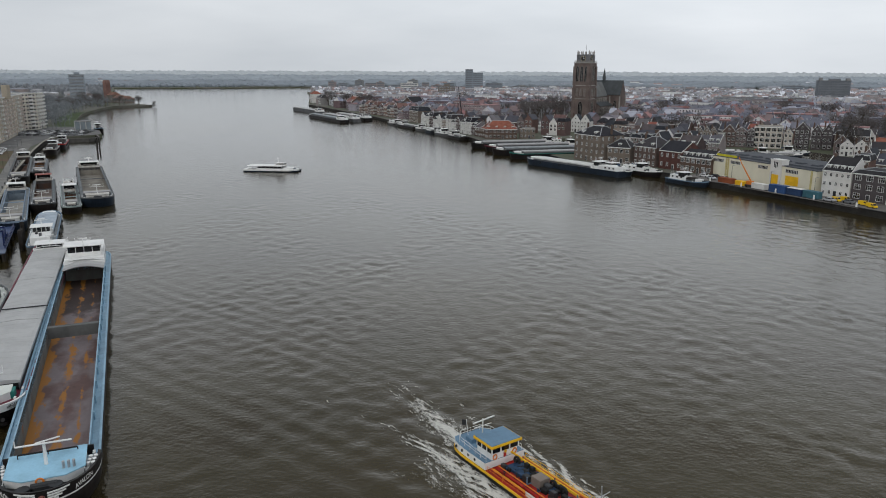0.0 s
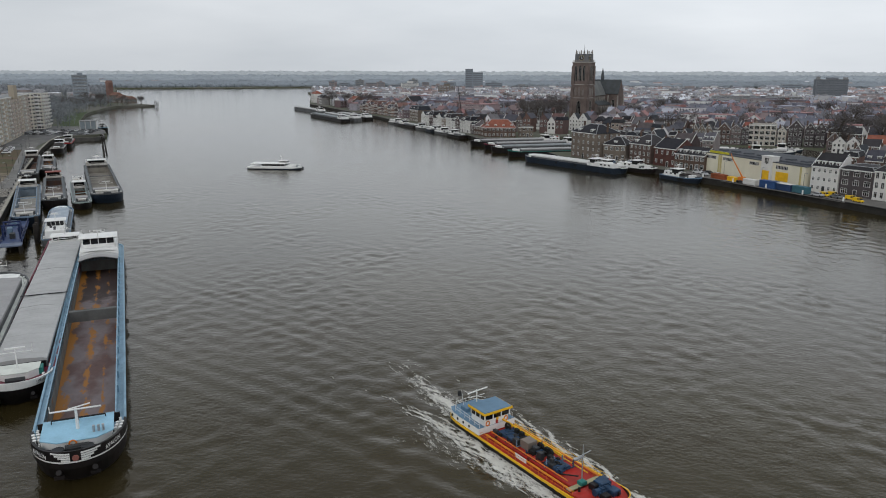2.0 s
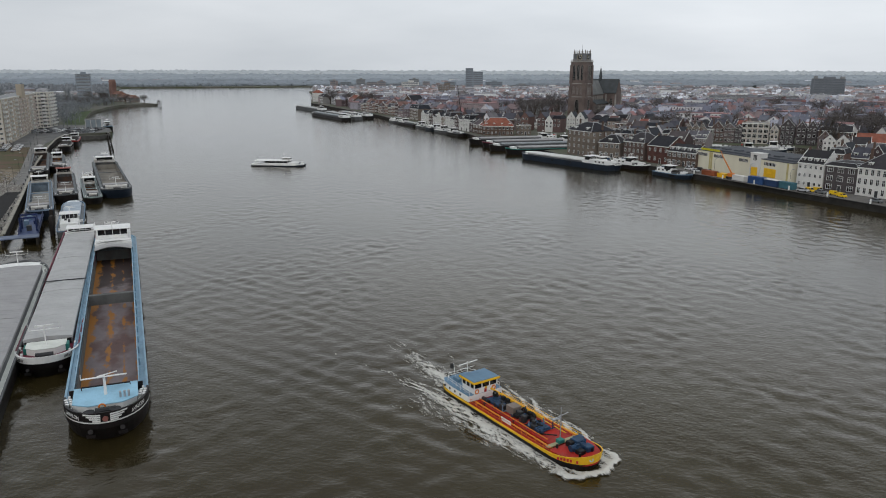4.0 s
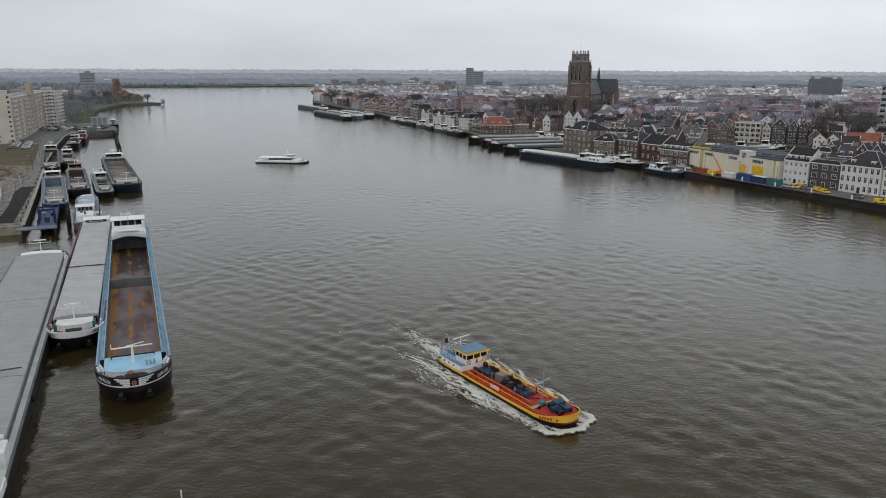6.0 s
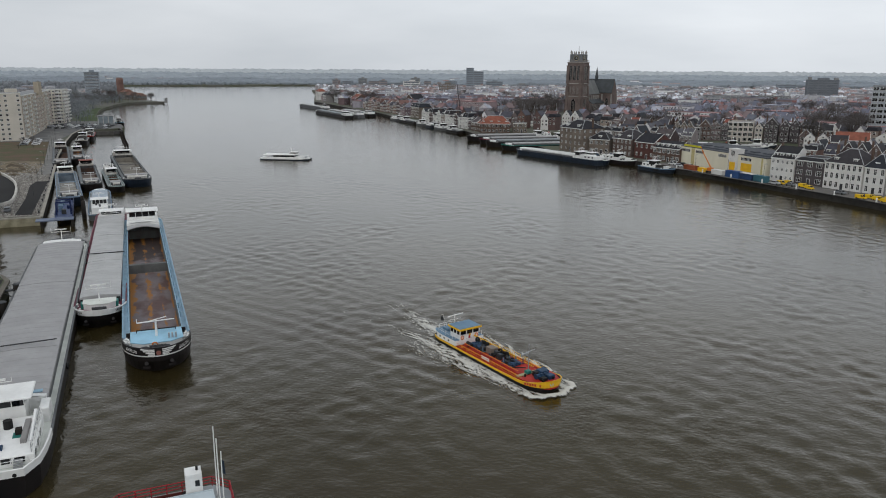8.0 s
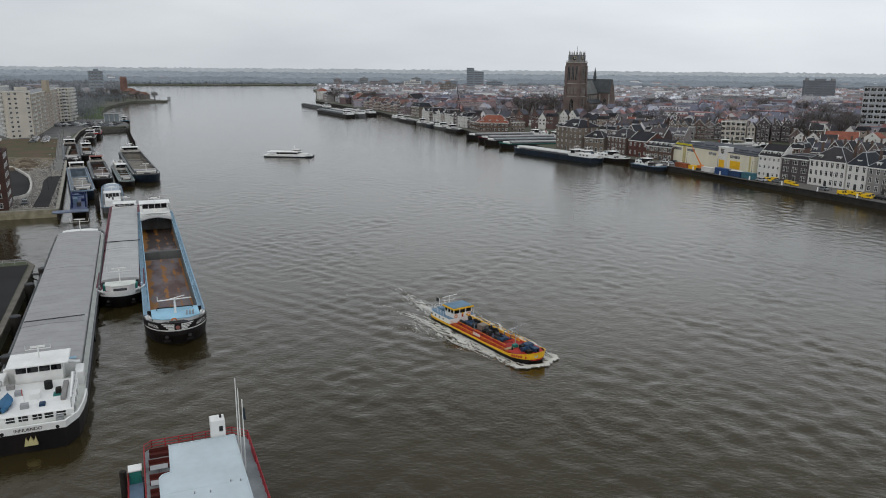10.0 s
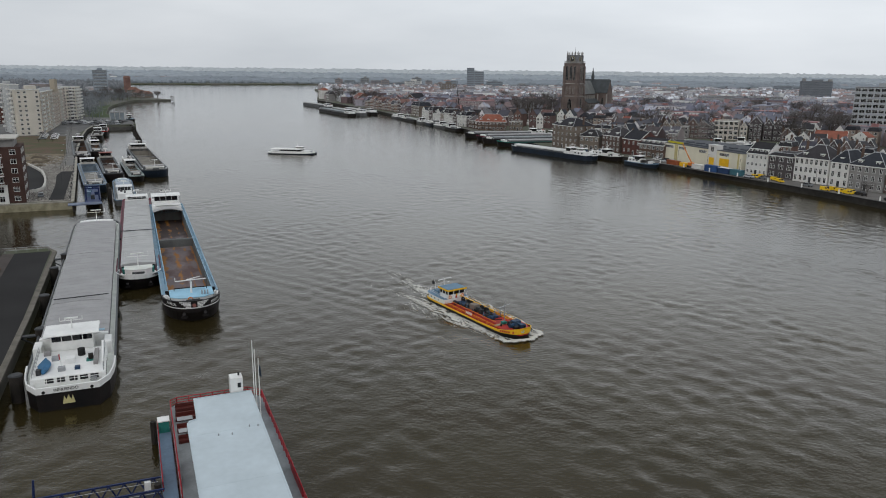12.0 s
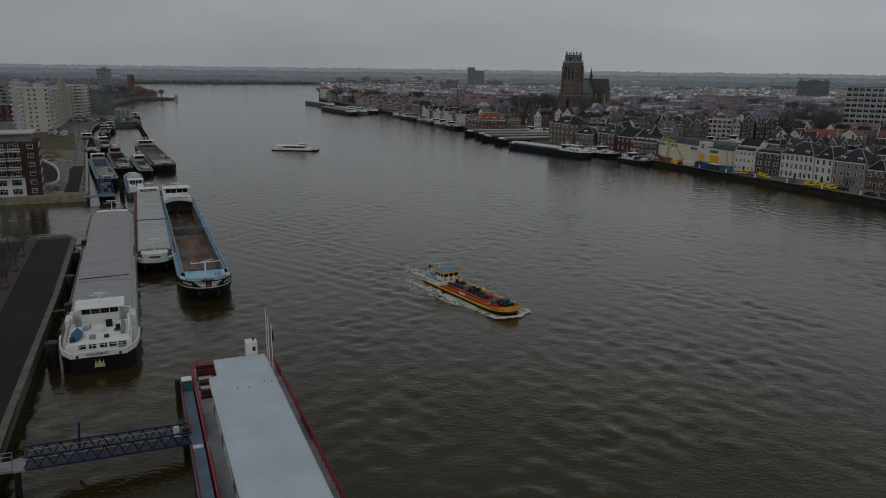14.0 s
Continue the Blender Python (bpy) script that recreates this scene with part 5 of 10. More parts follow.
house(front(61.8, 0.6), 6.8, 11, 7.2, 3.6, "hip", BRICK_DARK, ROOF_DARK, "low dark brick house with white windows", 2, 3, 1.5, 1.8, bars=2, group="quay houses")
house(front(70.2), 9.4, 11, 8.2, 3.8, "side", BRICK_DARK, ROOF_DARK, "dark brick house with white window surrounds and shop front", 3, 4, 1.3, 1.6, group="quay houses", dormers=2)
house(front(79.8), 9.0, 11, 9.0, 3.8, "front", BRICK_MIX, ROOF_MIX, "brick gabled house at the quay", 3, 3, group="quay houses")
house(front(89.4), 9.4, 11, 8.6, 3.8, "side", BRICK_DARK, ROOF_MIX, "brick quay house with tiled roof", 3, 4, group="quay houses")


def market_hall():
    """The long pale hall with piers, high strip windows, yellow doors and a raised portal."""
    a, b = Vector((104.5, 323.0, 0)), Vector((126.0, 268.5, 0))
    L = (b - a).length
    ang = math.degrees(math.atan2(b.y - a.y, b.x - a.x))
    t = thing("market_hall", pose(a.x, a.y, 2.2, 0, 0, ang), "long cream-painted warehouse hall with yellow doors on the quay", "warehouse")
    H, D = 8.2, 26.0
    m = Mesh()
    m.box(0, L, 0, D, 0, H)
    part("wall", m, mat("cream_render", (0.71, 0.67, 0.53), 0.85, var=0.1, scale=0.2, fine=2, streak=0.4), t)
    m = Mesh()
    m.box(-0.2, L + 0.2, -0.15, D + 0.2, H, H + 0.25)
    m.box(2, L - 2, 3, D - 3, H + 0.25, H + 0.8, top=0.3)
    for k in range(7):
        m.box(4 + k * 7.6, 7.5 + k * 7.6, 6, 9, H + 0.8, H + 1.3, top=0.3)
    part("roof", m, mat("dark_felt_roof", (0.06, 0.066, 0.078), 0.7, var=0.3, scale=0.3), t)
    pale = mat("cream_piers", (0.55, 0.47, 0.22), 0.8, var=0.2, scale=0.4)
    for x in (0.4, 12.2, 13.4, 37.8, 41.4, 56.5):
        p = Mesh()
        p.box(x - 0.35, x + 0.35, -0.25, 0, 0, H - 0.1)
        part("pier", p, pale, t, "yellow painted pier")
    g_ = Mesh()
    g_.box(-3.0, 3.0, -0.06, 0.02, -0.6, 0.6)
    gm = g_.data("strip_window", GLASS)
    bar = Mesh()
    for k in range(9):
        x = -3.0 + k * 0.75
        bar.box(x - 0.06, x + 0.06, -0.12, -0.05, -0.65, 0.65)
    bm_ = bar.data("mullions", TRIM_WHITE)
    for x, s in ((7.4, 1.0), (17.5, 0.95), (32.6, 0.85), (47.2, 1.0)):
        ob = part("strip_window", gm, None, t)
        ob.location, ob.scale = (x, 0, H - 1.5), (s, 1, 1)
        part("mullions", bm_, None, ob)
    for x0, x1, h in ((38.5, 41.0, 4.6), (44.4, 50.6, 5.0), (7.2, 9.2, 0.0)):
        if h:
            d = Mesh()
            d.box(x0, x1, -0.1, 0, 0 if x0 < 40 else 1.6, h)
            for k in range(1, 5):
                d.box(x0, x1, -0.13, -0.1, h * k / 5 - 0.04, h * k / 5 + 0.04)
            part("roller_door", d, YELLOW, t, "yellow roller door")
    p = Mesh()
    p.box(37.0, 42.4, -0.6, 3, 0, H + 2.0)
    p.box(36.8, 42.6, -0.7, 3.1, H + 2.0, H + 2.25)
    pt = part("portal", p, PLASTER_WHITE, t, "raised pale portal")
    s = Mesh()
    for x in (39.0, 39.7, 40.4):
        s.box(x - 0.2, x + 0.2, -0.66, -0.6, H - 0.6 - 0.3 * (x == 39.7), H + 1.2)
    s.box(38.6, 40.8, -0.66, -0.6, H + 1.2, H + 1.4)
    part("sign", s, BLACK, pt, "plain dark bars of a sign")
    d = Mesh()
    d.box(38.0, 41.4, -0.7, -0.6, 0, 4.8)
    part("roller_door", d, YELLOW, pt, "yellow roller door")
    s = Mesh()
    x = 6.0
    for wd in (0.9, 0.9, 0.8, 0.8, 0.9, 0.9, 0.8, 0.8, 0.8, 0.9, 0.9):
        s.box(x, x + wd, -0.1, 0.1, H + 0.35, H + 1.25)
        x += wd + 0.25
    part("roof_sign", s, mat("yellow_sign", (0.62, 0.56, 0.03), 0.5), t, "row of plain yellow sign blocks")


market_hall()

# brick houses and grey warehouse further up the quay
house(pose(100.2, 324.5, 2.2, 0, 0, -53), 16, 10, 6.6, 3.0, "side", BRICK_BROWN, ROOF_DARK, "brick terrace with white banded bay windows and small gables", 2, 6, 1.8, 2.0, bars=2, dormers=5, chimneys=2, group="quay houses", side_win=1)
house(pose(92.3, 335.8, 2.2, 0, 0, -57), 13, 13, 8.2, 4.0, "side", BRICK_RED, ROOF_DARK, "dark red brick warehouse with dark tiled roof", 2, 4, 1.1, 1.8, group="quay houses", side_win=1)
house(pose(84.0, 349.0, 2.2, 0, 0, -58), 14, 13, 8.8, 4.4, "hip", BRICK_DARK, ROOF_DARK, "dark brick house with white windows and hipped roof", 3, 5, 1.15, 1.7, dormers=2, group="quay houses", side_win=1)
house(pose(73.6, 357.2, 2.2, 0, 0, -34), 11.5, 10, 7.6, 3.6, "hip", BRICK_GREY, ROOF_DARK, "low pale brick annex with dark hipped roof", 2, 4, 1.6, 1.7, bars=2, dormers=1, group="quay houses", side_win=1)
house(pose(60.2, 368.4, 2.2, 0, 0, -60.5), 19.3, 15, 12.6, 4.0, "hip", BRICK_GREY, ROOF_DARK, "large four-storey grey-brown brick warehouse with hipped roof", 4, 5, 1.1, 1.5, dormers=2, chimneys=2, group="quay houses", east_win=1)
house(pose(80.5, 548, 2.2, 0, 0, -25), 6.5, 10, 8.0, 4.4, "front", PLASTER_WHITE, ROOF_DARK, "white gabled house beside its twin", 3, 3, 0.9, 1.3, group="twin white houses")
house(pose(86.8, 545, 2.2, 0, 0, -25), 6.5, 10, 8.0, 4.4, "front", PLASTER_WHITE, ROOF_DARK, "white gabled house beside its twin", 3, 3, 0.9, 1.3, group="twin white houses")
house(pose(23.5, 487, 2.2, 0, 0, -2), 21, 12, 6.2, 5.2, "hip", BRICK_BROWN, ROOF_RED, "brick quay house with orange-red hipped roof", 2, 8, 1.4, 1.7, dormers=4, chimneys=1, group="old town fronts")
house(pose(41, 490, 2.2, 0, 0, -2), 10, 10, 6.4, 1, "flat", BRICK_GREY, ROOF_FLAT, "low flat-roofed brick annex", 2, 4, group="old town fronts")
for k in range(2):
    house(pose(13.0 - 4.2 * k, 494 + 9.5 * k, 2.2, 0, 0, -66), 9.5, 11, 6.0, 3.6, "side", BRICK_BROWN, ROOF_MIX, "dark brick quay house with tiled roof", 2, 4, group="old town fronts", side_win=1)
ODIR = Vector((-42, 98, 0)).normalized()
for k in range(12):
    p = Vector((6.0, 512, 0)) + ODIR * (9.2 * k)
    tall = 6.8 + 1.8 * ((k * 7) % 4) / 3
    house(pose(p.x, p.y, 2.2, 0, 0, -67 + (k % 3) - 1), 9.0, 11, tall, 3.0, ("side", "mansard", "side", "front")[k % 4], PLASTER_WHITE if k % 3 else BRICK_MIX, ROOF_DARK, "tall pale plastered canal house with dark roof", 3, 3, 1.15, 1.8, dormers=1 if k % 4 != 3 else 0, group="old town fronts", side_win=1 if k == 0 else 0)

# tall fronts along the inner harbour behind the hall: centre, width, eaves, roof height, kind, wall
HR = -24
cream = mat("cream_brick_front", (0.50, 0.46, 0.40), 0.85, var=0.2, scale=0.3, fine=4)
house(pose(174.5, 436.0, 2.2, 0, 0, HR), 15.0, 12, 12.0, 0.8, "flat", cream, ROOF_FLAT, "four-storey cream block with wide white-framed windows", 4, 5, 2.3, 2.3, bars=2, group="inner harbour fronts", side_win=1)
for k, (x, y, w, h, rh, kind, wl_, rf, st, co) in enumerate([
        (136.9, 440.5, 3.8, 9.0, 2.8, "front", BRICK_GREY, ROOF_DARK, 3, 2), (140.5, 439.3, 3.8, 9.0, 2.8, "front", BRICK_GREY, ROOF_DARK, 3, 2), (144.1, 438.1, 3.8, 9.0, 2.8, "front", BRICK_GREY, ROOF_DARK, 3, 2),
        (149.2, 441.5, 5.0, 8.2, 1.0, "flat", PLASTER_GREY, ROOF_DARK, 3, 2), (155.0, 443.5, 7.2, 8.8, 4.0, "front", BRICK_DARK, ROOF_DARK, 3, 3),
        (161.3, 441.5, 5.8, 9.6, 2.0, "front", BRICK_DARK, ROOF_DARK, 3, 3), (166.0, 439.0, 4.0, 9.4, 1.6, "front", BRICK_DARK, ROOF_DARK, 3, 2),
        (184.6, 432.5, 4.4, 8.8, 2.6, "front", cream, ROOF_DARK, 3, 2), (191.5, 431.0, 7.6, 11.0, 4.0, "front", BRICK_DARK, ROOF_DARK, 4, 3),
        (198.6, 428.5, 5.0, 10.4, 3.4, "front", BRICK_DARK, ROOF_DARK, 3, 2), (203.6, 426.0, 5.0, 10.8, 3.6, "front", BRICK_DARK, ROOF_MIX, 3, 2),
        (200.0, 402.0, 7.0, 6.4, 4.0, "front", BRICK_DARK, ROOF_DARK, 2, 2), (211.0, 424.0, 8.0, 9.0, 2.0, "mansard", BRICK_MIX, ROOF_DARK, 3, 3), (219.5, 420.0, 8.0, 8.4, 3.0, "side", BRICK_DARK, ROOF_DARK, 3, 3)]):
    house(pose(x, y, 2.2, 0, 0, HR - (x - 150) * 0.05), w, 11, h, rh, kind, wl_, rf, "tall narrow brick house with white-framed windows by the inner harbour", st, co, min(1.5, w / co * 0.62), 1.75, group="inner harbour fronts", trim=True, door=False)
# white house with twin gables, and the house under a large red roof
for k in range(2):
    house(pose(200.2 + 6.0 * k, 396.6 - 2.6 * k, 2.2, 0, 0, -24), 6.2, 10, 5.6, 2.8, "front", PLASTER_WHITE, ROOF_MIX, "white gabled house by the inner harbour", 2, 3, 1.1, 1.5, group="white gabled houses")
house(pose(217.5, 384.0, 2.2, 0, 0, -27), 17.5, 11, 5.8, 4.2, "side", BRICK_DARK, ROOF_RED, "dark house with large red tiled roof", 2, 6, 1.1, 1.4, chimneys=1, group="red-roofed house")
house(pose(229.2, 374.0, 2.2, 0, 0, -60), 9.0, 6, 8.0, 2.6, "front", PLASTER_WHITE, ROOF_RED, "white gable end beside a red roof", 3, 2, 1.0, 1.3, group="red-roofed house")
house(pose(208.5, 379.5, 2.2, 0, 0, -26), 9.0, 9, 5.2, 3.4, "side", BRICK_DARK, ROOF_DARK, "low dark house with tiled roof", 2, 3, 1.1, 1.4, group="white gabled houses")
house(pose(117.0, 425.0, 2.2, 0, 0, -22), 9.0, 9, 7.2, 3.6, "front", mat("cream_plaster", (0.62, 0.56, 0.42), 0.85, var=0.15), ROOF_MIX, "cream gabled house among dark roofs", 3, 3, 1.0, 1.4, group="inner harbour fronts")


# ---- the rest of the town, row behind row ----
def inside(poly, x, y):
    c = False
    for (x0, y0), (x1, y1) in zip(poly, poly[1:] + poly[:1]):
        if (y0 > y) != (y1 > y) and x < (x1 - x0) * (y - y0) / (y1 - y0) + x0:
            c = not c
    return c


def near_edge(line, x, y):
    best = 1e9
    for (x0, y0), (x1, y1) in zip(line, line[1:]):
        dx, dy = x1 - x0, y1 - y0
        k = max(0, min(1, ((x - x0) * dx + (y - y0) * dy) / (dx * dx + dy * dy)))
        best = min(best, math.hypot(x - x0 - k * dx, y - y0 - k * dy))
    return best


RIGHT_POLY = RIGHT_EDGE + RIGHT_FAR + [(5200, 1880), (5200, -20)]
TAKEN = [(113, 722, 30), (125, 745, 34), (142, 772, 34), (158, 795, 30), (104, 650, 22), (106, 680, 24), (99, 610, 18), (118, 700, 24), (285, 490, 34), (268, 462, 18), (252, 436, 14), (290, 452, 18), (511, 1134, 60), (60, 372, 24), (76, 366, 20), (94, 340, 20), (115, 300, 36), (122, 330, 34), (148, 262, 26), (165, 235, 24), (182, 210, 24), (150, 345, 38), (168, 385, 34), (190, 395, 26), (205, 365, 30), (182, 345, 36), (150, 410, 26), (168, 442, 16), (186, 438, 16), (145, 445, 14), (128, 425, 16), (206, 420, 22), (228, 385, 20), (216, 340, 22), (165, 425, 22), (84, 550, 10), (25, 490, 20), (60, 480, 26), (75, 445, 26), (80, 700, 26), (100, 560, 22), (45, 605, 52), (-50, 650, 14), (-66, 705, 12), (-76, 725, 12), (-86, 746, 12), (-97, 767, 12), (-107, 788, 12), (-20, 560, 10), (-30, 584, 10), (-10, 540, 10), (-38, 606, 10)]


def free(x, y, r=7.0):
    return all(math.hypot(x - a, y - b) > c + r * 0.4 for a, b, c in TAKEN)


PROTOS = {}


def town_house(x, y, rz, key, near):
    """Copies of a few house types, varied by material from house to house."""
    k = (key, near)
    m = pose(x, y, 2.2, 0, 0, rz)
    if k in PROTOS:
        return copy_thing(PROTOS[k], m)
    w, d, h, rh, kind, wl_, rf, label, st, co = TYPES[key]
    PROTOS[k] = house(m, w, d, h, rh, kind, wl_, rf, label, st, co, 1.1, 1.6, trim=near or key % 2 == 0, chimneys=1 if near or key % 3 == 0 else 0, dormers=(2 if near and kind in ("side", "mansard") else 0), annex=(5.5 if near and key % 2 == 0 else 3.5 if near else 0.0), detail=1 if near else 0, door=False, side_win=1 if near and key % 4 == 0 else 0, east_win=0, group="town houses", gable_win=near)
    if not near:
        fh = h / st
        put_windows(PROTOS[k], [(-w / 2 + w * (c + 0.5) / 2, 0, h - fh * (0.45 + r_), 0) for c in range(2) for r_ in range(2)], 1.5, 1.6, 1)
    return PROTOS[k]


TYPES = [
    (6.0, 8.8, 8.1, 3.6, "side", BRICK_MIX, ROOF_MIX, "brick town house with tiled roof", 3, 3),
    (5.3, 9.6, 9.0, 3.8, "front", BRICK_DARK, ROOF_DARK, "dark brick gabled town house", 3, 2),
    (7.2, 8.8, 7.2, 4.0, "side", BRICK_DARK, ROOF_MIX, "low dark brick town house with tiled roof", 2, 3),
    (5.8, 10.4, 10.0, 3.3, "front", BRICK_MIX, ROOF_MIX, "tall gabled town house with white trim", 3, 3),
    (8.2, 9.6, 8.5, 0.9, "flat", BRICK_MIX, ROOF_FLAT, "flat-roofed brick town house", 3, 4),
    (6.4, 8.0, 8.7, 2.9, "hip", BRICK_DARK, ROOF_DARK, "town house with dark hipped roof", 3, 3),
    (10.3, 9.6, 7.6, 4.3, "side", BRICK_DARK, ROOF_MIX, "broad brick house with steep tiled roof", 2, 4),
    (6.0, 8.8, 9.5, 2.1, "mansard", BRICK_MIX, ROOF_DARK, "town house with dark mansard roof", 3, 3),
    (6.0, 8.8, 7.6, 3.8, "front", PLASTER_WHITE, ROOF_MIX, "white plastered gabled town house", 3, 2),
]
TOWN_SPOTS = []
town_far_wall, town_far_roof, town_mid_wall, town_mid_roof = Mesh(), Mesh(), Mesh(), Mesh()
n_near = n_mid = 0
TD, TN = Vector((0.80, -0.60, 0)), Vector((0.60, 0.80, 0))
TO = Vector((125.0, 262.0, 0))
rowq = -10.0
row = 0
while rowq < 1500:
    s = -1300.0
    flip = row % 2
    gap = RNG.uniform(0, 60)
    while s < 760:
        key = RNG.randrange(8) if RNG.random() > 0.1 else 8
        w = TYPES[key][0]
        s += w + 0.15
        gap += w
        if gap > 62:
            gap = 0
            s += RNG.uniform(4, 9)
        wig = 7 * math.sin(s * 0.013 + row * 1.1) + 4 * math.sin(s * 0.031 + row)
        p = TO + TD * (s - w / 2) + TN * (rowq + wig)
        if p.x > 9 + (p.y + 67) * 0.66 or p.y > 1560 or p.y < 120 or not inside(RIGHT_POLY, p.x, p.y) or near_edge(RIGHT_EDGE + RIGHT_FAR, p.x, p.y) < (26 if p.y < 400 else 13) or not free(p.x, p.y):
            continue
        dist = math.hypot(p.x - 6, p.y + 30)
        if RNG.random() < (0.06 if dist < 500 else 0.12):
            TOWN_SPOTS.append((p.x + TN.x * 6, p.y + TN.y * 6))
            continue
        slope = math.degrees(math.atan2(7 * 0.013 * math.cos(s * 0.013 + row * 1.1), 1))
        rz = math.degrees(math.atan2(TD.y, TD.x)) + slope + RNG.uniform(-3, 3)
        if dist < 450 and n_near < 140:
            town_house(p.x, p.y, rz, key, True)
            n_near += 1
        elif dist < 640 and n_mid < 80:
            town_house(p.x, p.y, rz, key, False)
            n_mid += 1
        else:
            big = RNG.random() < 0.12
            ww, dd, hh, rh = (w, 10, RNG.uniform(5.5, 9.5), RNG.uniform(2.5, 4.5)) if not big else (RNG.uniform(16, 40), 14, RNG.uniform(7, 14), 0.3)
            M = pose(p.x, p.y, 2.2, 0, 0, rz + (90 if RNG.random() < 0.25 else 0))
            kind = "side" if not big else "flat"
            a, b = Mesh(), Mesh()
            a.box(-ww / 2, ww / 2, 0, dd, 0, hh)
            if kind == "side":
                for x in (-ww / 2, ww / 2):
                    a.add([(x, 0, hh), (x, dd, hh), (x, dd / 2, hh + rh)], [(0, 1, 2)])
                b.add([(-ww / 2 - 0.2, -0.3, hh - 0.2), (ww / 2 + 0.2, -0.3, hh - 0.2), (ww / 2 + 0.2, dd / 2, hh + rh + 0.1), (-ww / 2 - 0.2, dd / 2, hh + rh + 0.1), (ww / 2 + 0.2, dd + 0.3, hh - 0.2), (-ww / 2 - 0.2, dd + 0.3, hh - 0.2)], [(0, 1, 2, 3), (3, 2, 4, 5)])
                cx = RNG.uniform(-ww / 3, ww / 3)
                b.box(cx - 0.4, cx + 0.4, dd / 2 - 0.4, dd / 2 + 0.4, hh, hh + rh + 1.2)
            else:
                b.box(-ww / 2 - 0.1, ww / 2 + 0.1, -0.1, dd + 0.1, hh, hh + 0.4)
                b.box(-3, 1, 3, 6, hh + 0.4, hh + 2.4)
            if dist < 1050:
                nc, ns = max(2, int(ww / 2.6)), 2 if dist > 800 else max(2, int(hh / 3))
                for c in range(nc):
                    for s_ in range(ns):
                        xx, zz = -ww / 2 + ww * (c + 0.5) / nc, hh * (s_ + 0.55) / ns
                        for gx, gz, gy, gs in ((0.62, 0.85, -0.06, 1), (0.46, 0.68, -0.10, 2)):
                            k0 = len(a.v)
                            a.v += [(xx - gx, gy, zz - gz), (xx + gx, gy, zz - gz), (xx + gx, gy, zz + gz), (xx - gx, gy, zz + gz)]
                            a.f.append((k0, k0 + 1, k0 + 2, k0 + 3))
                            a.s.append(gs)
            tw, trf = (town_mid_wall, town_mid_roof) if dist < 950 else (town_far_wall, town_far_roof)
            k0 = len(tw.v)
            tw.v += [tuple(M @ Vector(v)) for v in a.v]
            tw.f += [tuple(q + k0 for q in fc) for fc in a.f]
            tw.s += a.s
            trf.add([M @ Vector(v) for v in b.v], b.f)
    rowq += (18.5 if flip else 22.5) + RNG.uniform(-1, 2) + (0 if rowq < 450 else 8)
    row += 1
far_town = tagged(new("distant_houses", town_far_wall.data("distant_houses", [FAR_WALL, TRIM_WHITE, GLASS])), "distant brick houses and blocks of the town, haze painted into their colours", "houses", kind="stuff")
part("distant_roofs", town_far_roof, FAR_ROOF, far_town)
mid_town = tagged(new("crowded_houses", town_mid_wall.data("crowded_houses", [MID_WALL, TRIM_WHITE, GLASS])), "crowded brick houses of the old town, paler from painted-in haze", "houses", kind="stuff")
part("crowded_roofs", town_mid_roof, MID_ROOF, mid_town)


# ---- church ----
def lancet(w, h, n=5, y=0.0):
    """Points of a pointed arch in the x-z plane, from the lower left round to the lower right."""
    pts = [(-w / 2, y, 0)]
    sp = h - w * 0.9
    for k in range(n + 1):
        a = math.pi / 2 * k / n * 0.72
        pts.append((-w / 2 + w * 0.5 * (1 - math.cos(a)) / (1 - math.cos(math.pi / 2 * 0.72)), y, sp + (h - sp) * math.sin(a) / math.sin(math.pi / 2 * 0.72)))
    right = [(-x, y, z) for x, y, z in reversed(pts[:-1])]
    return pts + right


def lancet_window(w, h, frame=SANDSTONE_LIGHT, glass=GLASS, mull=2):
    """A tall pointed window with a raised stone surround and mullions."""
    m = Mesh()
    o, i = lancet(w + 0.36, h + 0.2, y=-0.25), lancet(w, h, y=-0.25)
    b = lancet(w, h, y=-0.02)
    n = len(o)
    m.add(o + i + b, [(k, k + 1, n + k + 1, n + k) for k in range(n - 1)] + [(n + k, n + k + 1, 2 * n + k + 1, 2 * n + k) for k in range(n - 1)], 0)
    m.add(b, [tuple(range(n))], 1)
    for k in range(mull):
        x = -w / 2 + w * (k + 1) / (mull + 1)
        m.box(x - 0.1, x + 0.1, -0.16, -0.02, 0, h - w * 0.45, 0)
    return m.data("lancet_window", [frame, glass])


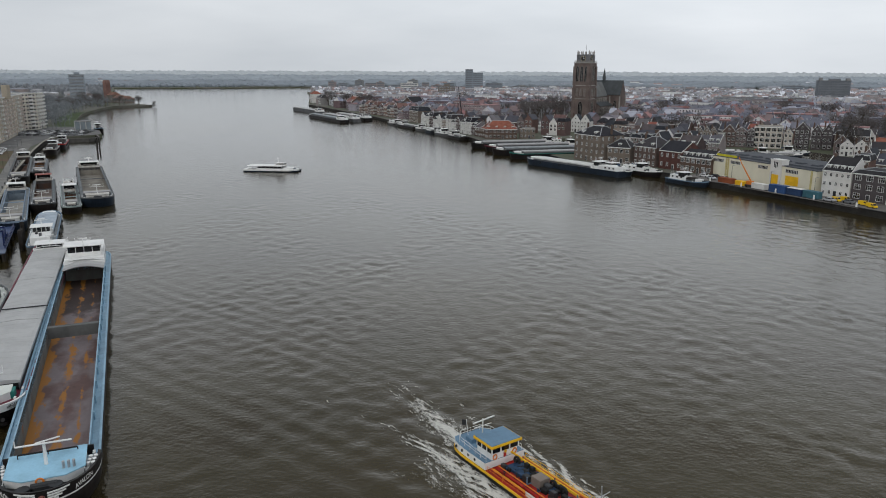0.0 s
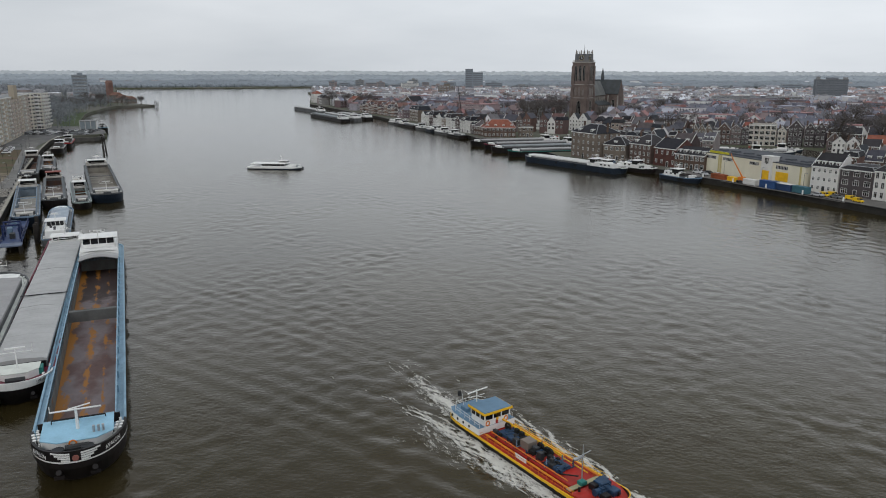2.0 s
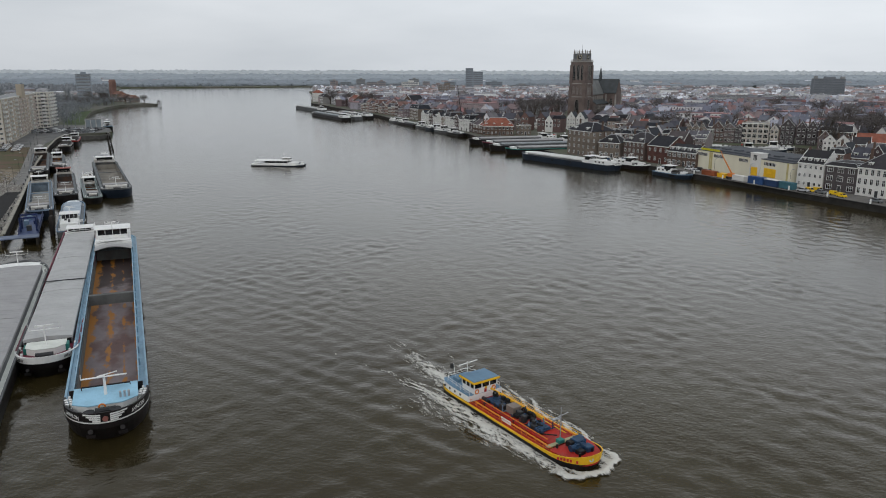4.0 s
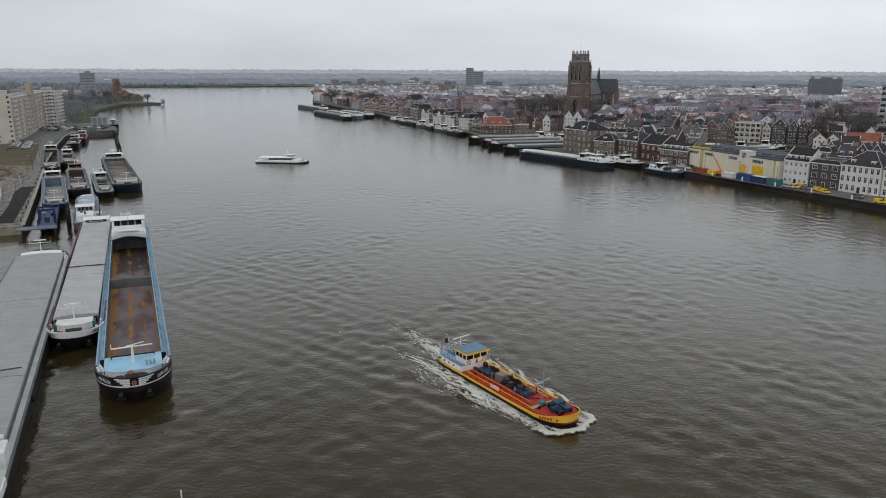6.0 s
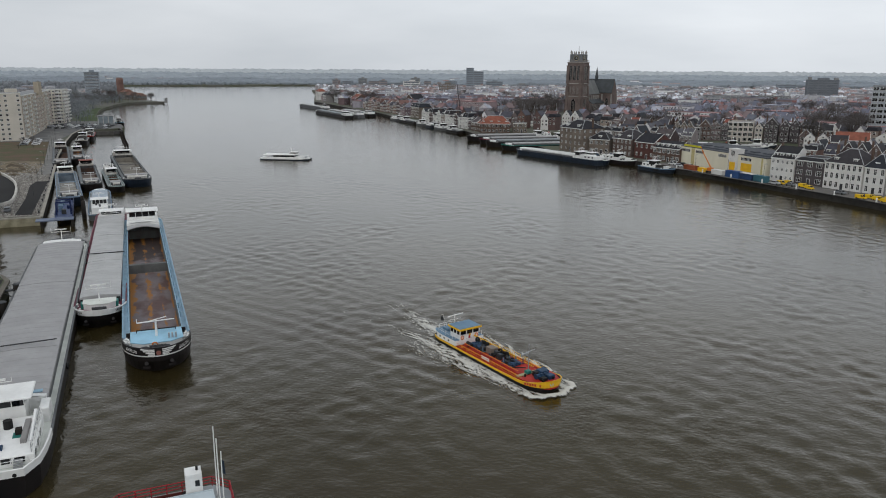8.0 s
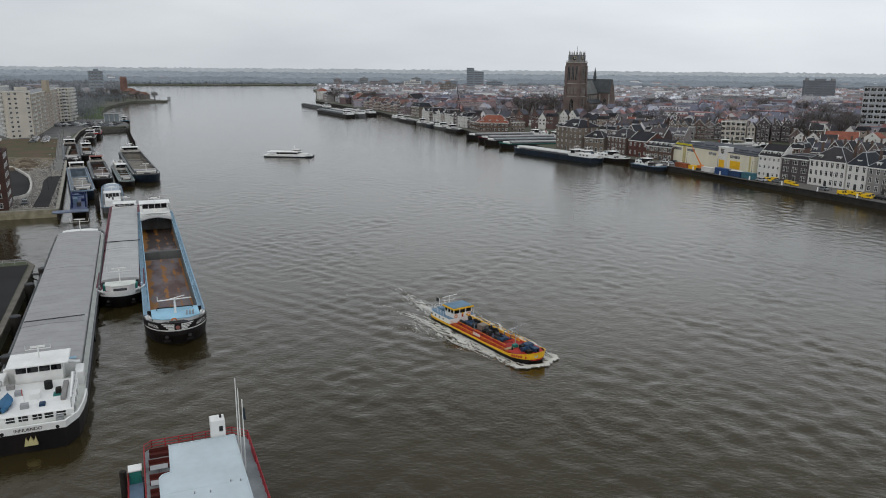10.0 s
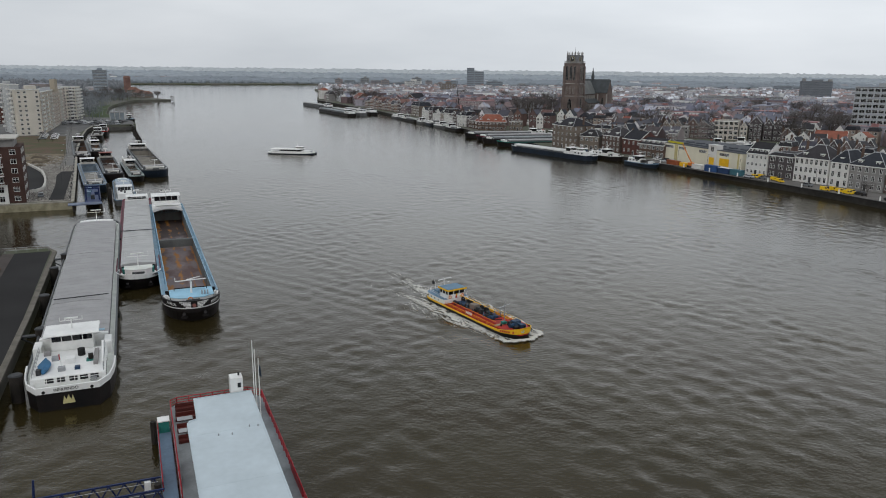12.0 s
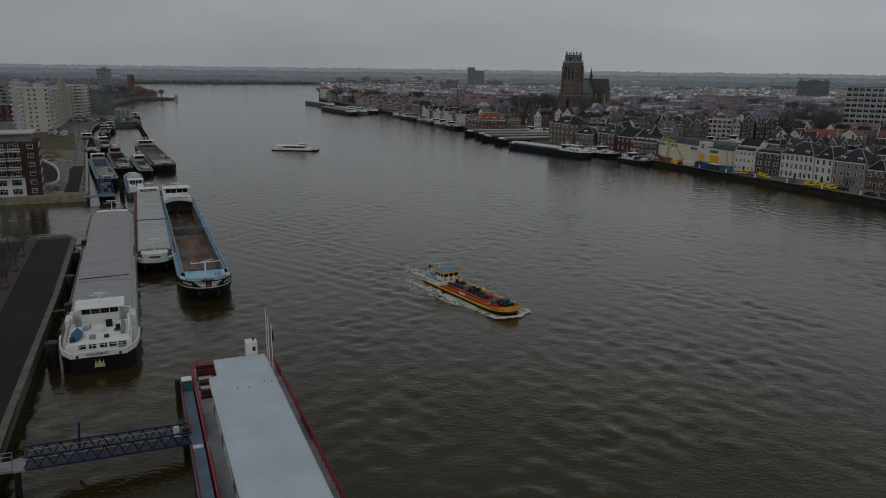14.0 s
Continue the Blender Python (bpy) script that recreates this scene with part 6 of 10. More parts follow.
def church():
    t = thing("church", pose(112.8, 722.0, 2.2, 0, 0, -32.6), "large brick gothic church with a massive square clock tower", "church")
    # tower, square about the origin
    stages = [(8.35, 0, 17.6), (8.15, 17.6, 30.0), (7.9, 30.0, 50.5)]
    for k, (r, z0, z1) in enumerate(stages):
        m = Mesh()
        m.box(-r, r, -r, r, z0, z1)
        st = part("tower_stage", m, SANDSTONE, t)
        c = Mesh()
        c.box(-r - 0.5, r + 0.5, -r - 0.5, r + 0.5, z1, z1 + 0.7, top=0.35)
        part("cornice", c, SANDSTONE_LIGHT, st)
        for sx in (-1, 1):
            for sy in (-1, 1):
                for e in (0, 1):
                    b = Mesh()
                    dx, dy = (1.3, 0.55) if e else (0.55, 1.3)
                    x, y = sx * (r + (-1.3 if e else 0.5)), sy * (r + (0.5 if e else -1.3))
                    b.box(x - dx, x + dx, y - dy, y + dy, z0, z1 - 1.2 - k * 0.8, top=0.15)
                    part("buttress", b, SANDSTONE, st)
    big, mid, low = lancet_window(2.7, 13.8, mull=1), lancet_window(1.9, 7.6, glass=SANDSTONE), lancet_window(4.0, 12.5)
    for a in range(4):
        for x in (-5.0, 0, 5.0):
            ob = part("belfry_window", big, None, t)
            ob.matrix_local = pose(0, 0, 34.0, 0, 0, a * 90) @ pose(x * 0.86, -7.92, 0)
            ob = part("blind_niche", mid, None, t)
            ob.matrix_local = pose(0, 0, 20.2, 0, 0, a * 90) @ pose(x * 0.76, -8.17, 0)
        ob = part("tower_window", low, None, t)
        ob.matrix_local = pose(0, 0, 3.0, 0, 0, a * 90) @ pose(0, -8.37, 0)
    top = Mesh()
    top.box(-5.75, 5.75, -5.75, 5.75, 51.2, 58.0)
    top.box(-6.1, 6.1, -6.1, 6.1, 58.0, 58.5)
    for sx in (-1, 1):
        for sy in (-1, 1):
            top.box(sx * 5.6 - 0.8, sx * 5.6 + 0.8, sy * 5.6 - 0.8, sy * 5.6 + 0.8, 51.2, 58.3)
    tp = part("clock_stage", top, mat("pale_stone_crown", (0.20, 0.205, 0.215), 0.9, var=0.3, scale=0.3), t, "weathered pale stone clock crown")
    face = Mesh()
    face.rod((0, -5.95, 0), (0, -5.75, 0), 2.7, n=24)
    fm = face.data("clock_face", DARK_STEEL)
    ring = Mesh()
    ring.torus((0, -5.96, 0), (0, 1, 0), 2.4, 0.22, 24, 5)
    rm = ring.data("clock_ring", mat("gilding", (0.42, 0.36, 0.22), 0.5, var=0.2))
    hand = Mesh()
    hand.box(-0.12, 0.12, -6.06, -5.98, -0.4, 2.2)
    hand.box(-0.4, 1.6, -6.08, -6.0, -0.12, 0.12)
    hm = hand.data("clock_pointer", TRIM_WHITE)
    for a in range(4):
        ob = part("clock_face", fm, None, tp)
        ob.matrix_local = pose(0, 0, 54.7, 0, 0, a * 90)
        part("clock_ring", rm, None, ob)
        part("clock_pointer", hm, None, ob)
    pin = Mesh()
    pin.box(-0.8, 0.8, -0.8, 0.8, 0, 3.2)
    pin.rings([[(-1.0, -1.0, 3.2), (1.0, -1.0, 3.2), (1.0, 1.0, 3.2), (-1.0, 1.0, 3.2)], [(-0.1, -0.1, 6.4), (0.1, -0.1, 6.4), (0.1, 0.1, 6.4), (-0.1, 0.1, 6.4)]], cap=True)
    pm = pin.data("pinnacle", SANDSTONE_LIGHT)
    for x, y in ((-6.4, -6.4), (6.4, -6.4), (6.4, 6.4), (-6.4, 6.4), (-2.4, -6.6), (2.4, -6.6), (-2.4, 6.6), (2.4, 6.6), (-6.6, -2.4), (-6.6, 2.4), (6.6, -2.4), (6.6, 2.4)):
        ob = part("pinnacle", pm, None, tp)
        s = 1.0 if abs(x) + abs(y) > 11 else 0.62
        ob.location, ob.scale = (x * 0.88, y * 0.88, 57.2 if s == 1.0 else 58.4), (s * 0.62, s * 0.62, s * 0.82)
    bal = Mesh()
    q = 7.7
    rail(bal, [(-q, -q), (q, -q), (q, q), (-q, q), (-q, -q)], 51.2, 1.6, 0.12, 1.8)
    part("balustrade", bal, SANDSTONE_LIGHT, tp)
    pole = Mesh()
    pole.rod((0, 0, 59.5), (0, 0, 67.0), 0.22, 0.08, 6)
    part("flagpole", pole, DARK_STEEL, tp)
    # nave, transept, choir run off behind the tower
    N = pose(0, 0, 0, 0, 0, 90)
    def long_part(name, x0, x1, w, eave, ridge, roof, wallm=SANDSTONE, windows=0, parent=None, turn=0.0, wside=(-1, 1), wh=11.0):
        P = N @ pose(0, 0, 0, 0, 0, 0)
        holder = parent or t
        m = Mesh()
        m.box(x0, x1, -w / 2, w / 2, 0, eave)
        for x in (x0, x1):
            m.add([(x, -w / 2, eave), (x, w / 2, eave), (x, 0, ridge)], [(0, 1, 2)])
        wl_ = part(name, m, wallm, holder)
        wl_.matrix_local = P @ pose(*((x0 + x1) / 2, 0, 0) if turn else (0, 0, 0), 0, 0, 0)
        if turn:
            wl_.matrix_local = N @ pose(turn, 0, 0, 0, 0, 90)
        r = Mesh()
        prof = [(-w / 2 - 0.5, eave - 0.5), (0, ridge + 0.2), (w / 2 + 0.5, eave - 0.5)]
        ring = [[(x, y, z) for y, z in prof] + [(x, y, z + 0.5) for y, z in reversed(prof)] for x in (x0 - 0.2, x1 + 0.2)]
        r.rings(ring)
        r.add(ring[0], [(0, 1, 4, 5), (1, 2, 3, 4)])
        r.add(ring[1], [(5, 4, 1, 0), (4, 3, 2, 1)])
        part(name + "_roof", r, roof, wl_)
        if windows:
            lw = lancet_window(2.8, min(wh, eave - 3.5))
            for s in wside:
                for k in range(windows):
                    x = x0 + (x1 - x0) * (k + 0.5) / windows
                    ob = part("lancet_window", lw, None, wl_)
                    ob.matrix_local = pose(x, s * w / 2, 2.4, 0, 0, 0 if s < 0 else 180)
                    b = Mesh()
                    xx = x0 + (x1 - x0) * k / windows
                    b.box(xx - 0.6, xx + 0.6, s * w / 2 - (2.2 if s < 0 else 0), s * w / 2 + (2.2 if s > 0 else 0), 0, eave - 1.5, top=0.3)
                    part("buttress", b, SANDSTONE_LIGHT, wl_)
        return wl_
    slate2 = mat("grey_lead_roof", (0.17, 0.175, 0.17), 0.6, var=0.25, scale=0.2, fine=2)
    long_part("nave", 7, 41, 13, 20, 32.5, slate2, windows=6)
    long_part("aisle", 9, 41, 25, 11, 19.5, SLATE, windows=6)
    long_part("transept", -20, 20, 13, 21, 34.0, SLATE, windows=4, turn=47, wh=13)
    long_part("choir", 53, 82, 13, 20, 32.5, SLATE, windows=6)
    sp = Mesh()
    sp.rings([[(r * math.cos(a * math.pi / 4), r * math.sin(a * math.pi / 4), z) for a in range(8)] for r, z in ((1.6, 32), (1.6, 36), (2.0, 36.2), (0.12, 46.5))], cap=True)
    s_ = part("fleche", sp, SLATE, t, "slender slate spire")
    s_.matrix_local = N @ pose(47, 0, 0)


church()


# ---- larger buildings that rise over the town ----
def slab(where, w, d, h, label, wall, rows, cols, win, name="office_block", category="building", side_cols=0, roof_hut=True, balcony=False, frame=None, ww=None, wh=None, group="tall buildings", bars=1):
    t = thing(name, where, label, category, group)
    m = Mesh()
    m.box(-w / 2, w / 2, 0, d, 0, h)
    part("wall", m, wall, t)
    r = Mesh()
    r.box(-w / 2 - 0.2, w / 2 + 0.2, -0.2, d + 0.2, h, h + 0.5)
    rf = part("roof", r, ROOF_FLAT, t)
    if roof_hut:
        q = Mesh()
        q.block(-w * 0.15, w * 0.2, d * 0.3, d * 0.75, h + 0.5, h + 3.2)
        part("lift_house", q, wall, rf)
    ww = ww or w / cols * 0.6
    wh = wh or h / rows * 0.55
    fh = h / rows
    glass = FAR_GLASS if where.translation.y > 800 else None
    put_windows(t, [(-w / 2 + w * (c + 0.5) / cols, 0, fh * (s + 0.55), 0) for s in range(rows) for c in range(cols)], ww, wh, bars, frame or TRIM_WHITE, glass)
    if side_cols:
        put_windows(t, [(-w / 2, d * (c + 0.5) / side_cols, fh * (s + 0.55), 270) for s in range(rows) for c in range(side_cols)], min(ww, d / side_cols * 0.6), wh, bars, frame or TRIM_WHITE)
    if balcony:
        b = Mesh()
        b.box(-ww * 0.62, ww * 0.62, -1.3, 0, -0.12, 0.0)
        b.box(-ww * 0.62, ww * 0.62, -1.35, -1.27, 0, 0.95)
        for s in (-1, 1):
            b.box(s * ww * 0.62 - 0.04, s * ww * 0.62 + 0.04, -1.27, 0, 0, 0.95)
        bme = b.data("balcony", frame or TRIM_WHITE)
        for s in range(1, rows):
            for c in range(cols):
                ob = part("balcony", bme, None, t)
                ob.location = (-w / 2 + w * (c + 0.5) / cols, 0, fh * s + 0.1)
    return t


slab(pose(537, 1120, 2.2, 0, 0, -14), 43, 18, 31.5, "broad dark grey office slab behind the town", mat("dark_grey_panels", (0.19, 0.205, 0.23), 0.8, var=0.2, scale=0.1), 9, 1, None, frame=DARK_STEEL, ww=40, wh=1.6, bars=9)
m = Mesh()
m.box(-20, -16, 3, 12, 32, 36)
m.box(16, 21, 3, 12, 32, 35)
tagged(new("plant_room", m.data("plant_room", CONCRETE_OLD)), "dark rooftop plant rooms", kind="structure").matrix_world = pose(537, 1120, 2.2, 0, 0, -14)
slab(pose(299, 482, 2.2, 0, 0, -30), 40, 15, 33.5, "pale grey tower block with a grid of dark windows", mat("pale_panels", (0.36, 0.38, 0.40), 0.8, var=0.15, scale=0.1, fine=1), 9, 10, None, side_cols=4, ww=3.3, wh=2.2, bars=1)
# distance haze is put into this blue-grey of far blocks and window surrounds
HAZE_GREY = mat("haze_blue_grey", (0.26, 0.295, 0.33), 0.8, var=0.15, scale=0.1)
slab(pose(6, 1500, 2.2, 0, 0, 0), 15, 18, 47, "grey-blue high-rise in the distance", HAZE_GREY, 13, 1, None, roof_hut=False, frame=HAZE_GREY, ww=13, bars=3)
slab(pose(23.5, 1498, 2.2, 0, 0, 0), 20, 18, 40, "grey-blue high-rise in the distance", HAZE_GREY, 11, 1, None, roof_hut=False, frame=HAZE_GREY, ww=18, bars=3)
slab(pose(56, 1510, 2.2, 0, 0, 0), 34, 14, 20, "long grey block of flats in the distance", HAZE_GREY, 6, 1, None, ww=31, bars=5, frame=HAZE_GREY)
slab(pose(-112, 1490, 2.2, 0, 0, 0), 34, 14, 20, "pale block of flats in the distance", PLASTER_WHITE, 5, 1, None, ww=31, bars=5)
slab(pose(-30, 1180, 2.2, 0, 0, 5), 26, 14, 20, "brown block of flats behind the old town", BRICK_GREY, 6, 6, None)
slab(pose(330, 860, 2.2, 0, 0, -20), 95, 12, 15, "long low flats with white parapets", CONCRETE_OLD, 5, 3, None, roof_hut=False, ww=29, bars=7)
slab(pose(210, 930, 2.2, 0, 0, -8), 70, 14, 11, "long white low block beyond the church", PLASTER_WHITE, 3, 3, None, roof_hut=False, ww=21, bars=5)
slab(pose(600, 1010, 2.2, 0, 0, -25), 60, 14, 21, "brown brick flats beyond the town", BRICK_MIX, 6, 2, None, ww=27, bars=5)
slab(pose(-494, 948, 2.5, 0, 0, 25), 18, 14, 36.5, "grey-blue office tower with glazed upper floors", HAZE_GREY, 9, 1, None, ww=16.5, wh=2.4, bars=5, frame=TRIM_WHITE)
# rose of far flats, paled to carry the haze
HAZE_ROSE = mat("haze_pale_rose", (0.34, 0.29, 0.285), 0.85, var=0.2, scale=0.1)
for k, (x, y, w, h) in enumerate([(-310, 1730, 14, 19), (-284, 1740, 22, 16), (-240, 1690, 18, 23), (-214, 1700, 26, 17), (-180, 1590, 16, 20), (-152, 1640, 24, 14), (-120, 1700, 20, 24), (-92, 1715, 16, 18), (-62, 1660, 24, 13), (-40, 1760, 26, 17), (120, 1640, 40, 12), (260, 1500, 50, 11), (420, 1420, 46, 13), (640, 1500, 36, 18), (350, 1280, 40, 12), (150, 1250, 44, 11), (240, 1120, 36, 11)]):
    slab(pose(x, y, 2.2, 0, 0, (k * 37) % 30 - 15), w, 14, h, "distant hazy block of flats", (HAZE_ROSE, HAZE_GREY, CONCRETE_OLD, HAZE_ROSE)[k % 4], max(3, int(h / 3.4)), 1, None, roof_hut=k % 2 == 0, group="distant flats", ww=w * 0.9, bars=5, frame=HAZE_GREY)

# theatre-like hall with hipped red roof, church roofs of the old town
house(pose(-62, 800, 2.2, 0, 0, -30), 14, 24, 9, 7, "front", BRICK_BROWN, ROOF_DARK, "old brick church hall with steep dark roof", 2, 3, 2.0, 4.0, group="old town halls")
house(pose(-134, 866, 2.2, 0, 0, -66), 22, 14, 9, 5, "side", BRICK_BROWN, ROOF_RED, "large brick house with red tiled roof", 3, 8, group="old town halls")
house(pose(-44, 641, 2.2, 0, 0, -67), 22, 12, 10, 3.5, "mansard", BRICK_GREY, ROOF_DARK, "tall grey-brown block with white windows on the old quay", 4, 8, group="old town halls", dormers=3)
house(pose(-192, 978, 2.2, 0, 0, -66), 24, 12, 9, 3.5, "hip", PLASTER_GREY, ROOF_DARK, "large white riverside mansion", 3, 9, group="old town halls")
for k in range(13):
    q = Vector((-60.5, 692, 0)) + Vector((-0.447, 0.894, 0)) * (9.4 * k)
    house(pose(q.x, q.y, 2.2, 0, 0, -63 + (k % 3)), 9.2, 11, 7.4 + 1.2 * ((k * 5) % 3), 3.6, ("side", "front", "side", "mansard")[k % 4], (BRICK_TERRA, BRICK_MIX, BRICK_TERRA, BRICK_BROWN)[k % 4], (ROOF_MIX, FADED_ROOF, ROOF_MIX)[k % 3], "terracotta brick waterfront house with white windows", 3, 4, 1.3, 1.6, group="old town terrace", dormers=1 if k % 2 else 0)
house(pose(-212, 1032, 2.2, 0, 0, -66), 18, 12, 12, 4, "hip", PLASTER_WHITE, ROOF_RED, "tall white riverside house with red roof", 4, 7, group="old town halls")


# ---- trees ----
def tree_meshes(seed, h, spread, blades):
    r = random.Random(seed)
    tr, cr = Mesh(), Mesh()
    fork = h * 0.32
    tr.rod((0, 0, 0), (0.1, 0, fork), h * 0.028, h * 0.018, 7)
    tips = []
    for k in range(7):
        a = k * 2.4 + r.uniform(-0.4, 0.4)
        e = (math.cos(a) * spread * r.uniform(0.35, 0.6), math.sin(a) * spread * r.uniform(0.35, 0.6), h * r.uniform(0.6, 0.85))
        tr.rod((0.1, 0, fork * r.uniform(0.8, 1.0)), e, h * 0.012, h * 0.004, 5)
        tips.append(Vector(e))
        for q in range(3):
            b = a + r.uniform(-1, 1)
            f = Vector(e) * r.uniform(0.7, 0.95) + Vector((0, 0, fork * 0.1))
            g2 = f + Vector((math.cos(b) * spread * 0.4, math.sin(b) * spread * 0.4, h * r.uniform(0.05, 0.22)))
            tr.rod(f, g2, h * 0.005, h * 0.002, 4)
            tips.append(g2)
    for k in range(blades):
        c = r.choice(tips)
        o = Vector((r.gauss(0, 1), r.gauss(0, 1), r.gauss(0, 0.8))) * spread * 0.2
        p = c + o
        d = (o + Vector((0, 0, spread * 0.12)) + Vector((r.gauss(0, 1), r.gauss(0, 1), r.gauss(0, 1))) * spread * 0.08).normalized() * spread * r.uniform(0.14, 0.3)
        s = Vector((r.gauss(0, 1), r.gauss(0, 1), r.gauss(0, 1))).cross(d).normalized() * spread * r.uniform(0.012, 0.03)
        cr.add([p - s, p + s, p + d], [(0, 1, 2)])
    return tr.data("trunk", BARK), cr.data("crown", TWIGS)


TREES = [tree_meshes(40 + k, (11, 13, 9, 15)[k], (4.2, 4.8, 3.6, 5.2)[k], 620) for k in range(4)]
tree_rng = random.Random(3)


def tree(x, y, z, s=1.0, kind=None, group="bare street trees"):
    tr, cr = TREES[tree_rng.randrange(4) if kind is None else kind]
    t = thing("tree", pose(x, y, z, 0, 0, tree_rng.uniform(0, 360)) @ Matrix.Diagonal((s, s, s, 1)), "bare winter tree with dense brown twigs", "tree", group)
    part("trunk", tr, None, t)
    part("crown", cr, None, t)
    return t


for x, y in TOWN_SPOTS:
    if math.hypot(x, y) < 1000 and tree_rng.random() < 0.85 and free(x, y):
        tree(x, y, 2.2, tree_rng.uniform(0.8, 1.25))
for k in range(26):
    far_ = tree_rng.uniform(590, 705)
    tree(8 + (far_ + 57) * tree_rng.uniform(0.062, 0.113), far_, 2.2, tree_rng.uniform(1.0, 1.5), group="trees by the church")
for k in range(14):
    tree(126 + tree_rng.uniform(-8, 30), 672 + tree_rng.uniform(-24, 24), 2.2, tree_rng.uniform(0.6, 0.95), group="trees by the church")
for k in range(22):
    far_ = tree_rng.uniform(400, 560)
    tree(9 + (far_ + 67) * tree_rng.uniform(0.405, 0.478), far_, 2.2, tree_rng.uniform(1.0, 1.5), group="trees round the tower block")
for k in range(24):
    tree(-128 - k * 3.4 + tree_rng.uniform(-4, 30), 850 + k * 7.5, 2.2, tree_rng.uniform(0.9, 1.3), group="old town trees")

# woods far off
wood, mid_wood, last_wood, shore_wood = Mesh(), Mesh(), Mesh(), Mesh()
wr = random.Random(8)


def clump(m, x, y, z, r, h, wide=1.0):
    n = 6
    a0 = wr.uniform(0, 6)
    rings = []
    for k, (q, f) in enumerate(((0.75, 0.0), (1.0, 0.45), (0.6, 0.85))):
        rings.append([(x + wide * r * q * wr.uniform(0.75, 1.2) * math.cos(a0 + i * 1.047), y + r * q * wr.uniform(0.75, 1.2) * math.sin(a0 + i * 1.047), z + h * f * wr.uniform(0.85, 1.12)) for i in range(n)])
    m.rings(rings, cap=False)
    m.add(rings[-1] + [(x, y, z + h * wr.uniform(0.95, 1.1))], [(i, (i + 1) % n, n) for i in range(n)])


def bare_tree(m, x, y, z, r, h, n=46):
    """A far bare tree: thin trunk and a spray of twigs."""
    m.add([(x - 0.25, y, z), (x + 0.25, y, z), (x, y, z + h * 0.8)], [(0, 1, 2)])
    for _ in range(n):
        a, e = wr.uniform(0, 6.283), wr.gauss(0.55, 0.35)
        q = wr.random() ** 0.5
        px_, py_, pz_ = x + r * q * math.cos(a) * math.cos(e), y + r * q * math.sin(a) * math.cos(e), z + h * (0.30 + 0.55 * abs(math.sin(e)) * q + 0.12 * wr.random())
        t_ = r * wr.uniform(0.25, 0.5)
        dx, dy, dz = math.cos(a) * t_ * 0.6, math.sin(a) * t_ * 0.6, t_ * wr.uniform(0.3, 1.0)
        b_ = wr.uniform(0, 3.14)
        s_ = r * wr.uniform(0.035, 0.075)
        m.add([(px_ - s_ * math.cos(b_), py_ - s_ * math.sin(b_), pz_), (px_ + s_ * math.cos(b_), py_ + s_ * math.sin(b_), pz_ + s_ * 0.5), (px_ + dx, py_ + dy, pz_ + dz)], [(0, 1, 2)])


town_wood = Mesh()
LEFT_POLY = [(-5200, -14)] + LEFT_EDGE + LEFT_FAR + [(-5200, 1838)]
count = 0
while count < 1900:
    x, y = wr.uniform(-1500, -300), wr.uniform(520, 1830)
    if inside(LEFT_POLY, x, y) and near_edge(LEFT_EDGE + LEFT_FAR, x, y) > 10 and math.hypot(x + 470, y - 985) > 45 and x > -60 - y * 0.95:
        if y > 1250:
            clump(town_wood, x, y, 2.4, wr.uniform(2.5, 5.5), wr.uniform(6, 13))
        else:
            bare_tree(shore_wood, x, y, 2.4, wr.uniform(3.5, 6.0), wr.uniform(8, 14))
        count += 1
for k in range(14000):
    y = 2110 + 2780 * wr.random() ** 1.3
    x = wr.uniform(-0.72, 0.72) * y
    rise = 1.0 + 0.28 * math.sin(x * 0.011 + y * 0.002) + 0.18 * math.sin(x * 0.037 + 1.3)
    tall = wr.uniform(6.5, 10.5) * rise if y < 2900 else (y - 2900) * 0.0165 + wr.uniform(10, 14) * (0.7 + 0.3 * rise)
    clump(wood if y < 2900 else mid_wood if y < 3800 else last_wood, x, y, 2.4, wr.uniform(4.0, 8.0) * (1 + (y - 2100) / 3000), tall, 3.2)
for k in range(700):
    x = wr.uniform(-1500, 200)
    clump(wood, x, 1900 + wr.uniform(0, 25) + max(0.0, (x + 870)) * 0.42 + (60 if x > -622 else 0) + 40, 2.4, wr.uniform(4, 8), wr.uniform(6, 11), 1.3)
for k in range(1700):
    y = wr.uniform(640, 2080)
    x = wr.uniform(-0.16, 0.72) * y
    if inside(RIGHT_POLY, x, y) and near_edge(RIGHT_FAR, x, y) > 25:
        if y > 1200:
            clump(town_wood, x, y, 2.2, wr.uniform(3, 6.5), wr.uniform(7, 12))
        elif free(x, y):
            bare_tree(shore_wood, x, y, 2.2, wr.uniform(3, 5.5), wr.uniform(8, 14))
for k in range(9000):
    x, y = wr.uniform(-560, -300), wr.uniform(540, 1000)
    e_ = near_edge(LEFT_FAR, x, y)
    if inside(LEFT_POLY, x, y) and 5 < e_ < 190 and wr.random() < min(0.3, 0.12 + e_ / 300) and math.hypot(x + 470, y - 985) > 30:
        bare_tree(shore_wood, x, y, 2.4, wr.uniform(3, 5.5), wr.uniform(8, 15), 40)
# three bands by distance, each with more haze painted into its base colour
tagged(new("distant_woods", wood.data("distant_woods", FAR_WOOD, smooth=True)), "bare woods along the horizon, haze painted into their blue-grey", "woods", kind="stuff")
tagged(new("outer_woods", mid_wood.data("outer_woods", mat("haze_blue_woods", (0.31, 0.345, 0.375), 1.0, var=0.08, scale=0.004, fine=0.1, tint=0.08, island=True, bump=0), smooth=True)), "woods beyond the river, blue-grey from painted-in haze", "woods", kind="stuff")
